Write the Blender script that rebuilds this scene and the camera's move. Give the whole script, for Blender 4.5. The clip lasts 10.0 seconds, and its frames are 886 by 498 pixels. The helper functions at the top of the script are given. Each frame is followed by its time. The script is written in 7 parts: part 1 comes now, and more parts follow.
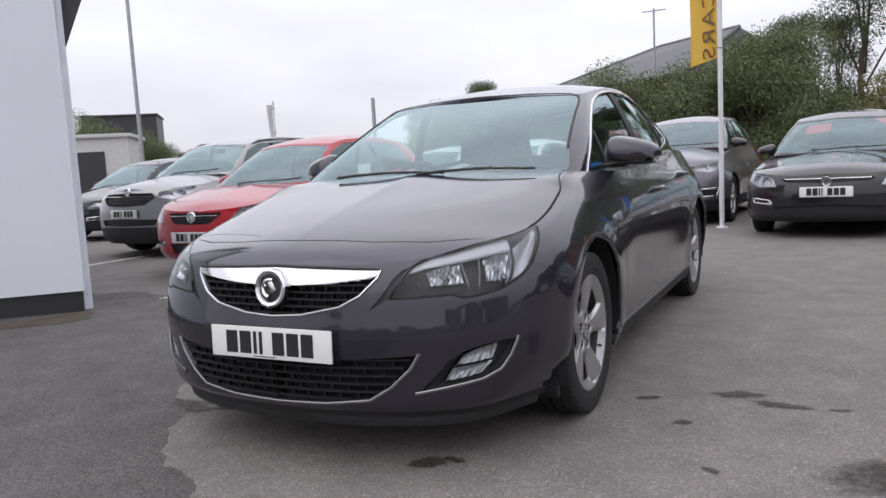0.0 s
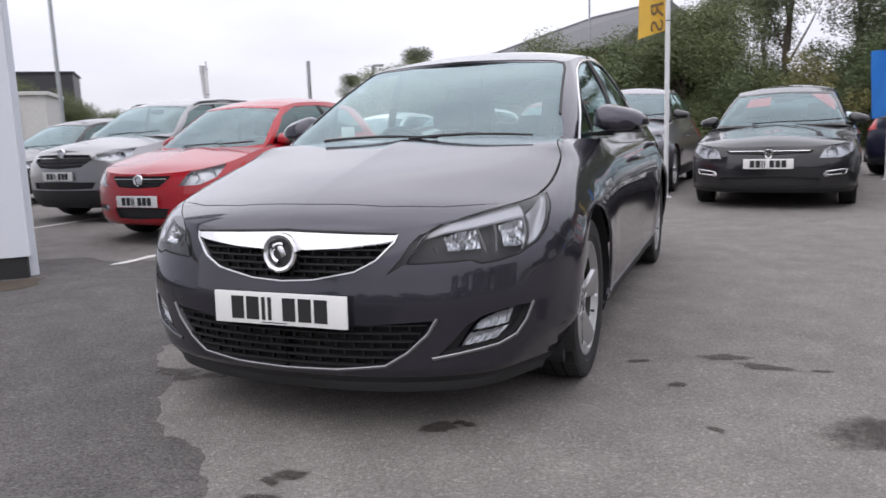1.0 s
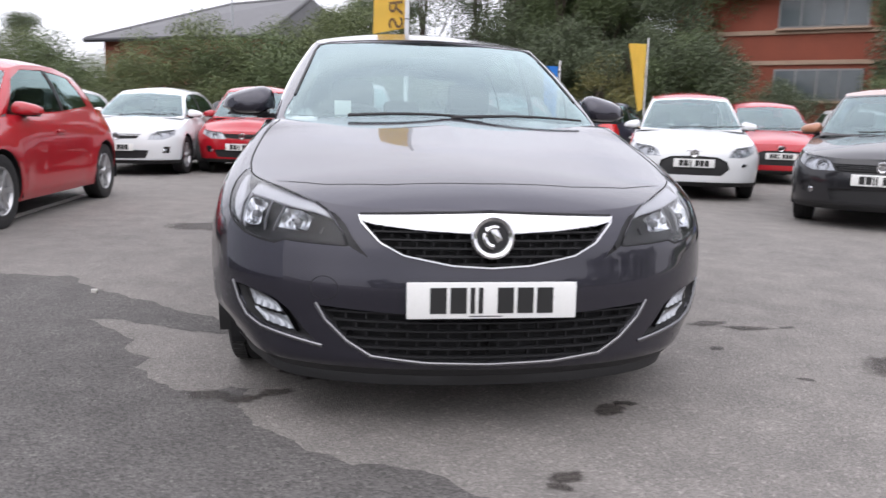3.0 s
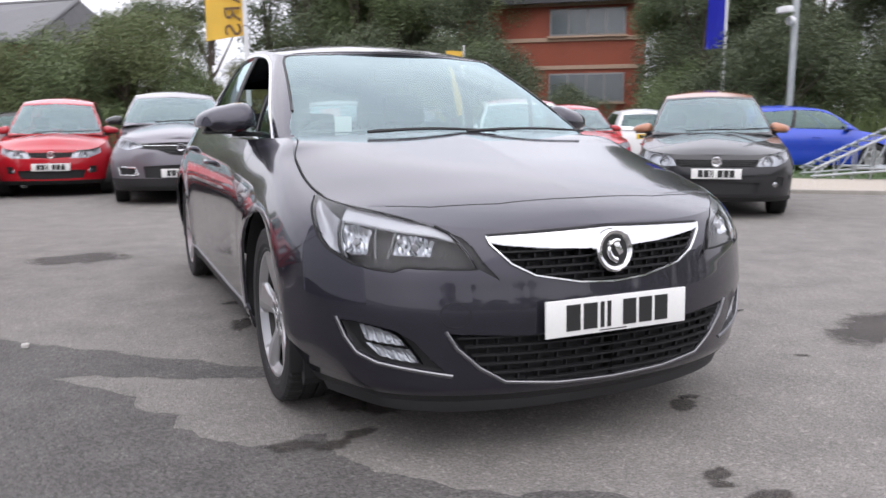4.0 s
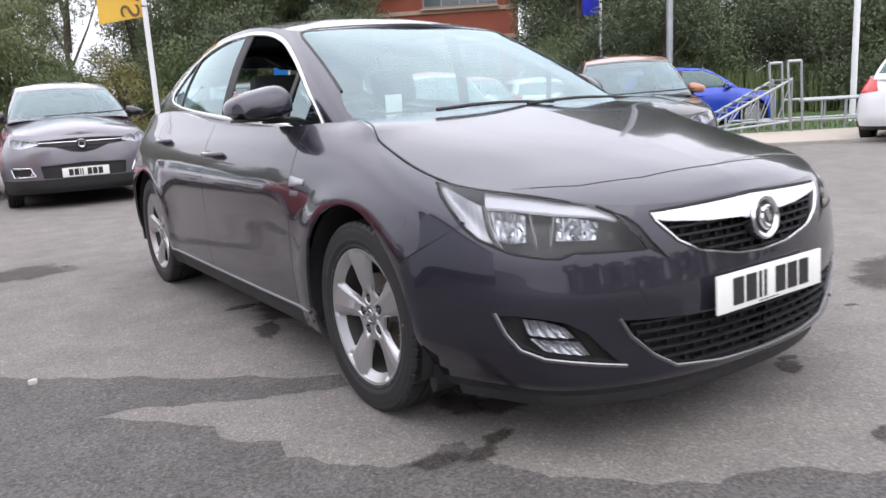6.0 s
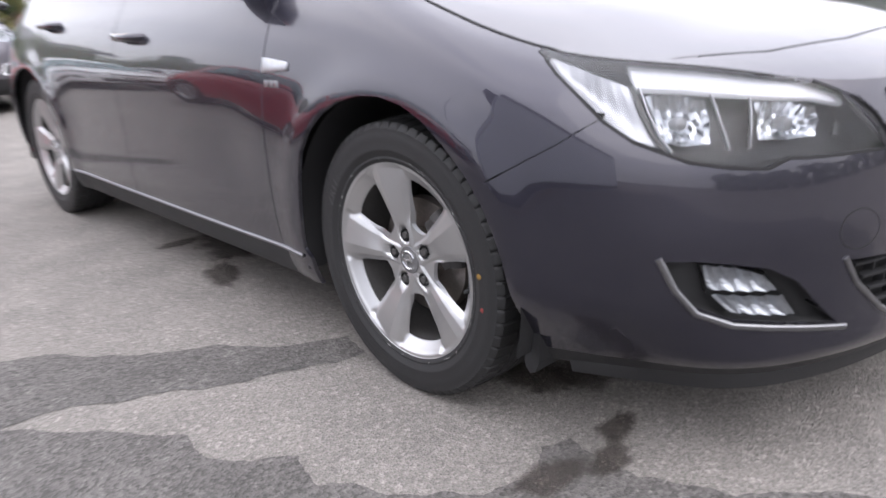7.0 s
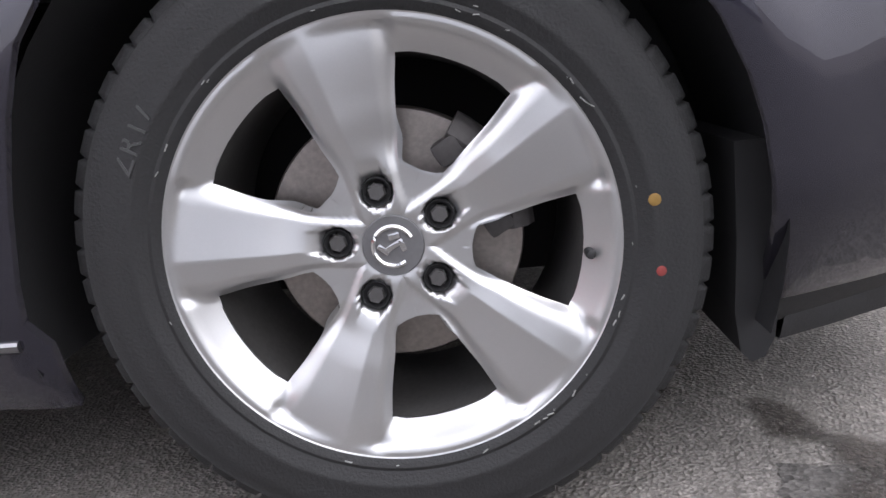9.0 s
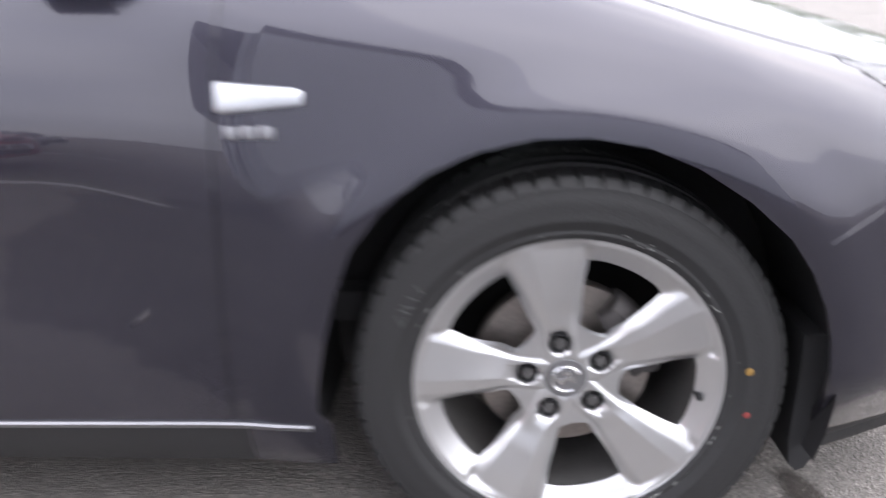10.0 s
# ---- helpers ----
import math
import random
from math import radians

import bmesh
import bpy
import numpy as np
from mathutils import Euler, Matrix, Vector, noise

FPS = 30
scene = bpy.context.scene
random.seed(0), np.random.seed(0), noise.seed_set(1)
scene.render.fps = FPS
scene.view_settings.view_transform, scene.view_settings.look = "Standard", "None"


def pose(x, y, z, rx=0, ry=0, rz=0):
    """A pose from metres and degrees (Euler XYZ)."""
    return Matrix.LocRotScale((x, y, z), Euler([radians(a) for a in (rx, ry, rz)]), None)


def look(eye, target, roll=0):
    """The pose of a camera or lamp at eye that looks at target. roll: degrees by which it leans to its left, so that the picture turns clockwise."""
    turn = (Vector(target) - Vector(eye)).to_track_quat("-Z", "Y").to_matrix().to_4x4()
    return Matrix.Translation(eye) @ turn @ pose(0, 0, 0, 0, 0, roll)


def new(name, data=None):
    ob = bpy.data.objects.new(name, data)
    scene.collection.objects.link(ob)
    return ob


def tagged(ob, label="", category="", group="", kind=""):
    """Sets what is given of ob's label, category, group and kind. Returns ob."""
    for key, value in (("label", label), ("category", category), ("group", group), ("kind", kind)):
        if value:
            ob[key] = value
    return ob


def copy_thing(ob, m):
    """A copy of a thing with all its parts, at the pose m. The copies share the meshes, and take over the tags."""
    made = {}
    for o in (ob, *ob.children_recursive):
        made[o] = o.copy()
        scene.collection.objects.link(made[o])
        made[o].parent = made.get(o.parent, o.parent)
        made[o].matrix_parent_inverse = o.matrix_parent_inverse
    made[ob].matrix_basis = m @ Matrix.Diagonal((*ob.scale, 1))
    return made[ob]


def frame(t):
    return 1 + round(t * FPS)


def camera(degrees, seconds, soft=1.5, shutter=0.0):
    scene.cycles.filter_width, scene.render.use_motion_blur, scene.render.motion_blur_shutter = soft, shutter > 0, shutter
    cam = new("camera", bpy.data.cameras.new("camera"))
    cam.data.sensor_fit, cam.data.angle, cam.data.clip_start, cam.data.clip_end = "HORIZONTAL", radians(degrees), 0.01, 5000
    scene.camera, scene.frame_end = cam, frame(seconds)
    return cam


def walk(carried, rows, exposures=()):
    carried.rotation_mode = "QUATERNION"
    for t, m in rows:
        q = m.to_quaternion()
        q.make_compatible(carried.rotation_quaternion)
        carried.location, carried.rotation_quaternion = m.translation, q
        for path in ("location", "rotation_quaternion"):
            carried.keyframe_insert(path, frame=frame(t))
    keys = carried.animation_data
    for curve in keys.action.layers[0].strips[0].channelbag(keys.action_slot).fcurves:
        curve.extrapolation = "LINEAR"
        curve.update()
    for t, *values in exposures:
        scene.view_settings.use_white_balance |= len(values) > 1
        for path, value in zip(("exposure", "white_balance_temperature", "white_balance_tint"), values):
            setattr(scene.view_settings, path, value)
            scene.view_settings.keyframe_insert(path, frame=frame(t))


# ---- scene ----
cam = camera(60.9, 10.0, shutter=0.4)
PATH = [
    (0, (1.709, -2.926, 1.029), (0.803, -1.156, 0.807), -3.1),
    (0.5, (1.695, -2.923, 1.029), (0.801, -1.153, 0.768), -2.7),
    (1, (1.436, -3.03, 1.029), (0.704, -1.195, 0.715), -2.0),
    (1.5, (1.058, -3.119, 1.013), (0.477, -1.231, 0.702), -0.5),
    (2, (0.57, -3.171, 1.012), (0.261, -1.218, 0.711), 1.2),
    (2.5, (0.069, -3.216, 1.034), (0.057, -1.244, 0.698), 0.9),
    (2.7, (-0.133, -3.178, 1.014), (-0.03, -1.211, 0.67), 1.0),
    (3.8, (-1.272, -2.854, 0.956), (-0.553, -1.012, 0.656), 0.8),
    (4, (-1.414, -2.754, 1.006), (-0.596, -0.957, 0.689), -0.2),
    (4.5, (-1.838, -2.602, 0.984), (-0.807, -0.909, 0.721), -2.4),
    (4.7, (-1.981, -2.56, 0.995), (-0.912, -0.895, 0.706), -2.7),
    (5, (-2.065, -2.552, 1.004), (-1.004, -0.881, 0.716), -3.4),
    (5.2, (-2.075, -2.536, 1.014), (-0.997, -0.879, 0.708), -4.1),
    (6.3, (-1.96, -1.953, 1.026), (-0.866, -0.331, 0.611), -3.0),
    (6.5, (-1.935, -1.776, 0.97), (-0.847, -0.155, 0.533), -2.8),
    (7, (-1.862, -1.296, 0.9), (-0.617, 0.134, 0.263), -3.9),
    (7.5, (-1.865, -0.797, 0.844), (-0.278, 0.149, 0.079), -5.6),
    (8, (-1.793, -0.283, 0.649), (0.048, 0.02, -0.07), -4.8),
    (8.5, (-1.652, -0.124, 0.51), (0.295, -0.059, 0.057), -6.3),
    (9, (-1.599, -0.088, 0.51), (0.337, 0.006, 0.017), -5.9),
    (9.5, (-1.645, -0.069, 0.565), (0.298, -0.016, 0.094), -4.6),
    (9.7, (-1.672, -0.093, 0.706), (0.21, 0.088, 0.054), -4.0),
    (10, (-1.862, 0.154, 0.906), (0.018, 0.213, 0.226), -0.7),
]
walk(cam, [(t, look(eye, target, roll)) for t, eye, target, roll in PATH], [(0, -0.2), (1, -0.1), (2.5, 0.2), (5, 0.33), (6.5, 0.66), (7.5, 1.2), (8.1, 1.4), (8.5, 1.12), (9, 0.95), (9.5, 1.0), (10, 1.36)])

# ---------------- light ----------------
scene.view_settings.exposure = 0.0
world = bpy.data.worlds.new("overcast_sky")
scene.world = world
world.use_nodes = True
wn, wl = world.node_tree.nodes, world.node_tree.links
bg = wn["Background"]
sky = wn.new("ShaderNodeTexSky")
sky.sky_type, sky.sun_disc = "NISHITA", False
sky.sun_elevation, sky.sun_rotation = radians(48), radians(150)
sky.air_density, sky.dust_density, sky.ozone_density = 1.0, 3.0, 1.0
# a closed cloud deck lies under the blue sky: soft grey-white clouds, brighter overhead
wtc = wn.new("ShaderNodeTexCoord")
cl = wn.new("ShaderNodeTexNoise")
cl.inputs["Scale"].default_value, cl.inputs["Detail"].default_value = 2.2, 5.0
wmap = wn.new("ShaderNodeMapping")
wmap.inputs["Scale"].default_value = (1.0, 1.0, 3.5)
wl.new(wtc.outputs["Generated"], wmap.inputs["Vector"])
wl.new(wmap.outputs["Vector"], cl.inputs["Vector"])
cr = wn.new("ShaderNodeValToRGB")
cr.color_ramp.elements[0].position, cr.color_ramp.elements[0].color = 0.3, (7.25, 7.25, 8.2, 1)
cr.color_ramp.elements[1].position, cr.color_ramp.elements[1].color = 0.7, (9.5, 9.35, 10.1, 1)
wl.new(cl.outputs["Fac"], cr.inputs["Fac"])
wmix = wn.new("ShaderNodeMix")
wmix.data_type = "RGBA"
wmix.inputs["Factor"].default_value = 0.86
wl.new(sky.outputs["Color"], wmix.inputs["A"])
# an overcast sky is about three times as bright overhead as at the horizon
sx = wn.new("ShaderNodeSeparateXYZ")
wl.new(wtc.outputs["Generated"], sx.inputs["Vector"])
up = wn.new("ShaderNodeMapRange")
up.inputs["From Min"].default_value, up.inputs["From Max"].default_value = 0.0, 1.0
up.inputs["To Min"].default_value, up.inputs["To Max"].default_value = 1.14, 2.7
wl.new(sx.outputs["Z"], up.inputs["Value"])
dome = wn.new("ShaderNodeVectorMath")
dome.operation = "SCALE"
wl.new(cr.outputs["Color"], dome.inputs[0])
wl.new(up.outputs["Result"], dome.inputs["Scale"])
wl.new(dome.outputs["Vector"], wmix.inputs["B"])
wl.new(wmix.outputs["Result"], bg.inputs["Color"])
bg.inputs["Strength"].default_value = 0.105
sun = new("sun", bpy.data.lights.new("sun", "SUN"))
sun.data.energy, sun.data.angle, sun.data.color = 0.7, radians(75), (1.0, 0.97, 0.92)
sun.matrix_world = look((-6, -10, 14), (0, 0, 0))


# ---------------- materials ----------------
def shader(name, base, rough=0.5, metal=0.0, coat=0.0, vary=0.12, scale=6.0, fine=180.0, bump=0.0, rvary=0.1, spec=0.5,
           island=False, emit=None):
    """A node material whose colour and gloss vary at a broad and a fine scale."""
    m = bpy.data.materials.new(name)
    m.use_nodes = True
    n, l = m.node_tree.nodes, m.node_tree.links
    b = n["Principled BSDF"]
    b.inputs["Metallic"].default_value = metal
    b.inputs["Specular IOR Level"].default_value = spec
    b.inputs["Coat Weight"].default_value = coat
    b.inputs["Coat Roughness"].default_value = 0.03
    tc = n.new("ShaderNodeTexCoord")
    n1, n2 = n.new("ShaderNodeTexNoise"), n.new("ShaderNodeTexNoise")
    for t, s in ((n1, scale), (n2, fine)):
        t.inputs["Scale"].default_value, t.inputs["Detail"].default_value = s, 4.0
        l.new(tc.outputs["Object"], t.inputs["Vector"])
    add = n.new("ShaderNodeMath")
    add.operation = "ADD"
    l.new(n1.outputs["Fac"], add.inputs[0])
    l.new(n2.outputs["Fac"], add.inputs[1])
    mr = n.new("ShaderNodeMapRange")
    mr.inputs["From Min"].default_value, mr.inputs["From Max"].default_value = 0.6, 1.4
    mr.inputs["To Min"].default_value, mr.inputs["To Max"].default_value = 1 - vary, 1 + vary
    l.new(add.outputs[0], mr.inputs["Value"])
    mul = n.new("ShaderNodeMix")
    mul.data_type, mul.blend_type = "RGBA", "MULTIPLY"
    mul.inputs["Factor"].default_value = 1.0
    mul.inputs["A"].default_value = (*base, 1)
    src = mr.outputs["Result"]
    if island:
        g = n.new("ShaderNodeNewGeometry")
        mi = n.new("ShaderNodeMapRange")
        mi.inputs["To Min"].default_value, mi.inputs["To Max"].default_value = 0.7, 1.35
        l.new(g.outputs["Random Per Island"], mi.inputs["Value"])
        mm = n.new("ShaderNodeMath")
        mm.operation = "MULTIPLY"
        l.new(src, mm.inputs[0])
        l.new(mi.outputs["Result"], mm.inputs[1])
        src = mm.outputs[0]
    l.new(src, mul.inputs["B"])
    l.new(mul.outputs["Result"], b.inputs["Base Color"])
    rr = n.new("ShaderNodeMapRange")
    rr.inputs["To Min"].default_value, rr.inputs["To Max"].default_value = max(0.0, rough - rvary), min(1.0, rough + rvary)
    l.new(n1.outputs["Fac"], rr.inputs["Value"])
    l.new(rr.outputs["Result"], b.inputs["Roughness"])
    if bump:
        bp = n.new("ShaderNodeBump")
        bp.inputs["Strength"].default_value, bp.inputs["Distance"].default_value = bump, 0.004
        l.new(n2.outputs["Fac"], bp.inputs["Height"])
        l.new(bp.outputs["Normal"], b.inputs["Normal"])
    if emit:
        b.inputs["Emission Color"].default_value, b.inputs["Emission Strength"].default_value = (*emit[0], 1), emit[1]
    return m


def glass(name, tint, rough=0.0, solid=0.25, sheen=(0.76, 1.0, 0.98)):
    """Thin glass: clear transmission mixed with a mirror that grows at grazing angles."""
    m = bpy.data.materials.new(name)
    m.use_nodes = True
    n, l = m.node_tree.nodes, m.node_tree.links
    n.remove(n["Principled BSDF"])
    tr, gl, mx, fr = (n.new("ShaderNodeBsdfTransparent"), n.new("ShaderNodeBsdfGlossy"), n.new("ShaderNodeMixShader"), n.new("ShaderNodeLayerWeight"))
    tr.inputs["Color"].default_value = (*tint, 1)
    gl.inputs["Roughness"].default_value = rough
    gl.inputs["Color"].default_value = (*sheen, 1)
    fr.inputs["Blend"].default_value = 0.5
    pw, ml = n.new("ShaderNodeMath"), n.new("ShaderNodeMath")
    pw.operation, ml.operation = "POWER", "MULTIPLY_ADD"
    pw.inputs[1].default_value = 4.0
    ml.inputs[1].default_value, ml.inputs[2].default_value = 1 - solid, solid
    l.new(fr.outputs["Facing"], pw.inputs[0])
    l.new(pw.outputs[0], ml.inputs[0])
    l.new(ml.outputs[0], mx.inputs["Fac"])
    l.new(tr.outputs["BSDF"], mx.inputs[1])
    l.new(gl.outputs["BSDF"], mx.inputs[2])
    l.new(mx.outputs["Shader"], n["Material Output"].inputs["Surface"])
    return m


def paint(name, base, metal=0.35, rough=0.38):
    return shader(name, base, rough, metal, coat=1.0, vary=0.04, scale=1.5, fine=2500.0, rvary=0.04, spec=0.15)


M_GREY = paint("aubergine_grey_paint", (0.0300, 0.0285, 0.0400), 0.6, 0.24)
M_RED = paint("red_paint", (0.35, 0.005, 0.013), 0.0, 0.4)
M_SILVER = paint("silver_paint", (0.27, 0.27, 0.275), 0.7, 0.35)
M_BLACK = paint("black_paint", (0.012, 0.012, 0.014), 0.0, 0.4)
M_PALE = paint("pale_blue_paint", (0.42, 0.47, 0.5), 0.5, 0.35)
M_WHITE = paint("white_paint", (0.66, 0.67, 0.68), 0.0, 0.4)
M_MIDGREY = paint("mid_grey_paint", (0.165, 0.155, 0.175), 0.5, 0.35)
M_NAVY = paint("dark_navy_paint", (0.01, 0.01, 0.03), 0.1, 0.4)
M_BLUE = paint("blue_paint", (0.015, 0.05, 0.4), 0.2, 0.4)
M_COPPER = paint("copper_roof_paint", (0.3, 0.13, 0.07), 0.4, 0.4)
M_TRIM = shader("black_plastic", (0.013, 0.013, 0.014), 0.58, vary=0.2, fine=400, bump=0.15)
# near-black with the shade of gaps, wells and the underside in its colour
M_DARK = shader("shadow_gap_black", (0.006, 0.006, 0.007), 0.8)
M_CHROME = shader("chrome", (0.66, 0.66, 0.67), 0.1, 1.0, vary=0.03, rvary=0.05)
M_SATIN = shader("satin_chrome", (0.24, 0.24, 0.25), 0.36, 1.0, vary=0.04, rvary=0.05)
M_ALLOY = shader("silver_alloy", (0.47, 0.47, 0.475), 0.32, 0.85, coat=0.15, vary=0.05, scale=9, fine=900, rvary=0.05)
M_DISC = shader("brake_disc_steel", (0.24, 0.215, 0.20), 0.42, 0.9, vary=0.25, scale=5)
M_RUBBER = shader("tyre_rubber", (0.0105, 0.0105, 0.0112), 0.64, vary=0.28, scale=7, fine=300, bump=0.25)
M_GLASS = glass("windscreen_glass", (0.66, 0.76, 0.74), 0.0, 0.155, (0.80, 0.98, 1.0))
M_DGLASS = glass("privacy_glass", (0.25, 0.29, 0.29), 0.0, 0.10)
M_CLEAR = glass("lamp_cover", (0.9, 0.91, 0.92), 0.0, 0.025, (1, 1, 1))
M_CABIN = shader("charcoal_upholstery", (0.03, 0.03, 0.033), 0.85, vary=0.2, fine=500, bump=0.2)
M_PLATE = shader("white_number_plate", (0.72, 0.72, 0.70), 0.35, vary=0.05)
M_YPLATE = shader("yellow_number_plate", (0.7, 0.47, 0.03), 0.35, vary=0.05)
M_INK = shader("plate_black", (0.012, 0.012, 0.012), 0.5)
M_LAMPRED = shader("red_tail_lamp", (0.5, 0.01, 0.012), 0.2, coat=1.0)
M_LAMPGREY = shader("lamp_housing_grey", (0.42, 0.43, 0.45), 0.3, 0.85, vary=0.25, scale=40)
M_REFL = shader("lamp_reflector", (0.52, 0.53, 0.55), 0.17, 1.0, vary=0.1, scale=30)
M_BEZEL = shader("dark_lamp_bezel", (0.005, 0.005, 0.006), 0.4, 0.0)
M_CHIP = shader("satin_lamp_facet", (0.42, 0.43, 0.45), 0.36, 0.9, vary=0.15, scale=60)
M_BROW = shader("silver_lamp_trim", (0.36, 0.36, 0.375), 0.4, 0.7, vary=0.06, scale=30)
M_GRID = shader("grille_plastic", (0.008, 0.008, 0.009), 0.62, spec=0.35)
M_STICKER = shader("red_sticker", (0.55, 0.03, 0.03), 0.5)
M_PAPER = shader("white_paper", (0.75, 0.75, 0.73), 0.7)


# ---------------- mesh helpers ----------------
def spl(*pts):
    """A smooth curve y(x) through the given nodes, with no overshoot."""
    x, y = np.array([p[0] for p in pts], float), np.array([p[1] for p in pts], float)
    h, d = np.diff(x), np.diff(y) / np.diff(x)
    m = np.zeros(len(x))
    m[0], m[-1] = d[0], d[-1]
    for i in range(1, len(x) - 1):
        m[i] = 0 if d[i - 1] * d[i] <= 0 else 3 * (h[i - 1] + h[i]) / ((2 * h[i] + h[i - 1]) / d[i - 1] + (h[i] + 2 * h[i - 1]) / d[i])

    def f(q):
        q = np.clip(np.asarray(q, float), x[0], x[-1])
        i = np.clip(np.searchsorted(x, q) - 1, 0, len(x) - 2)
        t = (q - x[i]) / h[i]
        return (y[i] * (1 + 2 * t) * (1 - t) ** 2 + h[i] * m[i] * t * (1 - t) ** 2 + y[i + 1] * t * t * (3 - 2 * t) + h[i] * m[i + 1] * t * t * (t - 1))

    return f


def sheet(p, out=None):
    """Quads of a grid of points (rows, columns, 3), each corner with its normal; out: a point that lies inside the body."""
    p = np.asarray(p, float)
    du, dv = np.gradient(p, axis=0), np.gradient(p, axis=1)
    n = np.cross(du, dv)
    ln = np.linalg.norm(n, axis=-1, keepdims=True)
    n = n / np.maximum(ln, 1e-12)
    if out is not None and ((p - np.array(out)) * n).sum() < 0:
        n, flip = -n, True
    else:
        flip = False
    v = np.concatenate([p, n], -1)
    faces = []
    for i in range(p.shape[0] - 1):
        for j in range(p.shape[1] - 1):
            q = [v[i, j], v[i + 1, j], v[i + 1, j + 1], v[i, j + 1]]
            faces.append(np.array(q[::-1] if flip else q))
    return faces


def convex_bits(outline):
    """A plane outline as triangles, each counter-clockwise."""
    from mathutils.geometry import tessellate_polygon
    vs = [Vector((a, b, 0)) for a, b in outline]
    bits = []
    for tri in tessellate_polygon([vs]):
        q = np.array([outline[k] for k in tri], float)
        e1, e2 = q[1] - q[0], q[2] - q[0]
        area = e1[0] * e2[1] - e1[1] * e2[0]
        if abs(area) > 1e-9:
            bits.append(q if area > 0 else q[::-1])
    return bits


def band(line, width):
    """The quads of a strip along a plane line."""
    pts, bits = [np.array(p, float) for p in line], []
    for a, b in zip(pts, pts[1:]):
        d = (b - a) / max(np.linalg.norm(b - a), 1e-9)
        n, e = np.array([-d[1], d[0]]) * width / 2, d * width * 0.3
        bits.append(np.array([a - e - n, b + e - n, b + e + n, a - e + n]))
    return bits


def cut(poly, d):
    """Splits one face by the signed distances d of its corners: (part with d >= 0, part with d < 0)."""
    a, b = [], []
    k = len(poly)
    for i in range(k):
        p, q, dp, dq = poly[i], poly[(i + 1) % k], d[i], d[(i + 1) % k]
        (a if dp >= 0 else b).append(p)
        if (dp >= 0) != (dq >= 0):
            x = p + (q - p) * (dp / (dp - dq))
            a.append(x)
            b.append(x)
    return (np.array(a) if len(a) > 2 else None, np.array(b) if len(b) > 2 else None)


def carve(faces, bits, axes, where=None):
    """Cuts plane shapes out of faces, seen along a direction. axes: the two plane axes as 3-vectors. Returns (inside, outside)."""
    ax = np.array(axes, float).T
    inside = []
    if not faces:
        return [], []
    live = [f for f in faces]
    flat = [f[:, :3] @ ax for f in live]
    lo = np.array([w.min(0) for w in flat])
    hi = np.array([w.max(0) for w in flat])
    for bit in bits:
        b0, b1 = bit.min(0), bit.max(0)
        hit = np.nonzero((hi >= b0).all(1) & (lo <= b1).all(1))[0]
        gone, more = [], []
        for k in hit:
            cur = live[k]
            if where and not where(cur.mean(0)):
                continue
            offs = []
            for i in range(len(bit)):
                p, q = bit[i], bit[(i + 1) % len(bit)]
                n = np.array([p[1] - q[1], q[0] - p[0]])
                d = (cur[:, :3] @ ax - p) @ n
                if (d >= -1e-9).all():
                    continue
                cur, off = cut(cur, d)
                if off is not None:
                    offs.append(off)
                if cur is None:
                    break
            if cur is not None:
                inside.append(cur)
                gone.append(k)
                more += offs
        if gone:
            keep = np.ones(len(live), bool)
            keep[gone] = False
            live = [f for f, s in zip(live, keep) if s] + more
            w2 = [f[:, :3] @ ax for f in more]
            lo = np.concatenate([lo[keep]] + ([np.array([w.min(0) for w in w2])] if more else []))
            hi = np.concatenate([hi[keep]] + ([np.array([w.max(0) for w in w2])] if more else []))
    return inside, live


def flipped(faces):
    return [np.concatenate([f[:, :1] * -1, f[:, 1:3], f[:, 3:4] * -1, f[:, 4:]], 1)[::-1] for f in faces]


def shell(name, faces, mat, parent=None, lip=0.012, label="", push=0.0):
    """One mesh from faces with given normals; open edges are turned in by lip, so that the sheet has a thickness."""
    verts, norms, key, polys, edges = [], [], {}, [], {}
    for f in faces:
        idx = []
        for v in f:
            k = (round(v[0], 4), round(v[1], 4), round(v[2], 4))
            if k not in key:
                key[k] = len(verts)
                verts.append(v[:3] + v[3:] * push)
                norms.append(v[3:])
            if not idx or (idx[-1] != key[k] and idx[0] != key[k]):
                idx.append(key[k])
        if len(idx) > 2:
            polys.append(idx)
            for a, b in zip(idx, idx[1:] + idx[:1]):
                edges[(a, b)] = edges.get((a, b), 0) + 1
    if lip:
        made = {}
        for a, b in list(edges):
            if (b, a) not in edges:
                q = []
                for k in (a, b):
                    if k not in made:
                        made[k] = len(verts)
                        verts.append(verts[k] - norms[k] * lip)
                        norms.append(norms[k])
                    q.append(made[k])
                polys.append([b, a, q[0], q[1]])
    me = bpy.data.meshes.new(name)
    me.from_pydata([tuple(v) for v in verts], [], polys)
    me.polygons.foreach_set("use_smooth", [True] * len(me.polygons))
    me.materials.append(mat)
    me.normals_split_custom_set_from_vertices([tuple(n) for n in norms])
    ob = new(name, me)
    ob.parent = parent
    if label:
        ob["label"] = label
    return ob


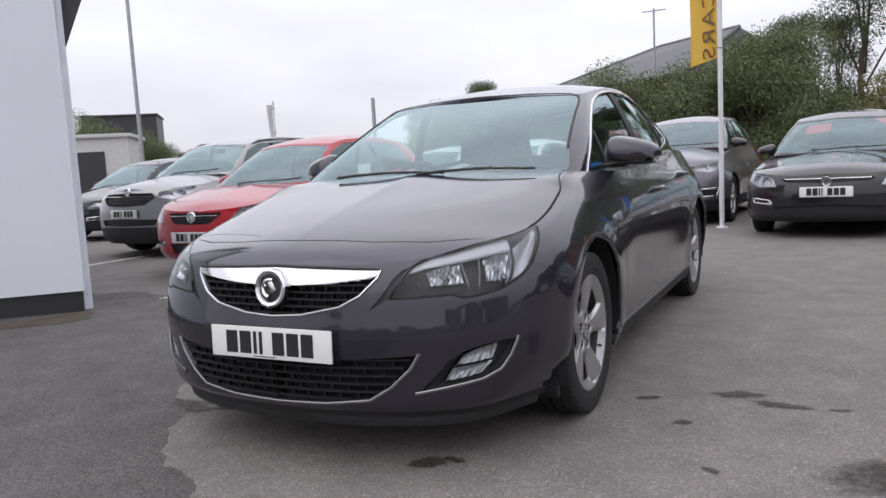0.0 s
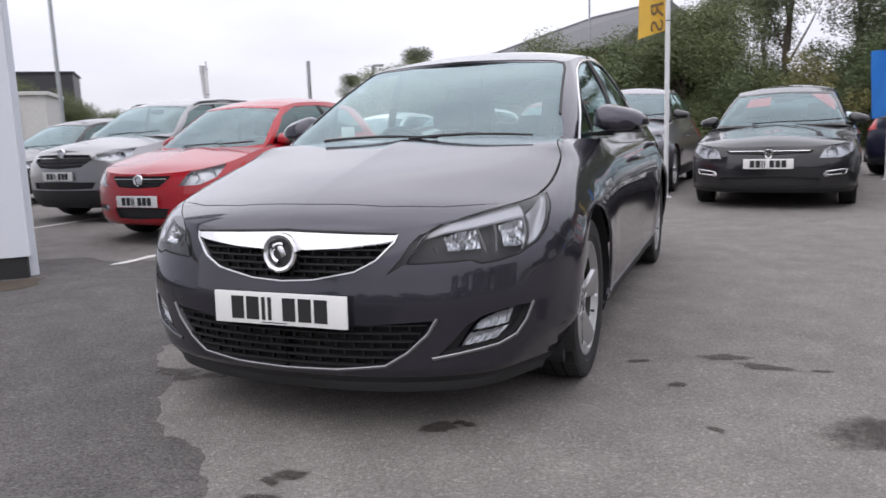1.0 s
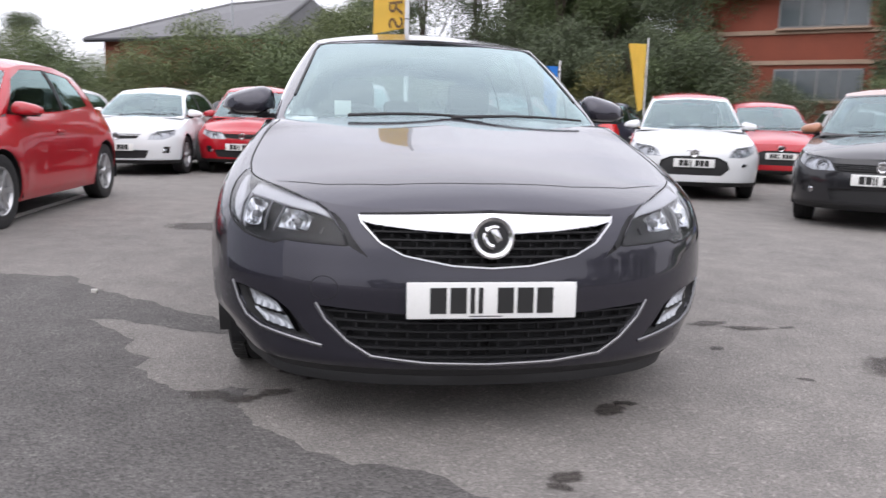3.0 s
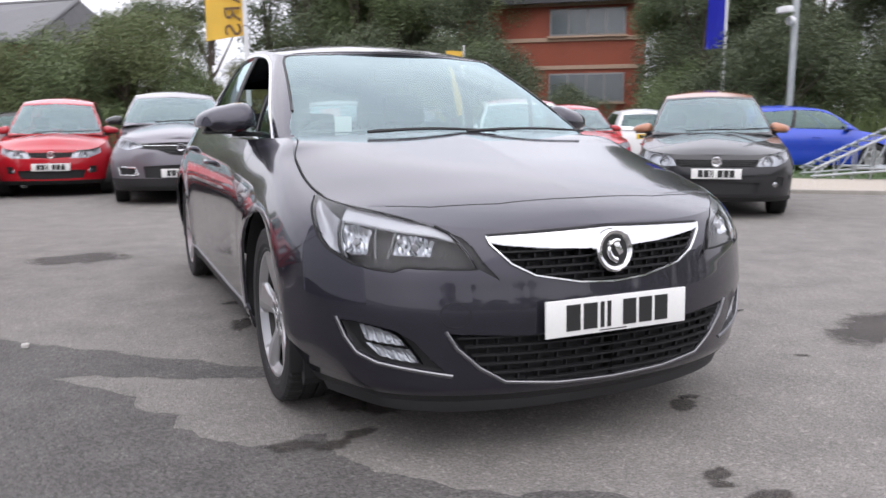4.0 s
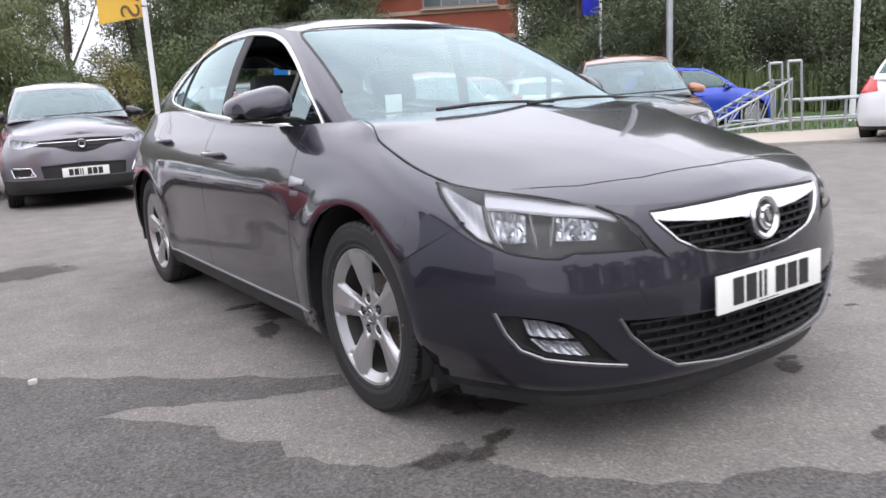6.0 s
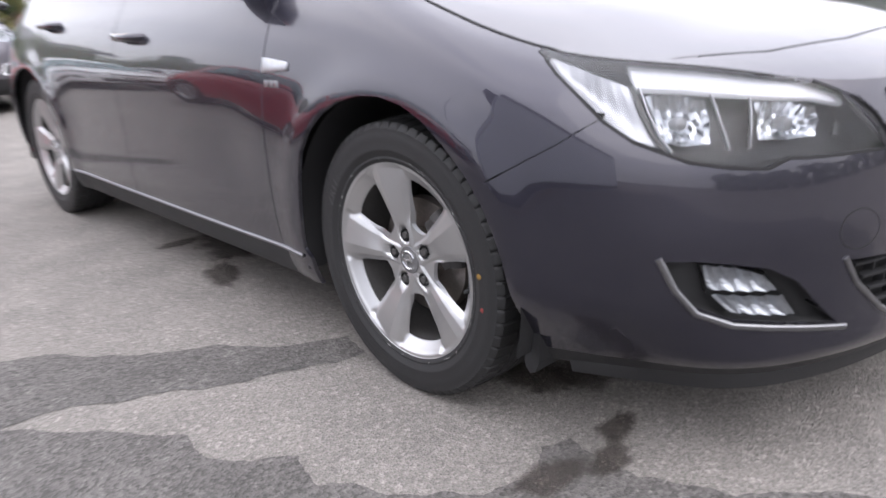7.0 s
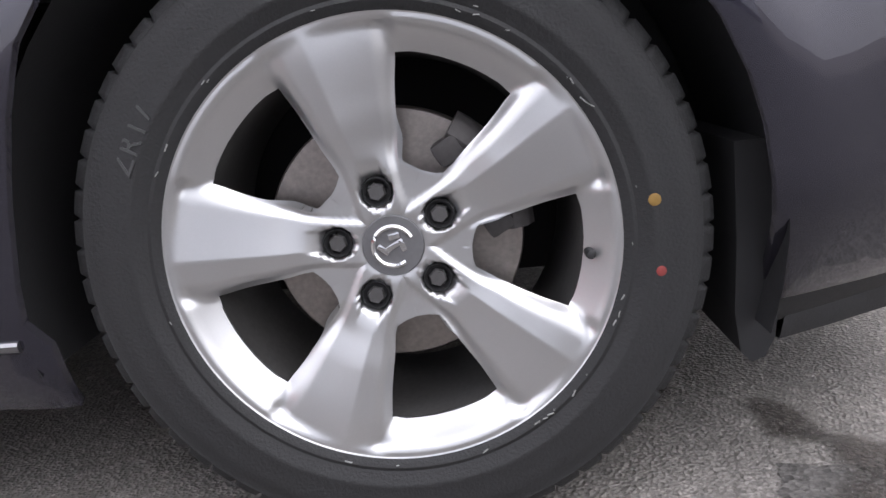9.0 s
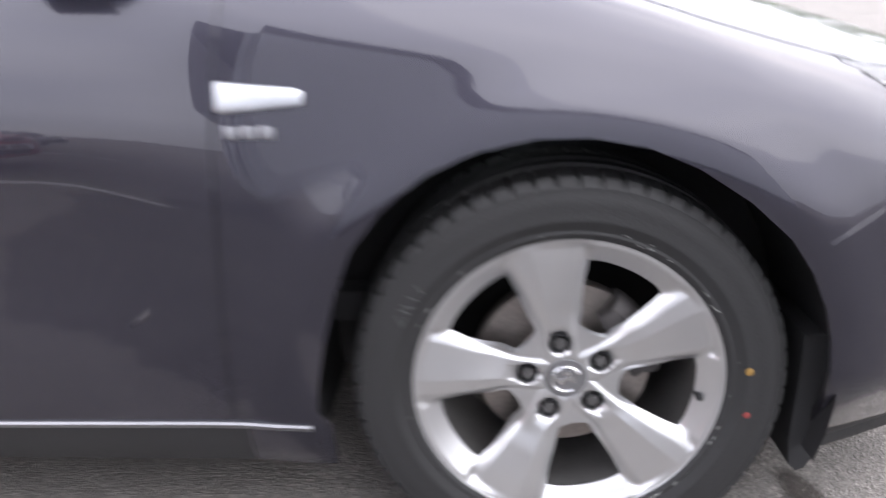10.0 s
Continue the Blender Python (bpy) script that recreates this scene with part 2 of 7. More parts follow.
def part(name, bm, mat, parent=None, label="", smooth=True, at=None):
    """Links a bmesh as one mesh object under a thing."""
    bmesh.ops.recalc_face_normals(bm, faces=bm.faces)
    me = bpy.data.meshes.new(name)
    bm.to_mesh(me)
    bm.free()
    for p in me.polygons:
        p.use_smooth = smooth
    for m in mat if isinstance(mat, (list, tuple)) else (mat,):
        me.materials.append(m)
    if smooth:
        me.set_sharp_from_angle(angle=radians(38))
    ob = new(name, me)
    ob.parent = parent
    if at is not None:
        ob.matrix_basis = at
    if label:
        ob["label"] = label
    return ob


def box(bm, x, y, z, sx, sy, sz, bevel=0.0, m=None):
    """A box round (x, y, z) with bevelled edges, added to bm."""
    g = bmesh.ops.create_cube(bm, size=1.0, matrix=Matrix.Translation((x, y, z)) @ Matrix.Diagonal((sx, sy, sz, 1)))
    vs = g["verts"]
    if bevel:
        es = list({e for v in vs for e in v.link_edges})
        r = bmesh.ops.bevel(bm, geom=es, offset=min(bevel, 0.45 * min(sx, sy, sz)), segments=2, affect="EDGES", profile=0.6)
        vs = list({v for f in r["faces"] for v in f.verts} | {v for v in vs if v.is_valid})
    if m is not None:
        bmesh.ops.transform(bm, matrix=m, verts=vs)
    return vs


def boxed(x, y, z, sx, sy, sz, bevel=0.0, m=None):
    bm = bmesh.new()
    box(bm, x, y, z, sx, sy, sz, bevel, m)
    return bm


def tube(pts, r, seg=8, closed=False, flat=1.0, r_end=None):
    """A round bar along points; flat squeezes it along z of its frame."""
    bm = bmesh.new()
    pts = [Vector(p) for p in pts]
    rings = []
    up = Vector((0, 0, 1))
    for i, p in enumerate(pts):
        a = pts[i - 1] if i or closed else p
        b = pts[(i + 1) % len(pts)] if i + 1 < len(pts) or closed else p
        t = (b - a).normalized()
        s = t.cross(up if abs(t.z) < 0.9 else Vector((0, 1, 0))).normalized()
        w = s.cross(t)
        rr = r if r_end is None else r + (r_end - r) * i / (len(pts) - 1)
        rings.append([bm.verts.new(p + (s * math.cos(k * 2 * math.pi / seg) + w * math.sin(k * 2 * math.pi / seg) * flat) * rr) for k in range(seg)])
    for i in range(len(rings) - (0 if closed else 1)):
        p, q = rings[i], rings[(i + 1) % len(rings)]
        for k in range(seg):
            bm.faces.new((p[k], p[(k + 1) % seg], q[(k + 1) % seg], q[k]))
    if not closed:
        bm.faces.new(rings[0][::-1])
        bm.faces.new(rings[-1])
    return bm


def lathe(profile, seg=64, axis="X"):
    """A turned body from (radius, along) nodes round the x axis."""
    bm = bmesh.new()
    rings = []
    for r, x in profile:
        rings.append([bm.verts.new((x, r * math.cos(k * 2 * math.pi / seg), r * math.sin(k * 2 * math.pi / seg))) for k in range(seg)] if r > 1e-5 else [bm.verts.new((x, 0, 0))])
    for p, q in zip(rings, rings[1:]):
        for k in range(seg):
            a, b = p[k % len(p)], p[(k + 1) % len(p)]
            c, d = q[(k + 1) % len(q)], q[k % len(q)]
            vs = list(dict.fromkeys((a, b, c, d)))
            if len(vs) > 2:
                bm.faces.new(vs)
    return bm


def empty(name, m, label, category, group="", kind=""):
    e = new(name)
    e.empty_display_size = 0.2
    e.matrix_basis = m
    return tagged(e, label, category, group, kind)


X, Y, Z = (1, 0, 0), (0, 1, 0), (0, 0, 1)
DIAG = (0.70711, 0.70711, 0)


# ---------------- cars ----------------
def smooth01(t):
    t = np.clip(t, 0, 1)
    return t * t * (3 - 2 * t)


class Shape:
    """The smooth skin of a hatchback, half of it (x >= 0), nose towards -y, front axle at y = 0."""

    def __init__(self, s):
        self.s = s
        self.W, self.YN, self.YT = spl(*s["width"]), spl(*s["nose"]), spl(*s["tail"])
        self.ZS, self.ZC, self.RAIL, self.ROOF = spl(*s["shoulder"]), spl(*s["bonnet"]), spl(*s["rail"]), spl(*s["roof"])

    def plan(self, c, z):
        s = self.s
        yn, w, yt = self.YN(z), self.W(z), self.YT(z)
        dn, dt, p, pt = s["nose_depth"], s["tail_depth"], s["nose_power"], s.get("tail_power", 2.6)
        if c <= 1:
            th = c * math.pi / 2
            x, y = w * math.sin(th) ** (2 / p), yn + dn * (1 - math.cos(th) ** (2 / p) if c < 1 else 1)
        elif c <= 2:
            x, y = w, (yn + dn) + (c - 1) * ((yt - dt) - (yn + dn))
        else:
            th = (3 - c) * math.pi / 2
            x, y = w * max(math.sin(th), 0) ** (2 / pt), yt - dt * (1 - max(math.cos(th), 0) ** (2 / pt) if c > 2 else 1)
        wb = s["wheelbase"]
        x *= 1 - s["taper"] * smooth01((z - 0.58) / 0.35) * smooth01((0.75 - y) / 1.0)
        x *= 1 - 0.05 * smooth01((z - 0.6) / 0.4) * smooth01((y - wb + 0.3) / 1.2)
        if 0.4 < c < 2.6:
            for ya in (0.0, wb):
                d = math.hypot(y - ya, z - s["axle"])
                x += s.get("flare", 0.012) * math.exp(-(((d - 0.40) / 0.06) ** 2))
        if c < 1.05:
            x -= s.get("tuck", 0.0) * smooth01((0.37 - z) / 0.17) * smooth01((y + 0.78) / 0.25)
        # the wing rolls over into the bonnet
        roll = s.get("roll", 0.0)
        if roll and z > 0.5 and c < 1.6:
            top = self.zs(c)
            t = min(1.0, max(0.0, (z - top + 0.17) / 0.17))
            x -= roll * (1 - math.sqrt(1 - t * t * 0.985)) * float(smooth01((c - 0.25) / 0.35)) * float(smooth01((0.62 - y) / 0.45))
        # a crease runs back along the doors and a hollow lies under it
        if 1.0 < c < 2.2 and s.get("crease"):
            x -= s["crease"] * math.exp(-(((z - 0.52) / 0.13) ** 2)) * smooth01((y - 0.45) / 0.3) * smooth01((wb - 0.35 - y) / 0.3)
        return x, y

    def column(self, c):
        return self.plan(c, 0.45)[1]

    def zs(self, c):
        return float(self.ZS(self.column(c)))

    def lower(self, cols, rows=26):
        grid = []
        for c in cols:
            top, zb = self.zs(c), self.s["floor"]
            line = []
            for v in np.linspace(0, 1, rows):
                z = zb + (top - zb) * v
                line.append((*self.plan(c, z), z))
            grid.append(line)
        return np.array(grid)

    def shoulder(self, c):
        z = self.zs(c)
        x, y = self.plan(c, z)
        return np.array((x, y, z))

    def bonnet(self, cols, rows=18, f0=0.0):
        s = self.s
        front, k = self.shoulder(0)[1], None
        last = self.shoulder(cols[-1])[1]
        grid = []
        for c in cols:
            p = self.shoulder(c)
            yc = front + (p[1] - front) * (s["cowl"] - front) / (last - front)
            zc = float(self.ZC(yc))
            line = []
            for f in np.linspace(f0, 1, rows):
                g = 1 - (1 - f) ** (s.get("crown", 1.9) + s.get("crown_rear", 0.0) * smooth01((yc + 0.6) / 0.7))
                line.append((p[0] * (1 - f), p[1] + (yc - p[1]) * f ** 1.3, p[2] + (zc - p[2]) * g))
            grid.append(line)
        return np.array(grid)

    def shelf(self, cols):
        return np.array([[(p[0] * (1 - 0.3 * f), p[1] + (1.5 - p[1]) * 0.12 * f, p[2] - 0.004 * f) for f in (0, 0.04, 0.35, 1)] for p in map(self.shoulder, cols)])

    def ring(self, c, top):
        """The foot (top=0) or head (top=1) of the cabin at a column c."""
        s = self.s
        y0, d, w, y1, dt = s["cabin_head"] if top else s["cabin_foot"]
        p, pt = s.get("screen_power", 2.7), 3.0
        if c <= 1:
            th = c * math.pi / 2
            x, y = w * math.sin(th) ** (2 / p), y0 + d * (1 - math.cos(th) ** (2 / p) if c < 1 else 1)
        elif c <= 2:
            x, y = w, (y0 + d) + (c - 1) * ((y1 - dt) - (y0 + d))
            x *= 1 - 0.10 * smooth01((c - 1.45) / 0.6) if top else 1 - 0.08 * smooth01((c - 1.5) / 0.6)
        else:
            th = (3 - c) * math.pi / 2
            k = 0.90 if top else 0.92
            x, y = w * k * max(math.sin(th), 0) ** (2 / pt), y1 - dt * (1 - max(math.cos(th), 0) ** (2 / pt) if c > 2 else 1)
        if top:
            z = float(self.RAIL(y)) + (s["header_crown"] * (1 - (x / w) ** 2) if c < 1 else 0)
        else:
            z = float(self.ZS(y)) - 0.02 if c >= 1 else s["cowl_z"] - 0.02 + (float(self.ZS(y0 + d)) - s["cowl_z"]) * c**3
        return np.array((x, y, z))

    def cabin(self, cols, rows=16):
        grid = []
        for c in cols:
            a, b = self.ring(c, 0), self.ring(c, 1)
            side = smooth01((c - 0.5) / 0.5) * smooth01((2.5 - c) / 0.5)
            line = []
            for v in np.linspace(0, 1, rows):
                q = a + (b - a) * v
                bul = 4 * v * (1 - v)
                q = q + np.array((0.028 * side, -0.02 * (1 - smooth01(c)) if c < 1.2 else 0.0, 0.022 * (1 - side))) * bul
                line.append(q)
            grid.append(line)
        return np.array(grid)

    def roof(self, cols, rows=12):
        grid = []
        y0, y1 = self.ring(0, 1)[1], self.ring(3, 1)[1]
        for c in cols:
            p = self.ring(c, 1)
            yc = min(max(p[1], y0), y1)
            zc = float(self.ROOF(yc))
            if c <= 1:
                yc = y0 + (p[1] - y0) * 0.9
                zc = float(self.ROOF(yc))
            line = []
            for f in np.linspace(0, 1, rows):
                line.append((p[0] * (1 - f), p[1] + (yc - p[1]) * f, p[2] + (zc - p[2]) * (1 - (1 - f) ** 2.1)))
            grid.append(line)
        return np.array(grid)


def cols(n, s, t, a=0.0, b=3.0):
    """Columns round the body: n over the nose, s along the side, t over the tail."""
    c = np.concatenate([np.linspace(0, 1, n, endpoint=False), np.linspace(1, 2, s, endpoint=False), np.linspace(2, 3, t)])
    return c[(c >= a - 1e-9) & (c <= b + 1e-9)]


def circle(y, z, r, n=40):
    return [np.array([(y + r * math.cos(2 * math.pi * k / n), z + r * math.sin(2 * math.pi * k / n)) for k in range(n)])]


def on_skin(faces, axes, pts, where=None):
    """Lays a plane line on the faces, seen along a direction; returns the points and normals where it meets them."""
    ax = np.array(axes, float).T
    got = []
    fs = [f for f in faces if not where or where(f.mean(0))]
    if not fs:
        return got
    flat = [f[:, :3] @ ax for f in fs]
    lo, hi = np.array([w.min(0) for w in flat]), np.array([w.max(0) for w in flat])
    for p in pts:
        p = np.array(p, float)
        best = None
        for i in np.nonzero((hi >= p - 1e-6).all(1) & (lo <= p + 1e-6).all(1))[0]:
            f, w = fs[i], flat[i]
            for k in range(1, len(f) - 1):
                e, g, h = w[k] - w[0], w[k + 1] - w[0], p - w[0]
                det = e[0] * g[1] - e[1] * g[0]
                if abs(det) < 1e-12:
                    continue
                u, v = (h[0] * g[1] - h[1] * g[0]) / det, (e[0] * h[1] - e[1] * h[0]) / det
                if u >= -1e-6 and v >= -1e-6 and u + v <= 1 + 1e-6:
                    q = f[0] + (f[k] - f[0]) * u + (f[k + 1] - f[0]) * v
                    key = abs(q[0]) - q[1]
                    if best is None or key > best[0]:
                        best = (key, q)
        if best:
            got.append(best[1])
    return got


def dense(line, step=0.02):
    pts = []
    for a, b in zip(line, line[1:]):
        a, b = np.array(a, float), np.array(b, float)
        k = max(1, int(np.linalg.norm(b - a) / step))
        pts += [a + (b - a) * i / k for i in range(k)]
    return pts + [np.array(line[-1], float)]


def ribbon(name, got, width, height, mat, parent, axis=None, label="", mirror=True):
    """A trim strip of a rounded section laid along points with normals; made on both sides."""
    for sx in (1, -1) if mirror else (1,):
        bm = bmesh.new()
        rings = []
        for i, q in enumerate(got):
            a, b = got[max(i - 1, 0)][:3], got[min(i + 1, len(got) - 1)][:3]
            t = Vector(b - a).normalized()
            n = Vector(q[3:]).normalized()
            s = n.cross(t).normalized()
            p = Vector(q[:3])
            ring = [p - s * width / 2 - n * 0.004, p - s * width / 2 + n * height * 0.5, p - s * width * 0.25 + n * height, p + s * width * 0.25 + n * height,
                    p + s * width / 2 + n * height * 0.5, p + s * width / 2 - n * 0.004]
            rings.append([bm.verts.new((v.x * sx, v.y, v.z)) for v in ring])
        for p, q in zip(rings, rings[1:]):
            for k in range(5):
                bm.faces.new((p[k], p[k + 1], q[k + 1], q[k]))
        for e in (rings[0], rings[-1]):
            bm.faces.new(e)
        part(name, bm, mat, parent, label)


SPOKE = spl((0.3, 0.125), (0.4, 0.135), (0.5, 0.163), (0.7, 0.212), (0.85, 0.258), (1.0, 0.288))


def alloy_mesh(r_rim=0.232):
    """The face of a five-spoke alloy rim: broad spokes flush with the lip, a dished ring between them, nut pockets."""
    n_a, n_r = 5 * 96, 58
    rr = np.concatenate([np.linspace(0.0, 0.36, 12, endpoint=False), np.linspace(0.36, 1.0, n_r - 12)])
    grid = np.zeros((n_a + 1, n_r, 3))
    for i in range(n_a + 1):
        a = 2 * math.pi * i / n_a
        k = (math.degrees(a) + 36) % 72 - 36
        for j, q in enumerate(rr):
            hw = float(SPOKE(max(q, 0.3)))
            lat = q * math.sin(radians(k)) / hw
            on = 1 - smooth01((abs(lat) - 0.84) / 0.26)
            spoke = -0.010 * smooth01((0.97 - q) / 0.5) - 0.012 * smooth01((0.62 - q) / 0.35) - 0.0085 * abs(lat - 0.30) * smooth01((q - 0.3) / 0.2) - 0.004 * smooth01((abs(lat) - 0.66) / 0.3)
            ring = -0.022 * min(1.0, max(0.0, (0.966 - q) / 0.13)) ** 1.1 - 0.003 * smooth01((0.972 - q) / 0.012)
            if q < 0.36:
                on = max(on, smooth01((0.375 - q) / 0.04))
            h = spoke * on + (1 - on) * ring if q > 0.34 else spoke
            h *= smooth01((0.995 - q) / 0.05)
            along, side = q * math.cos(radians(k)) * r_rim, q * math.sin(radians(k)) * r_rim
            pocket = math.hypot((along - 0.0585), side)
            h -= 0.012 * (1 - smooth01((pocket - 0.0148) / 0.004))
            chan = abs(side + 0.0) / (0.0125 - 0.02 * max(0, along - 0.06))
            if 0.058 < along < 0.098:
                h -= 0.007 * (1 - smooth01((along - 0.066) / 0.03)) * (1 - smooth01((chan - 0.75) / 0.4))
            cap = q * r_rim
            h -= 0.004 * (1 - smooth01((cap - 0.0335) / 0.002))
            grid[i, j] = (h, cap * math.cos(a), cap * math.sin(a))
    faces = sheet(grid, (-0.3, 0, 0))
    holes = []
    for s in range(5):
        line = []
        for q in np.linspace(0.39, 0.842, 10):
            a = radians(72 * s) + math.asin(float(SPOKE(q)) * 1.02 / q)
            line.append((q * r_rim * math.cos(a), q * r_rim * math.sin(a)))
        a0, a1 = radians(72 * s) + math.asin(float(SPOKE(0.842)) * 1.02 / 0.842), radians(72 * (s + 1)) - math.asin(float(SPOKE(0.842)) * 1.02 / 0.842)
        for a in np.linspace(a0, a1, 9)[1:-1]:
            line.append((0.85 * r_rim * math.cos(a), 0.85 * r_rim * math.sin(a)))
        for q in np.linspace(0.842, 0.39, 10):
            a = radians(72 * (s + 1)) - math.asin(float(SPOKE(q)) * 1.02 / q)
            line.append((q * r_rim * math.cos(a), q * r_rim * math.sin(a)))
        for f, a in ((0.364, 9), (0.352, 0), (0.364, -9)):
            a = radians(72 * s + 36 + a)
            line.append((f * r_rim * math.cos(a), f * r_rim * math.sin(a)))
        holes += convex_bits(line)
    _, faces = carve(faces, holes, (Y, Z))
    return faces


def tyre_mesh(r_rim, r_out, w, seg=512, notch=8):
    """A tyre round the x axis: bead, bulged side wall with a rim guard and ribs, notched shoulder, grooved tread."""
    h = r_out - r_rim
    half = [(r_rim - 0.014, 0.36 * w), (r_rim - 0.004, 0.41 * w), (r_rim + 0.004, 0.44 * w), (r_rim + 0.012, 0.455 * w), (r_rim + 0.016, 0.450 * w), (r_rim + 0.30 * h, 0.475 * w), (r_rim + 0.33 * h, 0.481 * w),
            (r_rim + 0.36 * h, 0.478 * w), (r_rim + 0.55 * h, 0.487 * w), (r_rim + 0.70 * h, 0.483 * w), (r_rim + 0.80 * h, 0.468 * w), (r_rim + 0.815 * h, 0.470 * w), (r_rim + 0.90 * h, 0.452 * w), (r_rim + 0.955 * h, 0.425 * w),
            (r_out - 0.004, 0.38 * w), (r_out - 0.001, 0.22 * w), (r_out - 0.009, 0.21 * w), (r_out - 0.009, 0.18 * w), (r_out, 0.17 * w), (r_out, 0.03 * w), (r_out - 0.009, 0.02 * w)]
    prof = half + [(r, -x) for r, x in half[::-1]]
    bm = bmesh.new()
    rings = []
    for j, (r, x) in enumerate(prof):
        ring = []
        for k in range(seg):
            rk = r
            if notch and 12 <= min(j, len(prof) - 1 - j) <= 15 and k % notch == 0:
                rk -= 0.0065
            a = 2 * math.pi * k / seg
            ring.append(bm.verts.new((x, rk * math.cos(a), rk * math.sin(a))))
        rings.append(ring)
    for p, q in zip(rings, rings[1:]):
        for k in range(seg):
            bm.faces.new((p[k], p[(k + 1) % seg], q[(k + 1) % seg], q[k]))
    return bm


CACHE = {}


def put_part(key, name, make, parent, m, label=""):
    """A part that shares its mesh with the alike ones."""
    if key in CACHE:
        ob = new(name, CACHE[key])
        ob.parent = parent
    else:
        ob = make(name, parent)
        CACHE[key] = ob.data
    ob.matrix_basis = m
    if label:
        ob["label"] = label
    return ob


def disc_part(name, prof, mat, parent, seg=32, m=None, label=""):
    return part(name, lathe(prof, seg), mat, parent, label, at=m)


def main_wheel(parent, x, y, z, side, turn):
    """A 17 inch wheel with its tyre, brake, nuts, cap and valve. Its outer side looks along the local x."""
    m = Matrix.Translation((x, y, z)) @ (Matrix.Rotation(math.pi, 4, "Z") if side < 0 else Matrix.Identity(4)) @ Matrix.Rotation(radians(turn), 4, "X")
    rim = put_part("rim", "wheel", lambda n, p: shell(n, alloy_mesh(), M_ALLOY, p, lip=0.011), parent, m, "silver five-spoke alloy wheel, scuffed at its rim")
    I = Matrix.Identity(4)
    tyre = put_part("tyre17", "tyre", lambda n, p: part(n, tyre_mesh(0.231, 0.328, 0.225), M_RUBBER, p), rim, Matrix.Translation((-0.098, 0, 0)), "black tyre")
    put_part("barrel", "rim_barrel", lambda n, p: disc_part(n, [(0.226, -0.004), (0.2335, 0.001), (0.2335, -0.008), (0.221, -0.014), (0.208, -0.05), (0.203, -0.05), (0.1985, -0.0245)], M_ALLOY, p, 96), rim, I)
    # the barrel's dark colour holds its shade behind the spokes as well as dust
    put_part("shaded_barrel", "inner_barrel", lambda n, p: disc_part(n, [(0.2, -0.0245), (0.203, -0.05), (0.2, -0.17), (0.22, -0.19), (0.19, -0.19), (0.195, -0.05), (0.1975, -0.026)], shader("dusty_shaded_barrel", (0.05, 0.048, 0.047), 0.6, 0.3, vary=0.3, scale=8), p, 96), rim, I, "inner barrel coloured dark for brake dust and shade")
    put_part("disc", "brake_disc", lambda n, p: disc_part(n, [(0.07, -0.05), (0.072, -0.068), (0.138, -0.07), (0.14, -0.073), (0.14, -0.092), (0.06, -0.092)], M_DISC, p, 64), rim, I, "bare steel brake disc")
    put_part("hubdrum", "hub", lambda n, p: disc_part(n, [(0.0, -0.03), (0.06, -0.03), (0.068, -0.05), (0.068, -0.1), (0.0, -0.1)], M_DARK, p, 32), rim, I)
    def caliper(n, p):
        bm = tube([(-0.066, 0.128 * math.cos(a), 0.128 * math.sin(a)) for a in np.linspace(-0.5, 0.5, 11)], 0.03, 10, flat=0.8)
        for a in (-0.42, 0.42):
            box(bm, -0.05, 0.112 * math.cos(a), 0.112 * math.sin(a), 0.03, 0.03, 0.026, 0.005)
        box(bm, -0.045, 0.13, 0.0, 0.02, 0.034, 0.06, 0.006)
        return part(n, bm, shader("caliper_iron", (0.045, 0.042, 0.042), 0.6, 0.5, vary=0.3), p)
    put_part("caliper", "brake_caliper", caliper, rim, Matrix.Rotation(radians((30 if side < 0 else 150) - turn), 4, "X"), "dark iron brake caliper")
    put_part("cap", "centre_cap", lambda n, p: disc_part(n, [(0.0, -0.0215), (0.0315, -0.0215), (0.0328, -0.0235), (0.033, -0.03)], shader("cap_grey", (0.16, 0.16, 0.165), 0.4, 0.6), p, 48), rim, I, "grey centre cap with a raised emblem")
    def emblem(n, p):
        bm = tube([(-0.0205, 0.021 * math.cos(a), 0.021 * math.sin(a)) for a in np.linspace(0.4, 5.3, 22)], 0.0026, 6)
        box(bm, -0.0205, 0.0, 0.0, 0.003, 0.018, 0.006, 0.001, Matrix.Rotation(0.5, 4, "X"))
        box(bm, -0.0205, 0.004, 0.01, 0.003, 0.012, 0.007, 0.001, Matrix.Rotation(0.2, 4, "X"))
        box(bm, -0.0205, -0.006, -0.009, 0.003, 0.014, 0.006, 0.001, Matrix.Rotation(-0.7, 4, "X"))
        box(bm, -0.0205, 0.009, -0.003, 0.003, 0.006, 0.014, 0.001, Matrix.Rotation(0.4, 4, "X"))
        return part(n, bm, M_CHROME, p)
    put_part("capmark", "emblem", emblem, rim, Matrix.Rotation(radians(-turn), 4, "X"))
    for k in range(5):
        def nut(n, p):
            bm = lathe([(0.0, -0.0225), (0.0085, -0.0225), (0.0098, -0.026), (0.0098, -0.045)], 6)
            return part(n, bm, shader("nut_grey", (0.08, 0.078, 0.078), 0.5, 0.5), p, smooth=False)
        a = radians(72 * k)
        put_part("nut", "wheel_nut", nut, rim, Matrix.Translation((0, 0.0585 * math.cos(a), 0.0585 * math.sin(a))))
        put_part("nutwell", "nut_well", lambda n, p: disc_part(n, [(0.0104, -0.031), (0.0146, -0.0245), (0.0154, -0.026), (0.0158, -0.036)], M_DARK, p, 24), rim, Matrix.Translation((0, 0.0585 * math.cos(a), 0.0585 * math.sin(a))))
    a = radians(-108)
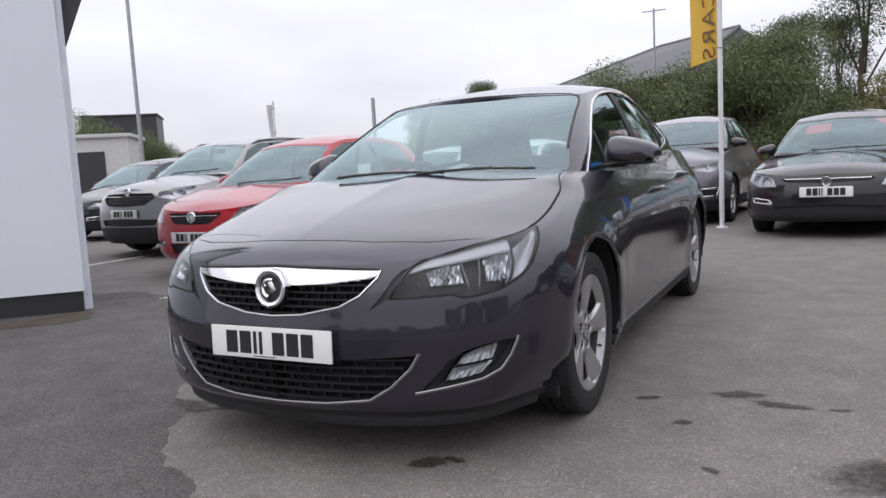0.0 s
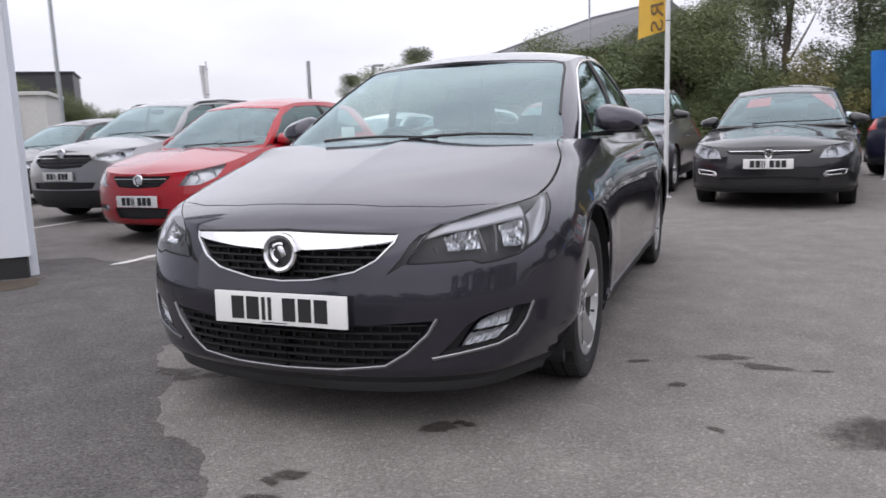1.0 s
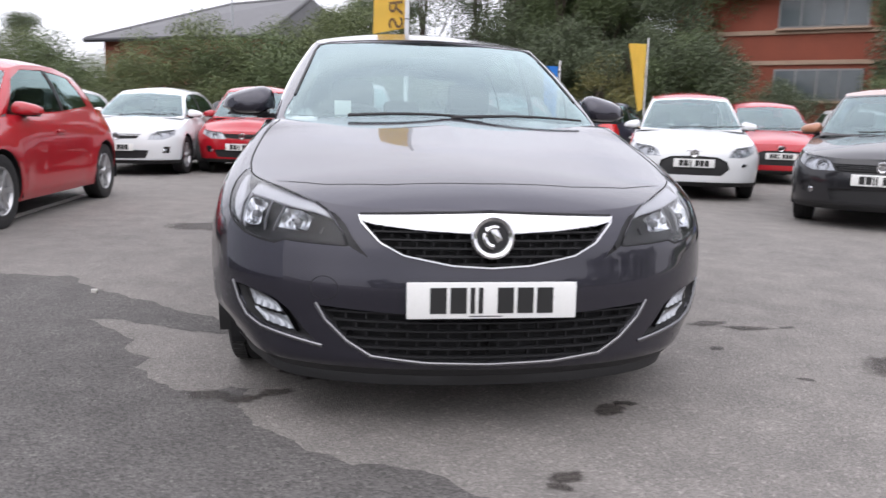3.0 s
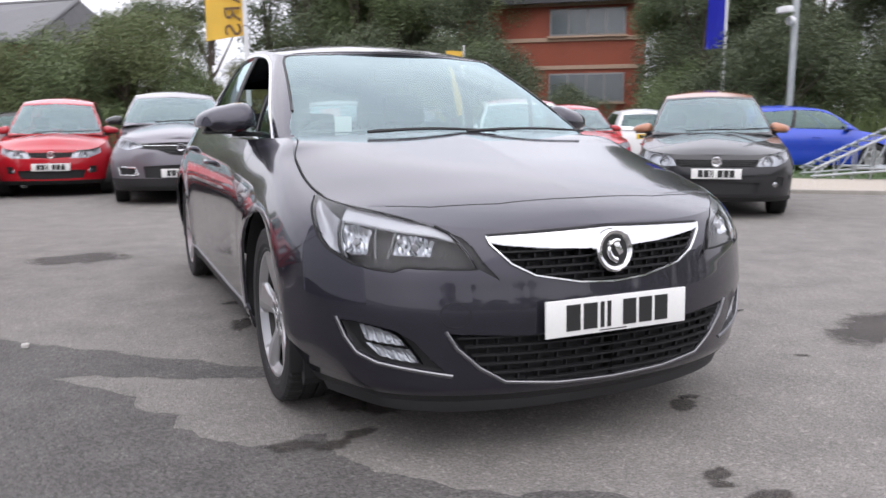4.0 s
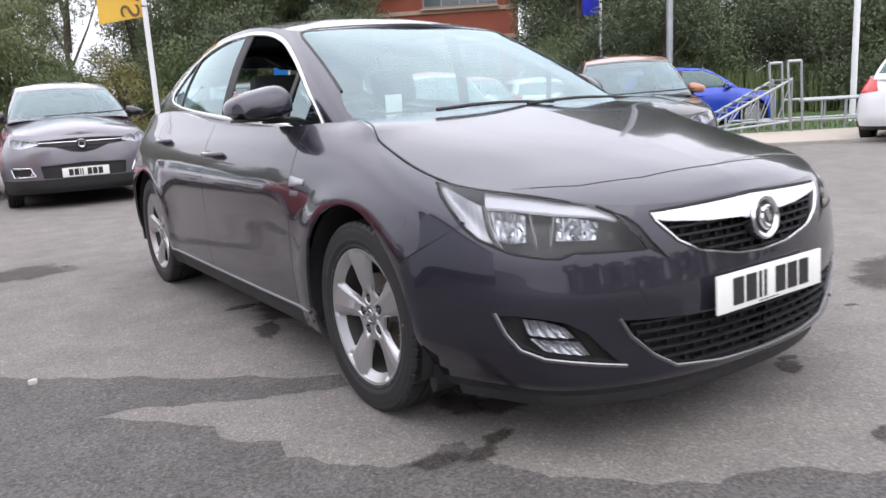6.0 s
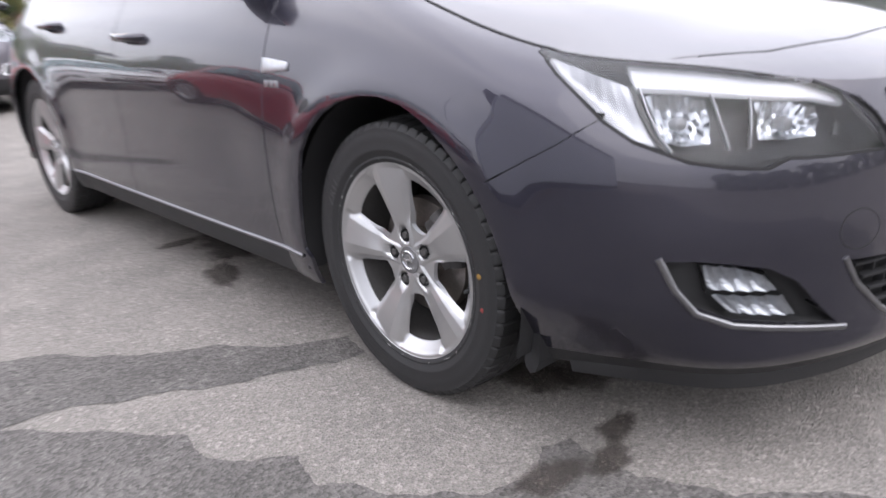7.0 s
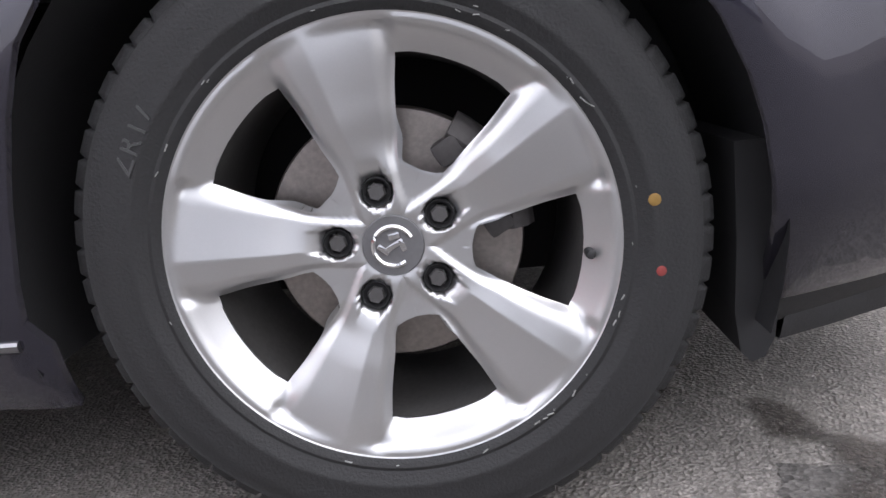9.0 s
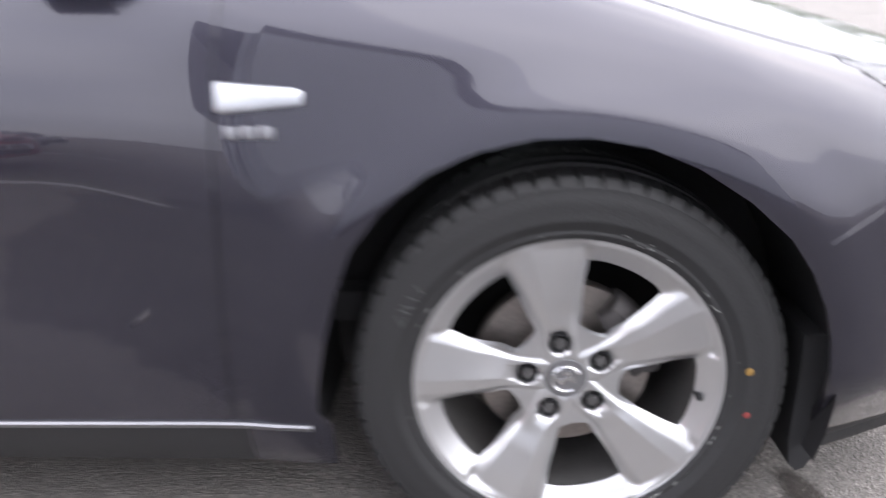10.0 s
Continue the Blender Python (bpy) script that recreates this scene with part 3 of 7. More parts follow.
    put_part("valve", "valve", lambda n, p: disc_part(n, [(0.0, 0.008), (0.0045, 0.006), (0.0055, 0.0), (0.006, -0.03)], M_TRIM, p, 12), rim, Matrix.Translation((-0.012, 0.203 * math.cos(a), 0.203 * math.sin(a))))
    if side < 0 and y < 1:
        flat = Matrix.Rotation(radians(-turn), 4, "X")
        for nm, yy, zz, r, mt in (("yellow_mark", 0.263, 0.030, 0.0064, shader("yellow_mark", (0.2, 0.115, 0.025), 0.7)), ("red_mark", 0.268, -0.043, 0.0056, shader("red_mark", (0.19, 0.028, 0.025), 0.7))):
            part(nm, lathe([(0, 0.0006), (r * 0.8, 0.0006), (r, 0.0)], 16), mt, tyre, at=flat @ Matrix.Translation((0.1081, yy, zz)))
        txt = bpy.data.curves.new("raised_lettering", "FONT")
        txt.body, txt.size, txt.extrude, txt.space_character = "ZR17", 0.03, 0.0008, 1.15
        txt.align_x = "CENTER"
        txt.materials.append(shader("raised_rubber", (0.04, 0.04, 0.041), 0.5))
        word = new("raised_lettering", txt)
        word.parent = tyre
        th = radians(150)
        mt = Matrix.Identity(4)
        mt.col[0], mt.col[1], mt.col[2] = (0, math.sin(th), -math.cos(th), 0), (0, math.cos(th), math.sin(th), 0), (1, 0, 0, 0)
        mt.col[3] = (0.1085, 0.264 * math.cos(th), 0.264 * math.sin(th), 1)
        word.matrix_basis = flat @ mt
        rnd = random.Random(3)
        chalk = shader("scuff_chalk", (0.24, 0.24, 0.235), 0.7)
        for k in range(30):
            a = radians(rnd.choice((rnd.uniform(-110, 60), rnd.uniform(60, 200), rnd.uniform(-80, -10))))
            q = rnd.choice((0.2395, 0.241, 0.2415, 0.2425, 0.2435, 0.25))
            w = rnd.uniform(0.002, 0.008)
            xx = 0.1028 if q < 0.245 else 0.1062
            part("scuff", boxed(xx, 0, 0, 0.0012, w * 0.16, w, 0.0), chalk, tyre, at=flat @ Matrix.Rotation(a, 4, "X") @ Matrix.Translation((0, q, 0)) @ Matrix.Rotation(rnd.uniform(-0.5, 0.5), 4, "X"), smooth=False)
        for k in range(26):
            a = radians(-75 + 2.9 * k if k < 11 else 95 + 3.0 * (k - 11))
            part("sidewall_bar", boxed(0.1083, 0, 0, 0.0012, 0.017, 0.0085, 0.0004), M_RUBBER, tyre, at=flat @ Matrix.Rotation(a, 4, "X") @ Matrix.Translation((0, 0.287, 0)), smooth=False)
    return rim


def plain_wheel(parent, x, y, z, side, r, style, w=0.19):
    """A wheel of a parked car: tyre, dished rim and spokes."""
    m = Matrix.Translation((x, y, z)) @ (Matrix.Rotation(math.pi, 4, "Z") if side < 0 else Matrix.Identity(4))
    rr = r * 0.66
    def rim(n, p):
        bm = lathe([(rr, 0.0), (rr * 0.97, 0.004), (rr * 0.93, -0.004), (rr * 0.9, -0.04), (rr * 0.3, -0.05)], 40)
        for k in range(style):
            a = 2 * math.pi * k / style
            for d in ((-0.09, 0.09) if style < 8 else (0,)):
                mm = Matrix.Rotation(a + d, 4, "X")
                box(bm, -0.012, rr * 0.53, 0, 0.022, rr * 0.82, rr * 0.11, 0.006, mm)
        bmesh.ops.create_cone(bm, cap_ends=True, segments=20, radius1=rr * 0.24, radius2=rr * 0.18, depth=0.03, matrix=Matrix.Translation((-0.005, 0, 0)) @ Matrix.Rotation(math.pi / 2, 4, "Y"))
        return part(n, bm, M_ALLOY, p)
    ob = put_part(("rim", round(r, 3), style), "wheel", rim, parent, m, "silver alloy wheel")
    put_part(("tyre", round(r, 3)), "tyre", lambda n, p: part(n, tyre_mesh(rr, r, w, 64, 0), M_RUBBER, p), ob, Matrix.Translation((-0.42 * w, 0, 0)), "black tyre")
    put_part(("well", round(r, 3)), "brake_disc", lambda n, p: disc_part(n, [(0.0, -0.07), (rr * 0.6, -0.07), (rr * 0.62, -0.09), (0, -0.09)], M_DISC, p), ob, Matrix.Identity(4))
    return ob


def number_plate(parent, m, mat=None, chars=7):
    """A plate 520 x 111 mm; its characters are plain bars."""
    pl = part("number_plate", boxed(0, 0, 0, 0.52, 0.008, 0.111, 0.003), mat or M_PLATE, parent, "yellow number plate" if mat else "white number plate", at=m)
    x = -0.19
    for k in range(chars):
        w = 0.014 if k in (2, 3) and chars == 7 else 0.05
        x += 0.033 if k == 4 else 0
        put_part(("bar", w), "character_bar", lambda n, p: part(n, boxed(0, 0, 0, w, 0.0012, 0.079), M_INK, p, smooth=False), pl, Matrix.Translation((x + w / 2, -0.0047, 0.0)))
        x += w + 0.011
    part("maker_line", boxed(-0.02, -0.0046, -0.048, 0.1, 0.001, 0.003), M_INK, pl, smooth=False)
    return pl


def seats(parent, y, z, n=2, scale=1.0):
    for k in range(n):
        x = (k - (n - 1) / 2) * (0.74 if n == 2 else 0.45)
        bm = bmesh.new()
        tilt = Matrix.Translation((x, y, z)) @ Matrix.Rotation(radians(-16), 4, "X")
        box(bm, 0, 0, 0.28, 0.48, 0.14, 0.6, 0.06, tilt)
        box(bm, 0, -0.01, 0.71, 0.27, 0.11, 0.19, 0.05, tilt)
        box(bm, 0, -0.28, -0.02, 0.5, 0.52, 0.16, 0.05, tilt)
        for dx in (-0.06, 0.06):
            box(bm, dx, 0, 0.6, 0.014, 0.014, 0.1, 0.002, tilt)
        part("seat", bm, M_CABIN, parent, "charcoal cloth seat with headrest")


def interior(parent, S, rear_seats=True):
    s = S.s
    cz, wb = s["cowl_z"], s["wheelbase"]
    yf = s["cabin_foot"][0]
    part("cabin_floor", boxed(0, 1.5 * wb / 2.685, 0.36, 1.3, 2.5, 0.06, 0.01), M_CABIN, parent)
    bm = bmesh.new()
    box(bm, 0, yf + 0.42, cz - 0.16, 1.36, 0.5, 0.26, 0.07)
    box(bm, -0.36, yf + 0.52, cz - 0.035, 0.4, 0.22, 0.09, 0.04)
    part("dashboard", bm, M_TRIM, parent, "black plastic dashboard")
    a = radians(66)
    part("steering_wheel", tube([(-0.36 + 0.185 * math.cos(t), yf + 0.78 - 0.185 * math.sin(t) * math.cos(a), cz - 0.12 + 0.185 * math.sin(t) * math.sin(a)) for t in np.linspace(0, 2 * math.pi, 28, endpoint=False)], 0.016, 8, True), M_TRIM, parent)
    seats(parent, yf + 1.42, 0.43, 2)
    if rear_seats:
        seats(parent, yf + 2.15, 0.33, 3)
    part("room_mirror", boxed(0, s["cabin_head"][0] + 0.02, s["cabin_head_z"] - 0.1, 0.22, 0.03, 0.065, 0.02), M_TRIM, parent)


def door_mirror(parent, x, y, z, mat, scale=1.0):
    """A wing mirror on each side: body-coloured shell, dark foot and silvered glass."""
    for sx in (1, -1):
        bm = bmesh.new()
        bmesh.ops.create_uvsphere(bm, u_segments=24, v_segments=14, radius=1.0)
        for v in bm.verts:
            px, py, pz = v.co
            py = py if py < 0 else py * 0.35
            ex = math.copysign(abs(px) ** 0.62, px)
            up = math.copysign(abs(pz) ** 0.66, pz)
            v.co = (ex * 0.128 - (0.03 * ex if up < 0 else 0), py * 0.105 + 0.035 * ex, up * (0.092 - 0.030 * ex if up > 0 else 0.030 + 0.006 * ex))
        sh = part("door_mirror", bm, mat, parent, at=Matrix.Translation((sx * x, y, z)) @ Matrix.Diagonal((sx * scale, scale, scale, 1)))
        bm = boxed(-0.135, 0.02, -0.036, 0.2, 0.075, 0.022, 0.010, None)
        box(bm, 0.0, 0.004, -0.029, 0.19, 0.1, 0.012, 0.006)
        part("mirror_foot", bm, M_TRIM, sh)
        part("mirror_glass", boxed(-0.01, 0.041, 0.012, 0.17, 0.006, 0.085, 0.002), M_CHROME, sh)


def lamp_unit(name, faces, parent, bowls, depth=0.05):
    """A lamp let into the skin: clear cover, dark housing behind it and chrome bowls; both sides."""
    for sx in (1, -1):
        fs = faces if sx > 0 else flipped(faces)
        cov = shell(name, fs, M_CLEAR, parent, lip=0.0, push=-0.001, label="clear lamp cover")
        hs = [np.concatenate([f[:, :3] - f[:, 3:] * depth, f[:, 3:]], 1) for f in fs]
        shell("lamp_housing", hs, M_LAMPGREY, cov, lip=-depth * 0.95)
        for (x, y, z), r, d in bowls:
            turn = Vector((sx * d[0], d[1], d[2])).to_track_quat("X", "Z").to_matrix().to_4x4()
            spot = Matrix.Translation((sx * x, y, z)) @ turn
            part("lamp_ring", tube([(0.002, r * 1.03 * math.cos(a), r * 1.03 * math.sin(a)) for a in np.linspace(0, 2 * math.pi, 24, endpoint=False)], r * 0.07, 6, True), M_SATIN, cov, at=spot)
            bm = lathe([(r, 0.0), (r * 0.97, -0.004), (r * 0.85, -0.25 * r), (r * 0.55, -0.5 * r), (r * 0.3, -0.58 * r), (0.28 * r, -0.3 * r), (0, -0.22 * r)], 28)
            part("reflector", bm, M_REFL, cov, "chromed lamp reflector", at=spot)


def skin(S, n, s, t, rows):
    """The skins of a body as faces: lower body, bonnet, shelf, cabin, roof."""
    every = cols(n, s, t)
    ca = next(c for c in every if c >= 1 and S.shoulder(c)[1] >= S.s["bonnet_end"])
    low = sheet(S.lower(every, rows), (0, 1.3, 0.5))
    bon = sheet(S.bonnet([c for c in every if c <= ca], max(8, rows * 2 // 3), 0.006), (0, 0, -2))
    shelf = sheet(S.shelf([c for c in every if c >= ca]), (0, 1.3, -5))
    cab = sheet(S.cabin(every, max(8, rows // 2)), (0, 1.5, 0.9))
    roof = sheet(S.roof(every, max(6, rows // 3)), (0, 1.5, -5))
    rear = S.bonnet([c for c in every if c <= ca], max(8, rows * 2 // 3), 0.006)[-1]
    fx = [(S.ring(c, 0), S.ring(c, 1)) for c in np.linspace(0, 1.02, 40)]
    foot = np.array([a + (b - a) * 0.09 for a, b in fx])
    cowl = [[(p[0] + (min(p[0], foot[:, 0].max()) - p[0]) * f, p[1] + (np.interp(p[0], foot[:, 0], foot[:, 1]) + 0.02 - p[1]) * f, p[2] + (np.interp(p[0], foot[:, 0], foot[:, 2]) - 0.012 - p[2]) * f - 0.03 * math.sin(math.pi * f) * (p[0] < 0.62)) for f in np.linspace(0, 1, 6)] for p in rear]
    S.cowl = sheet(cowl, (0, 0.3, -2))
    return low, bon, shelf, cab, roof


def inset(faces, d):
    """Faces moved inwards along their normals."""
    return [np.concatenate([f[:, :3] - f[:, 3:] * d, f[:, 3:]], 1) for f in faces]


def along(line, u):
    p = np.array(line, float)
    k = np.linspace(0, 1, len(p))
    return np.array((np.interp(u, k, p[:, 0]), np.interp(u, k, p[:, 1])))


def dish(name, faces, lo, hi, depth, mat, parent, sx, nu, nv, smooth=True):
    """A hollow reflector behind a lamp's skin, between a lower and an upper line; depth(u, v) in metres under the skin."""
    bm = bmesh.new()
    rows = []
    for u in np.linspace(0, 1, nu):
        a, b, row = along(lo, u), along(hi, u), []
        for v in np.linspace(0, 1, nv):
            got = on_skin(faces, (DIAG, Z), [a + (b - a) * v])
            if got:
                q = got[0]
                p = q[:3] - q[3:] * depth(u, v)
                row.append(bm.verts.new((sx * p[0], p[1], p[2])))
            else:
                row.append(None)
        rows.append(row)
    for p, q in zip(rows, rows[1:]):
        for k in range(nv - 1):
            vs = [x for x in (p[k], p[k + 1], q[k + 1], q[k]) if x]
            if len(vs) > 2:
                bm.faces.new(vs)
    return part(name, bm, mat, parent, smooth=smooth)


def arch_liner(parent, y, z, r, w):
    for sx in (1, -1):
        g = []
        for a in np.linspace(-0.25, math.pi + 0.3, 30):
            g.append([(sx * x, y + r * math.cos(a), z + r * math.sin(a)) for x in (w, w - 0.1, w - 0.27)])
        shell("arch_liner", sheet(g, (sx * w, y, z + 3 * r)), M_TRIM, parent, lip=0)


def round_line(pts, k=4):
    """A closed outline with its corners rounded."""
    p = [np.array(q, float) for q in pts]
    for _ in range(k):
        q = []
        for a, b in zip(p, p[1:] + p[:1]):
            q += [a * 0.8 + b * 0.2, a * 0.2 + b * 0.8]
        p = q
        if len(p) > 60:
            break
    return [tuple(a) for a in p]


def windows(S, cab, screen, side, rear):
    """Cuts the screens and side glass out of the cabin skin."""
    ws, cab = carve(cab, convex_bits(screen), (X, Z), lambda q: q[4] < -0.15 and q[0] < 0.9)
    sg, cab = carve(cab, convex_bits(side), (Y, Z), lambda q: q[3] > 0.45)
    rw, cab = carve(cab, convex_bits(rear), (X, Z), lambda q: q[4] > 0.3)
    return ws, sg, rw, cab


def both(faces):
    return faces + flipped(faces)


def parked_car(name, label, s, m, mat, group="", tail_first=False, roof_mat=None, sticker=None, plate=None, spokes=6):
    """One of the parked cars, from its proportions s."""
    top = empty(name, m, label, "car", group)
    S = Shape(s)
    low, bon, shelf, cab, roof = skin(S, 12, 26, 10, 18)
    ax, r, wb = s["axle"], s["axle"], s["wheelbase"]
    for ya in (0, wb):
        _, low = carve(low, circle(ya, ax, r * 1.14, 28), (Y, Z), lambda q: q[0] > 0.5)
    hl, low = carve(low, convex_bits(s["lamp"]), (DIAG, Z), lambda q: q[1] < 0.1)
    gr, low = carve(low, convex_bits(s["grille"]), (X, Z), lambda q: q[1] < -0.3)
    lg, low = carve(low, convex_bits(s["low_grille"]), (X, Z), lambda q: q[1] < -0.3)
    fg, low = carve(low, convex_bits(s["fog"]), (DIAG, Z), lambda q: q[1] < -0.2)
    tl, low = carve(low, convex_bits(s["tail_lamp"]), (X, Z), lambda q: q[1] > wb)
    _, low = carve(low, band(s["seam"], 0.007), (Y, Z), lambda q: q[0] > 0.6)
    ws, sg, rw, cab = windows(S, cab, s["screen"], s["side"], s["rear"])
    sill, low = carve(low, [np.array([(-2, 0), (5, 0), (5, s["sill"]), (-2, s["sill"])])], (Y, Z))
    shell("body", both(low + shelf), mat, top)
    shell("bonnet", both(bon), mat, top)
    shell("cowl", both(S.cowl), M_TRIM, top, lip=0)
    shell("lower_trim", both(sill), M_TRIM if s.get("trim", True) else mat, top)
    shell("cabin_frame", both(cab), mat, top)
    shell("roof", both(roof), roof_mat or mat, top)
    shell("windscreen", both(ws), M_GLASS, top, lip=0, push=-0.004, label="greenish windscreen glass")
    pil, sg = carve(sg, band(s["b_post"], 0.07), (Y, Z))
    for sx in (1, -1):
        shell("side_glass", sg if sx > 0 else flipped(sg), M_DGLASS, top, lip=0, push=-0.006)
        shell("door_post", pil if sx > 0 else flipped(pil), M_TRIM, top, lip=0.004)
    shell("rear_window", both(rw), M_DGLASS, top, lip=0, push=-0.004)
    for sx in (1, -1):
        shell("tail_lamp", tl if sx > 0 else flipped(tl), M_LAMPRED, top, lip=0.01, push=0.004, label="red tail lamp")
        shell("fog_recess", fg if sx > 0 else flipped(fg), M_TRIM, top, lip=-0.02, push=-0.015)
        f = fg[len(fg) // 2].mean(0)
        turn = Vector((sx * f[3], f[4], f[5])).to_track_quat("X", "Z").to_matrix().to_4x4()
        disc_part("fog_lamp", [(0.0, 0.004), (0.025, 0.002), (0.036, -0.006), (0.04, -0.02)], M_REFL, top, 20, Matrix.Translation((sx * f[0], f[1], f[2])) @ turn)
    bowls = []
    hc = np.mean([f.mean(0) for f in hl], 0)
    for d in (-0.09, 0.07):
        p = hc[:3] + np.array((d * 0.7, d * 0.7, d * 0.12)) - hc[3:] * 0.03
        bowls.append((tuple(p), 0.055, (hc[3] * 0.5, hc[4], 0)))
    lamp_unit("headlamp", hl, top, bowls, 0.045)
    shell("grille", both(gr), M_TRIM, top, lip=-0.03, push=-0.03, label="black grille")
    shell("lower_grille", both(lg), M_TRIM, top, lip=-0.03, push=-0.03)
    zlo, zhi = min(f[:, 2].min() for f in gr), max(f[:, 2].max() for f in gr)
    for k in range(1, 4):
        z = zlo + (zhi - zlo) * k / 4
        got = on_skin(gr, (X, Z), [(x, z) for x in np.linspace(0.02, 0.6, 14)])
        if len(got) > 2:
            ribbon("grille_bar", got, 0.012, 0.006, M_CHROME if k == 3 and s.get("bright") else M_TRIM, top)
    q = S.plan(0, s["badge_z"])
    part("badge", lathe([(0, 0.004), (0.03, 0.004), (0.04, 0.012), (0.055, 0.012), (0.062, 0.0), (0.06, -0.02)], 24), M_CHROME, top, "chrome badge", at=Matrix.Translation((0, q[1], s["badge_z"])) @ Matrix.Rotation(radians(-90), 4, "Z"))
    number_plate(top, Matrix.Translation((0, S.plan(0, s["plate_z"])[1] - 0.02, s["plate_z"])))
    number_plate(top, Matrix.Translation((0, S.plan(3, 0.8)[1] + 0.012, s.get("rear_plate_z", 0.8))) @ Matrix.Rotation(math.pi, 4, "Z"), M_YPLATE)
    bm = bmesh.new()
    box(bm, 0, wb / 2, 0.42, 1.2, wb + 0.8, 0.42, 0.03)
    part("underbody", bm, M_DARK, top)
    for ya in (0, wb):
        arch_liner(top, ya, ax, r * 1.16, float(S.W(0.5)) - 0.01)
        for sx in (1, -1):
            plain_wheel(top, sx * (float(S.W(0.45)) - 0.025), ya, ax, sx, r, spokes)
    interior(top, S)
    mx = s["mirror"]
    door_mirror(top, mx[0], mx[1], mx[2], s.get("mirror_mat") or mat, 0.95)
    for k, h in ((-0.3, 0), (0.18, 0.01)):
        pts = [(k + 0.52 * f, s["cabin_foot"][0] + 0.03 - 0.05 * f, s["cowl_z"] + 0.012 + h + 0.02 * f) for f in np.linspace(0, 1, 8)]
        part("wiper", tube(pts, 0.008, 6), M_TRIM, top)
    for z in (0.78,):
        for yh in s["handles"]:
            for sx in (1, -1):
                part("door_handle", boxed(sx * (float(S.W(z)) * (1.0) + 0.012), yh, z, 0.03, 0.17, 0.03, 0.012), mat, top)
    if s.get("fog_ring"):
        line = s["fog"] + s["fog"][:1]
        got = on_skin(fg + low, (DIAG, Z), dense([(a, z) for a, z in line], 0.03), lambda q: q[1] < -0.2)
        ribbon("fog_surround", got, 0.022, 0.012, M_CHROME, top, label="chrome fog lamp surround")
    if s.get("rails"):
        for sx in (1, -1):
            part("roof_rail", tube([(sx * 0.60, y, s["cabin_head_z"] + dz) for y, dz in ((1.0, -0.01), (1.1, 0.03), (1.6, 0.066), (2.2, 0.056), (2.6, 0.01), (2.68, -0.04))], 0.014, 6), M_SATIN, top, "satin roof rail")
    for sx, line in sticker or ():
        got, _ = carve(ws, convex_bits(line), (X, Z))
        shell("window_sticker", got if sx > 0 else flipped(got), M_STICKER, top, lip=0, push=-0.008, label="red price sticker inside the screen")
    return top


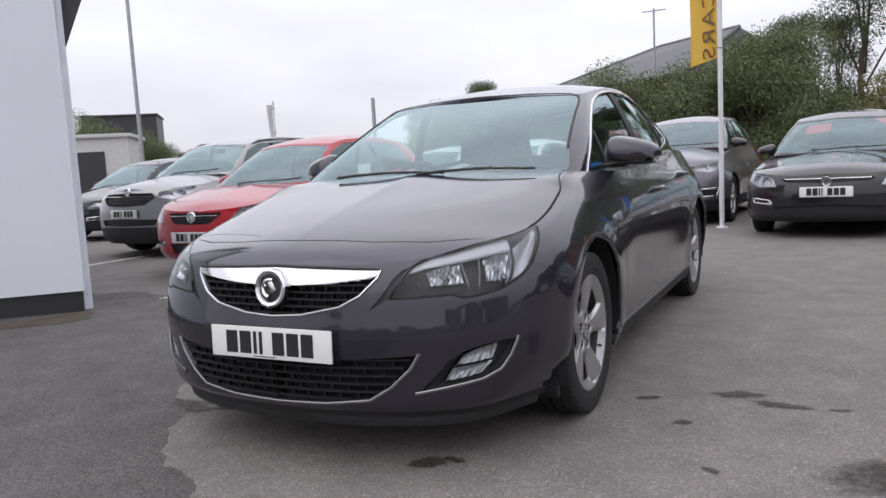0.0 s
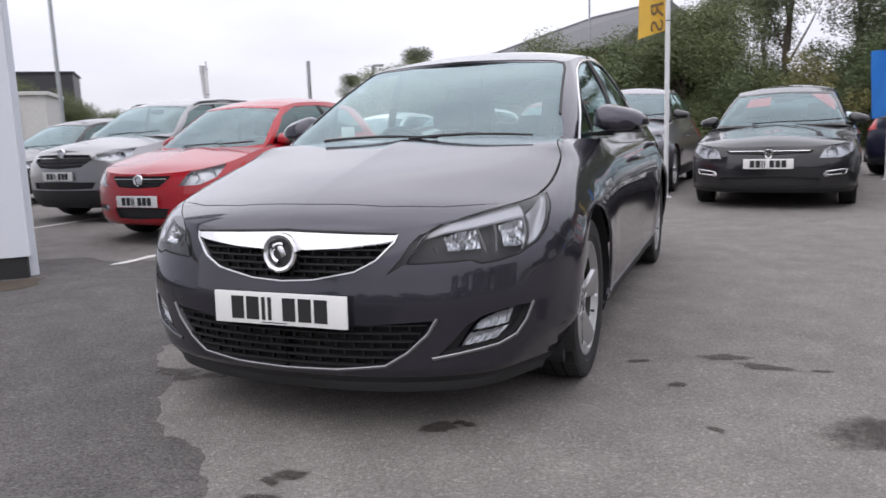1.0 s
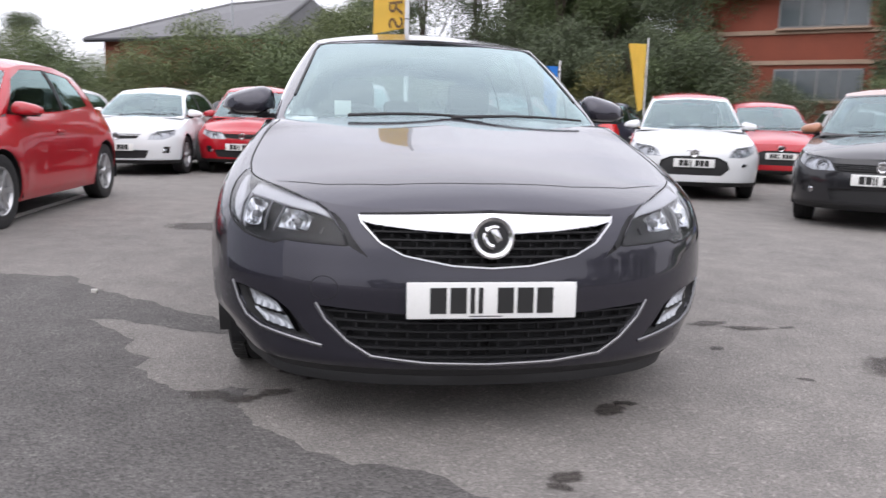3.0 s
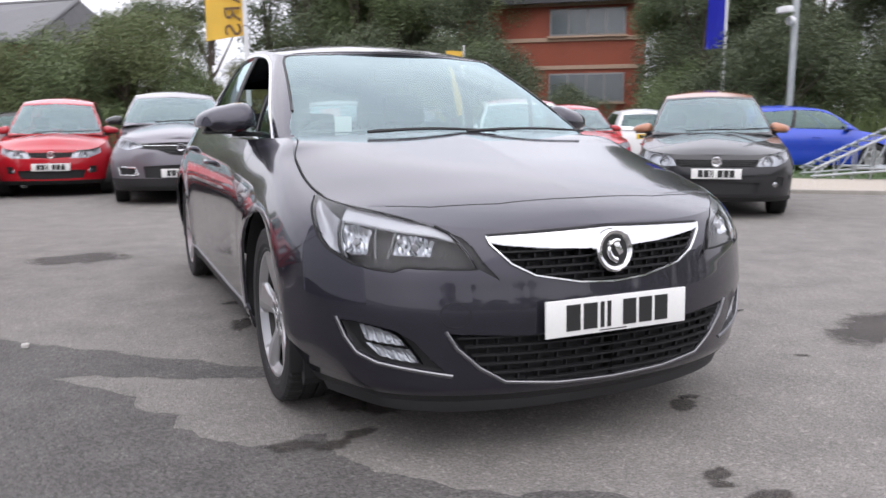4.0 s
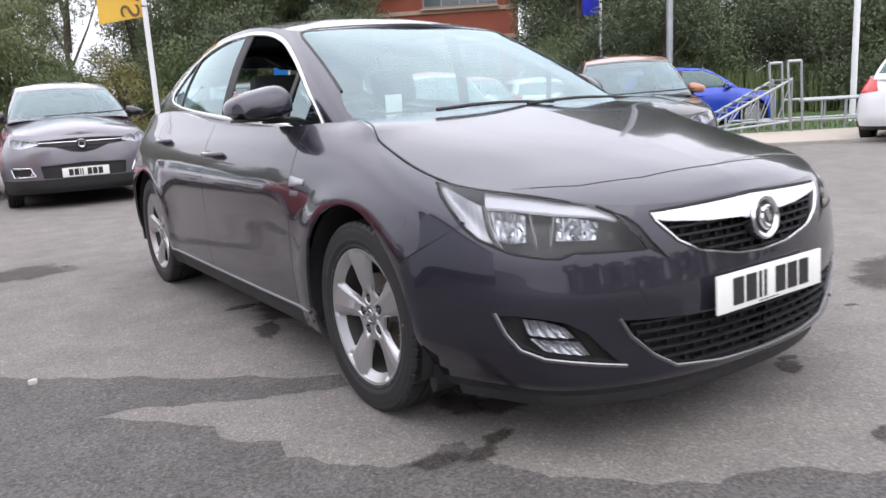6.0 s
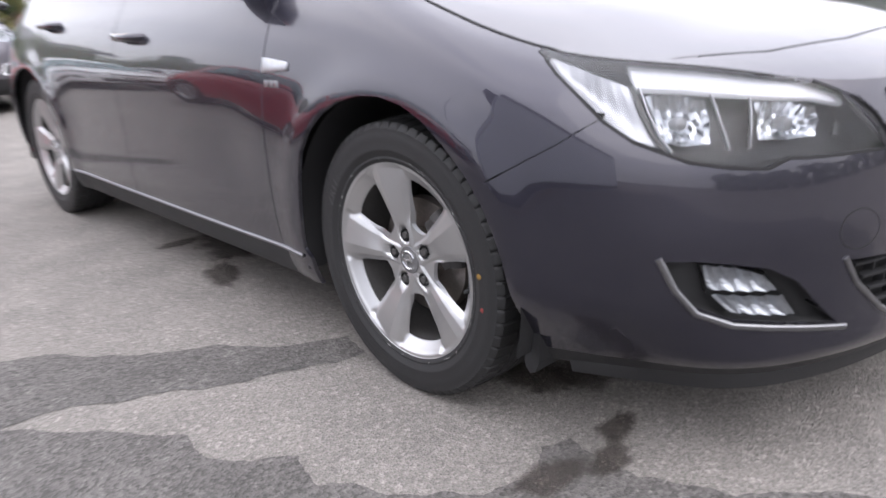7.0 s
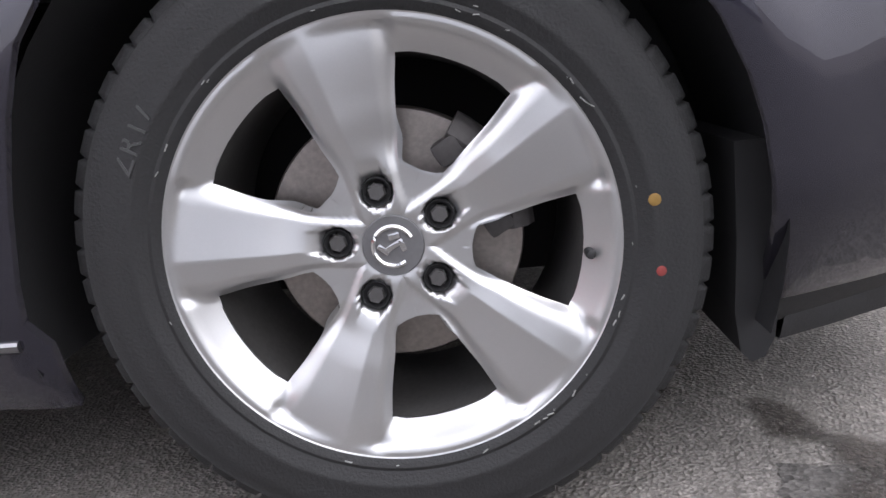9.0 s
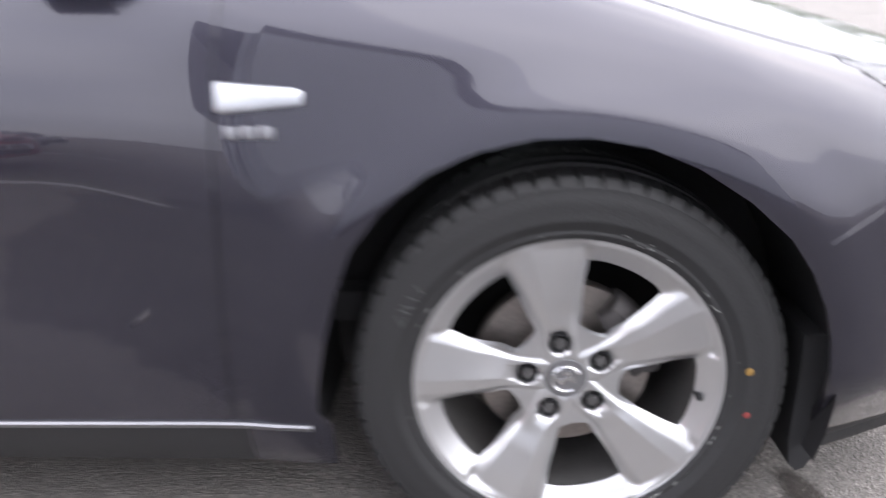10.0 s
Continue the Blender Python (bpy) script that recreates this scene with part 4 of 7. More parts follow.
def proportions(length=4.0, width=1.74, height=1.49, wheelbase=2.51, axle=0.31, front=0.82, bonnet=0.93, belt=0.98, **more):
    """The proportions of a small hatchback; more overrides single entries."""
    w, tail = width / 2, length - front
    k = bonnet / 0.985
    kb = belt / 1.0
    foot, head = 0.18, 0.86
    s = dict(
        width=[(0.17, w * 0.93), (0.25, w * 0.97), (0.45, w * 0.995), (0.57, w), (0.75, w * 0.985), (0.85, w * 0.955), (0.95, w * 0.90), (1.1, w * 0.84)],
        nose=[(0.17, -front + 0.09), (0.25, -front + 0.01), (0.45, -front), (0.6, -front + 0.02), (0.72, -front + 0.07), (0.8, -front + 0.15), (0.95, -front + 0.34)],
        tail=[(0.2, tail - 0.08), (0.4, tail), (0.7, tail - 0.02), (1.0, tail - 0.09), (1.1, tail - 0.12)],
        nose_depth=0.55, nose_power=2.4, tail_depth=0.5, taper=0.08, axle=axle, wheelbase=wheelbase, floor=0.19, flare=0.014, crease=0.012,
        shoulder=[(-front, 0.72 * k), (-front + 0.15, 0.75 * k), (-0.35, 0.80 * k), (0, 0.89 * k), (0.35, 0.95 * k * 0.5 + 0.95 * kb * 0.5), (0.9, 0.95 * kb), (1.6, 0.985 * kb), (wheelbase, 1.04 * kb), (tail, 0.98 * kb)],
        bonnet=[(-front + 0.05, 0.73 * k), (-front + 0.2, 0.81 * k), (-0.3, 0.89 * k), (0.05, 0.965 * k), (0.2, 0.99 * k)],
        bonnet_end=0.28, cowl=0.14, cowl_z=0.985 * k,
        cabin_foot=(foot, 0.16, w * 0.83, tail - 0.06, 0.35), cabin_head=(head, 0.13, w * 0.63, tail - 0.38, 0.25),
        rail=[(head, height - 0.15), (head + 0.4, height - 0.085), (head + 1.0, height - 0.07), (tail - 0.9, height - 0.10), (tail - 0.35, height - 0.17)],
        roof=[(head, height - 0.115), (head + 0.35, height - 0.04), (head + 0.9, height), (tail - 0.9, height - 0.02), (tail - 0.38, height - 0.09)],
        header_crown=0.035, cabin_head_z=height - 0.12,
        lamp=[(-0.22, 0.60 * k), (0.0, 0.60 * k), (0.22, 0.68 * k), (0.26, 0.80 * k), (0.02, 0.775 * k), (-0.16, 0.69 * k)],
        grille=[(-0.01, 0.60 * k), (0.3, 0.62 * k), (0.36, 0.69 * k), (-0.01, 0.69 * k)],
        low_grille=[(-0.01, 0.27), (0.42, 0.28), (0.47, 0.40), (-0.01, 0.42)],
        fog=[(-0.02, 0.36), (0.09, 0.36), (0.1, 0.46), (0.0, 0.46)],
        tail_lamp=[(w * 0.62, 0.78), (w * 1.02, 0.74), (w * 1.02, 1.06), (w * 0.70, 1.05)],
        seam=[(0.42, 0.30), (0.40, 0.9), (0.5, 0.96)], sill=0.25,
        screen=[(-0.01, 0.97 * k), (w * 0.60, 0.975 * k), (w * 0.80, 0.99 * k), (w * 0.795, 1.02 * k), (w * 0.63, height - 0.18), (w * 0.60, height - 0.158), (-0.01, height - 0.128)],
        side=[(foot + 0.26, 0.965 * kb), (1.6, 1.0 * kb), (tail - 0.62, 1.07 * kb), (tail - 0.85, height - 0.16), (1.6, height - 0.115), (head + 0.25, height - 0.135), (head - 0.05, height - 0.24)],
        rear=[(-0.01, 1.03 * kb), (w * 0.66, 1.06 * kb), (w * 0.56, height - 0.17), (-0.01, height - 0.15)],
        b_post=[(1.42, 0.9), (1.36, height)], badge_z=0.645 * k, plate_z=0.45, mirror=(w - 0.03, 0.60, 0.985 * kb), handles=(1.2,),
    )
    s.update(more)
    return s


MAIN = dict(
    width=[(0.17, 0.845), (0.22, 0.868), (0.30, 0.884), (0.45, 0.897), (0.57, 0.900), (0.70, 0.893), (0.80, 0.874), (0.88, 0.846), (0.95, 0.808), (1.06, 0.75)],
    nose=[(0.17, -0.845), (0.20, -0.885), (0.25, -0.918), (0.45, -0.920), (0.55, -0.906), (0.62, -0.892), (0.70, -0.862), (0.75, -0.825), (0.80, -0.765), (0.9, -0.6)],
    tail=[(0.2, 3.36), (0.4, 3.46), (0.7, 3.45), (1.0, 3.38), (1.1, 3.33)],
    nose_depth=0.62, nose_power=2.3, tail_depth=0.55, taper=0.03, roll=0.062, axle=0.325, wheelbase=2.685, tuck=0.055, floor=0.185, flare=0.012, crease=0.012,
    shoulder=[(-0.92, 0.708), (-0.86, 0.716), (-0.72, 0.754), (-0.52, 0.793), (-0.42, 0.835), (-0.34, 0.888), (-0.26, 0.928), (-0.18, 0.956), (-0.08, 0.968), (0.1, 0.967), (0.3, 0.961), (0.6, 0.957), (0.8, 0.957), (1.5, 0.985), (2.5, 1.05), (3.1, 1.03), (3.46, 0.97)],
    bonnet=[(-0.86, 0.712), (-0.8, 0.755), (-0.73, 0.785), (-0.5, 0.852), (-0.2, 0.918), (0.0, 0.962), (0.15, 0.992)],
    bonnet_end=0.27, cowl=0.13, cowl_z=0.99, crown=2.2, crown_rear=4.0,
    cabin_foot=(0.16, 0.2, 0.745, 3.36, 0.4), cabin_head=(0.93, 0.13, 0.575, 2.95, 0.3), screen_power=2.9,
    rail=[(0.93, 1.345), (1.15, 1.385), (1.6, 1.425), (2.2, 1.40), (2.9, 1.31)],
    roof=[(0.93, 1.385), (1.3, 1.455), (1.8, 1.492), (2.4, 1.475), (2.95, 1.40)],
    header_crown=0.03, cabin_head_z=1.37,
)


def main_car():
    """The dark grey hatchback that the camera goes round."""
    top = empty("hatchback_car", Matrix.Identity(4), "glossy dark aubergine-grey five-door hatchback with chrome grille, standing on tarmac", "car")
    S = Shape(MAIN)
    low, bon, shelf, cab, roof = skin(S, 34, 74, 22, 44)
    side = lambda q: q[0] > 0.5
    nose = lambda q: q[1] < -0.2
    arch = [(-0.386, 0.14), (-0.376, 0.314), (-0.369, 0.369), (-0.359, 0.42), (-0.343, 0.468), (-0.318, 0.520), (-0.28, 0.572), (-0.22, 0.624), (-0.15, 0.668), (-0.084, 0.695),
            (-0.01, 0.708), (0.062, 0.707), (0.14, 0.691), (0.208, 0.661), (0.265, 0.615), (0.309, 0.559), (0.334, 0.495), (0.356, 0.41), (0.372, 0.33), (0.376, 0.290), (0.357, 0.262), (0.352, 0.14)]
    for ya in (0, 2.685):
        _, low = carve(low, convex_bits([(ya + a, z) for a, z in arch]), (Y, Z), side)
    # front openings
    lamp_line = [(-0.290, 0.602), (-0.13, 0.608), (-0.098, 0.611), (-0.06, 0.597), (0.0, 0.603), (0.07, 0.616), (0.157, 0.650), (0.204, 0.684), (0.232, 0.714), (0.272, 0.756), (0.296, 0.790), (0.292, 0.86), (0.02, 0.86), (-0.005, 0.763), (-0.08, 0.744), (-0.155, 0.721), (-0.2, 0.702), (-0.23, 0.680), (-0.264, 0.642)]
    hl, low = carve(low, convex_bits(lamp_line), (DIAG, Z), nose)
    tail, low = carve(low, convex_bits([(-0.205, 0.702), (-0.232, 0.681), (-0.266, 0.643), (-0.291, 0.602), (-0.352, 0.566), (-0.302, 0.622), (-0.272, 0.662), (-0.238, 0.690)]), (DIAG, Z), nose)
    grille_line = [(-0.01, 0.545), (0.12, 0.552), (0.265, 0.580), (0.33, 0.615), (0.385, 0.672), (0.392, 0.690), (-0.01, 0.702)]
    gr, low = carve(low, convex_bits(grille_line), (X, Z), nose)
    low_line = [(-0.01, 0.246), (0.2, 0.252), (0.361, 0.268), (0.43, 0.31), (0.49, 0.37), (0.522, 0.416), (0.3, 0.402), (-0.01, 0.402)]
    lg, low = carve(low, convex_bits(low_line), (X, Z), nose)
    fog_line = [(-0.215, 0.296), (-0.12, 0.310), (-0.012, 0.328), (0.05, 0.354), (0.085, 0.397), (0.114, 0.446), (0.06, 0.446), (0.0, 0.438), (-0.068, 0.424), (-0.124, 0.393), (-0.17, 0.34)]
    fg, low = carve(low, convex_bits(fog_line), (DIAG, Z), nose)
    # shut lines
    gap = 0.005
    _, low = carve(low, band([(-0.33, 0.568), (-0.418, 0.618), (-0.465, 0.644), (-0.53, 0.69)], 0.0032), (Y, Z), lambda q: q[0] > 0.6 and q[1] < 0)
    doors = [(0.505, 0.26), (0.50, 0.45), (0.485, 0.75), (0.47, 0.96)]
    for line in (doors, [(1.56, 0.26), (1.56, 0.6), (1.54, 1.0)], [(2.27, 0.30), (2.36, 0.52), (2.46, 0.70), (2.52, 1.05)], [(0.40, 0.262), (2.34, 0.262)]):
        _, low = carve(low, band(line, gap), (Y, Z), side)
    wing, rest = carve(low, [np.array([(-0.33, 0.0), (0.485, 0.0), (0.485, 1.1), (-0.33, 1.1)])], (Y, Z), lambda q: q[0] > 0.7)
    d1, rest = carve(rest, [np.array([(0.485, 0.262), (1.55, 0.262), (1.55, 1.2), (0.485, 1.2)])], (Y, Z), side)
    d2, rest = carve(rest, [np.array([(1.55, 0.262), (2.33, 0.262), (2.5, 0.75), (2.52, 1.2), (1.55, 1.2)])], (Y, Z), side)
    front, rest = carve(rest, [np.array([(-2, 0), (0.45, 0), (0.45, 1.2), (-2, 1.2)])], (Y, Z))
    sill, rest = carve(rest, [np.array([(0.3, 0), (2.5, 0), (2.5, 0.262), (0.3, 0.262)])], (Y, Z), side)
    lipf, front = carve(front, [np.array([(-1, 0), (1, 0), (1, 0.222), (-1, 0.222)])], (X, Z), nose)
    # the bonnet's front edge
    line = [(-0.02, -0.735), (0.3, -0.712), (0.5, -0.655), (0.66, -0.56)]
    whole = bon
    _, bon = carve(bon, band(line, gap), (X, Y))
    tip, bon = carve(bon, convex_bits([(-0.02, -0.735), (-0.02, -1.2), (0.9, -1.2), (0.9, -0.55), (0.66, -0.56), (0.5, -0.655), (0.3, -0.712)]), (X, Y))
    shell("bonnet", both(bon), M_GREY, top, label="dark grey bonnet")
    outer, inner = carve(S.cowl, [np.array([(0.63, -1), (2, -1), (2, 3), (0.63, 3)])], (X, Y))
    shell("cowl", both(inner), M_TRIM, top, lip=0, label="black plastic cowl")
    shell("scuttle_corner", outer, M_GREY, top, lip=0)
    shell("scuttle_corner", flipped(outer), M_GREY, top, lip=0)
    shell("front_bumper", both(front + tip), M_GREY, top, label="dark grey front bumper")
    shell("front_lip", both(lipf), M_TRIM, top, label="black plastic lip")
    bm = bmesh.new()
    rows = []
    for c in np.linspace(0, 1, 60):
        x, y = S.plan(c, 0.2)[:2]
        if y > -0.41:
            break
        nx, ny = Vector((x, y + 0.35)).normalized()
        rows.append([(x - nx * i, y - ny * i, z) for i, z in ((0.012, 0.215), (0.006, 0.198), (0.02, 0.158), (0.05, 0.155), (0.06, 0.2))])
    rows = [[(-x, y, z) for x, y, z in r] for r in rows[:0:-1]] + rows
    vs = [[bm.verts.new(p) for p in r] for r in rows]
    for p, q in zip(vs, vs[1:]):
        for k in range(4):
            bm.faces.new((p[k], p[k + 1], q[k + 1], q[k]))
    part("chin_spoiler", bm, M_TRIM, top, "black plastic chin spoiler")
    shell("rear_body", both(rest + shelf), M_GREY, top)
    for sx in (1, -1):
        o = (lambda f: f) if sx > 0 else flipped
        w = shell("front_wing", o(wing), M_GREY, top)
        a = shell("front_door", o(d1), M_GREY, top)
        b = shell("rear_door", o(d2), M_GREY, top)
        shell("sill", o(sill), M_TRIM, top, label="black sill under the doors")
        for d, y, z in ((a, 1.40, 0.835), (b, 2.32, 0.885)):
            xx = S.plan(1.5, z)[0]
            bm = tube([(sx * (xx + e), y + f, z + 0.006 * f) for e, f in ((-0.01, -0.11), (0.02, -0.095), (0.034, -0.05), (0.036, 0.0), (0.034, 0.05), (0.02, 0.085), (-0.01, 0.1))], 0.014, 10)
            part("door_handle", bm, M_GREY, d)
        bm = bmesh.new()
        spots = {}
        for nm, ys, zs in (("a", 0.422, 0.760), ("b", 0.437, 0.716)):
            q = on_skin(wing, (Y, Z), [(ys, zs)])[0]
            spots[nm] = Matrix.Translation((sx * q[0], q[1], q[2])) @ Vector((sx * q[3], q[4], q[5])).to_track_quat("X", "Z").to_matrix().to_4x4() @ Matrix.Diagonal((1, sx, 1, 1))
        vs = box(bm, 0, 0, 0, 0.014, 0.115, 0.042, 0.008)
        for v in bm.verts:
            v.co.z *= 1 - max(0, -v.co.y) * 9
        rp = part("side_repeater", bm, M_CHIP, w, "clear side indicator", at=spots["a"])
        bm = bmesh.new()
        for k in range(3):
            box(bm, 0, -0.024 + 0.024 * k, 0, 0.006, 0.019, 0.018, 0.004)
        part("trim_letters", bm, M_SATIN, w, "small chrome trim badge", at=spots["b"])
    sill_got = on_skin(sill + d1 + d2 + wing, (Y, Z), dense([(0.385, 0.268), (1.3, 0.262), (2.33, 0.268)], 0.05), side)
    ribbon("sill_strip", sill_got, 0.012, 0.006, M_SATIN, top, label="thin bright strip along the sill")
    # cabin
    screen = round_line([(-0.30, 0.955), (0.3, 0.955), (0.70, 0.965), (0.69, 1.02), (0.655, 1.08), (0.565, 1.335), (0.54, 1.358), (0.3, 1.378), (-0.3, 1.385)], 2)
    glass_line = [(0.455, 0.935), (0.7, 0.955), (1.5, 0.995), (2.3, 1.055), (2.62, 1.095), (2.69, 1.13), (2.64, 1.20), (2.45, 1.292), (2.2, 1.356), (1.8, 1.396), (1.45, 1.394), (1.2, 1.366), (1.0, 1.31), (0.75, 1.185), (0.5, 1.01), (0.43, 0.95)]
    glass_line = round_line(glass_line, 2)
    ws, sg, rw, cab = windows(S, cab, screen, glass_line, [(-0.01, 1.05), (0.52, 1.07), (0.46, 1.29), (-0.01, 1.32)])
    chrome_got = on_skin(sg + cab, (Y, Z), dense(glass_line[:1] + glass_line[1:] + glass_line[:1], 0.03), lambda q: q[3] > 0.4)
    ribbon("window_trim", chrome_got, 0.02, 0.007, M_CHROME, top, label="chrome strip round the side windows")
    q1, sg = carve(sg, band([(0.83, 0.93), (0.72, 1.25)], 0.035), (Y, Z))
    bp, sg = carve(sg, band([(1.58, 0.9), (1.46, 1.45)], 0.10), (Y, Z))
    q3, sg = carve(sg, band([(2.42, 1.0), (2.28, 1.38)], 0.03), (Y, Z))
    opened, sg = carve(sg, [np.array([(0.84, 0.90), (1.53, 0.90), (1.42, 1.45), (0.66, 1.45)])], (Y, Z))
    shell("windscreen", both(ws), M_GLASS, top, lip=0.0, push=-0.003, label="green-tinted windscreen")
    shell("cabin_frame", both(cab), M_GREY, top)
    shell("roof", both(roof), M_GREY, top)
    shell("rear_window", both(rw), M_GLASS, top, lip=0.0, push=-0.004)
    for sx in (1, -1):
        o = (lambda f: f) if sx > 0 else flipped
        for pst in (q1, bp, q3):
            shell("door_post", o(pst), M_TRIM, top, lip=0.006, label="gloss black window post")
        a1, r1 = carve(sg, [np.array([(0, 0), (0.9, 0), (0.9, 2), (0, 2)])], (Y, Z))
        a2, a3 = carve(r1, [np.array([(0.9, 0.5), (2.6, 0.5), (2.26, 1.45), (0.9, 1.45)])], (Y, Z), lambda q: q[1] < 2.42 - (q[2] - 1.0) * 0.37)
        for pane in (a1, a2, a3):
            shell("side_glass", o(pane), M_GLASS, top, lip=0.0, push=-0.006, label="side window glass")
    for f in (opened,):
        shell("side_glass", f, M_GLASS, top, lip=0.0, push=-0.006, label="closed door window")
    # black seal round the windscreen
    seal = on_skin(ws + cab + low + roof, (X, Z), dense([(0.0, 1.386), (0.3, 1.379), (0.5, 1.366), (0.555, 1.35), (0.575, 1.32), (0.655, 1.08)], 0.03), lambda q: q[4] < -0.05)
    ribbon("screen_seal", seal, 0.012, 0.003, M_TRIM, top)
    # lamps and grilles
    dark = shader("lamp_inner_grey", (0.014, 0.014, 0.015), 0.4, 0.2, vary=0.15, scale=30)
    rim_got = on_skin(hl + front + wing + bon, (DIAG, Z), dense([(0.298, 0.792), (0.274, 0.756), (0.234, 0.713), (0.206, 0.682), (0.158, 0.648), (0.07, 0.613), (0.0, 0.600), (-0.06, 0.594), (-0.098, 0.608), (-0.13, 0.605), (-0.290, 0.600), (-0.266, 0.644), (-0.232, 0.682), (-0.2, 0.704), (-0.155, 0.723), (-0.08, 0.746), (-0.01, 0.762)], 0.02), nose)
    ribbon("headlamp_seal", rim_got, 0.006, 0.001, M_DARK, top)
    brow, _ = carve(hl, convex_bits([(-0.215, 0.684), (-0.16, 0.700), (-0.04, 0.716), (0.065, 0.731), (0.145, 0.738), (0.16, 0.86), (0.0, 0.86), (-0.015, 0.766), (-0.155, 0.726), (-0.21, 0.70)]), (DIAG, Z))
    frame_line = [(0.151, 0.742), (0.142, 0.70), (0.126, 0.66), (0.108, 0.634)]
    for sx in (1, -1):
        o = (lambda f: f) if sx > 0 else flipped
        shell("lamp_tail", o(tail), M_BEZEL, top, lip=-0.006, push=-0.005, label="black trim at the inner end of the headlamp")
        cov = shell("headlamp", o(hl), M_CLEAR, top, lip=0.0, push=-0.001, label="clear headlamp cover")
        shell("lamp_housing", o(inset(hl, 0.055)), dark, cov, lip=-0.052)
        shell("lamp_brow", o(inset(brow, 0.012)), M_BROW, cov, lip=0.012, label="silver brow inside the headlamp")
        # the outer indicator bowl, fluted
        dish("indicator_reflector", hl, [(0.122, 0.642), (0.16, 0.656), (0.20, 0.686), (0.226, 0.716), (0.262, 0.756), (0.284, 0.785)],
             [(0.157, 0.742), (0.180, 0.752), (0.204, 0.762), (0.226, 0.772), (0.252, 0.782), (0.276, 0.792)], lambda u, v: 0.016 + 0.022 * math.sin(math.pi * u) * math.sin(math.pi * v) + 0.0009 * math.sin(u * 44), M_BROW, cov, sx, 24, 9)
        # dipped and main beam bowls, each of flat mirror facets
        for lo, hi, d in (([(0.030, 0.644), (0.078, 0.641), (0.112, 0.652)], [(0.032, 0.712), (0.080, 0.726), (0.130, 0.727)], 0.036), ([(-0.158, 0.640), (-0.105, 0.640), (-0.052, 0.644)], [(-0.165, 0.684), (-0.110, 0.699), (-0.052, 0.705)], 0.032)):
            dish("reflector", hl, lo, hi, lambda u, v: 0.014 + d * max(0.0, 1 - (2 * u - 1) ** 2) ** 0.6 * max(0.0, 1 - (2 * v - 1) ** 2) ** 0.6 + 0.004 * math.sin(u * 31 + v * 9), M_REFL, cov, sx, 15, 7, False)
            a, z = (lo[1][0] + hi[1][0]) / 2, (lo[1][1] + hi[1][1]) / 2
            q = on_skin(hl, (DIAG, Z), [(a, z)])[0]
            p = q[:3] - q[3:] * 0.03
            turn = Vector((sx * q[3] * 0.5, q[4], q[5] * 0.2)).to_track_quat("X", "Z").to_matrix().to_4x4()
            part("bulb_cap", lathe([(0, 0.014), (0.010, 0.012), (0.012, 0.004), (0.009, -0.016)], 16), M_SATIN, cov, at=Matrix.Translation((sx * p[0], p[1], p[2])) @ turn)
        for line, w, mt in ((frame_line, 0.010, M_BEZEL), ([(a - 0.012, z - 0.002) for a, z in frame_line], 0.003, M_CHIP), ([(0.02, 0.722), (0.012, 0.68), (0.0, 0.632)], 0.004, M_SATIN), ([(-0.045, 0.712), (-0.042, 0.675), (-0.036, 0.632)], 0.004, M_SATIN), ([(-0.20, 0.655), (-0.195, 0.635)], 0.012, M_BEZEL)):
            got = [np.concatenate([g[:3] - g[3:] * 0.014, g[3:]]) * np.array((sx, 1, 1, sx, 1, 1)) for g in on_skin(hl, (DIAG, Z), dense(line, 0.012))]
            if len(got) > 1:
                ribbon("lamp_divider", got, w, 0.003, mt, cov, mirror=False)
        shell("fog_recess", o(fg), M_TRIM, top, lip=-0.034, push=-0.034)
        glass_faces, _ = carve(fg, convex_bits([(-0.145, 0.318), (-0.006, 0.335), (0.036, 0.382), (0.05, 0.438), (0.0, 0.432), (-0.068, 0.412), (-0.105, 0.375)]), (DIAG, Z))
        fcov = shell("fog_lamp", o(inset(glass_faces, 0.010)), M_CLEAR, top, lip=0.0, label="clear fog lamp set in a black recess")
        shell("fog_housing", o(inset(glass_faces, 0.030)), dark, fcov, lip=-0.021)
        for lo, hi, d in (([(-0.095, 0.374), (-0.03, 0.380), (0.032, 0.388)], [(-0.07, 0.406), (-0.01, 0.427), (0.045, 0.434)], 0.012), ([(-0.135, 0.322), (-0.07, 0.330), (-0.008, 0.341)], [(-0.108, 0.364), (-0.04, 0.370), (0.026, 0.378)], 0.012)):
            dish("fog_reflector", fg, lo, hi, lambda u, v: 0.014 + d * math.sin(math.pi * u) * math.sin(math.pi * v) + 0.004 * math.sin(u * 27 + 2 * v), M_CHIP, fcov, sx, 14, 6, False)
    fog_got = on_skin(fg + front, (DIAG, Z), dense([(-0.230, 0.286), (-0.12, 0.304), (-0.012, 0.321), (0.053, 0.348), (0.091, 0.394), (0.120, 0.453)], 0.02), nose)
    ribbon("fog_trim", fog_got, 0.012, 0.005, M_SATIN, top, label="satin chrome fog lamp strip")
    low_got = on_skin(lg + front, (X, Z), dense([(0.0, 0.242), (0.2, 0.247), (0.361, 0.263), (0.435, 0.308), (0.5, 0.37), (0.53, 0.422)], 0.02), nose)
    ribbon("lower_grille_trim", low_got, 0.011, 0.005, M_SATIN, top, label="satin chrome strip under the lower grille")
    gr_got = on_skin(gr + front, (X, Z), dense([(0.0, 0.542), (0.12, 0.549), (0.265, 0.577), (0.335, 0.613), (0.39, 0.67), (0.397, 0.692)], 0.02), nose)
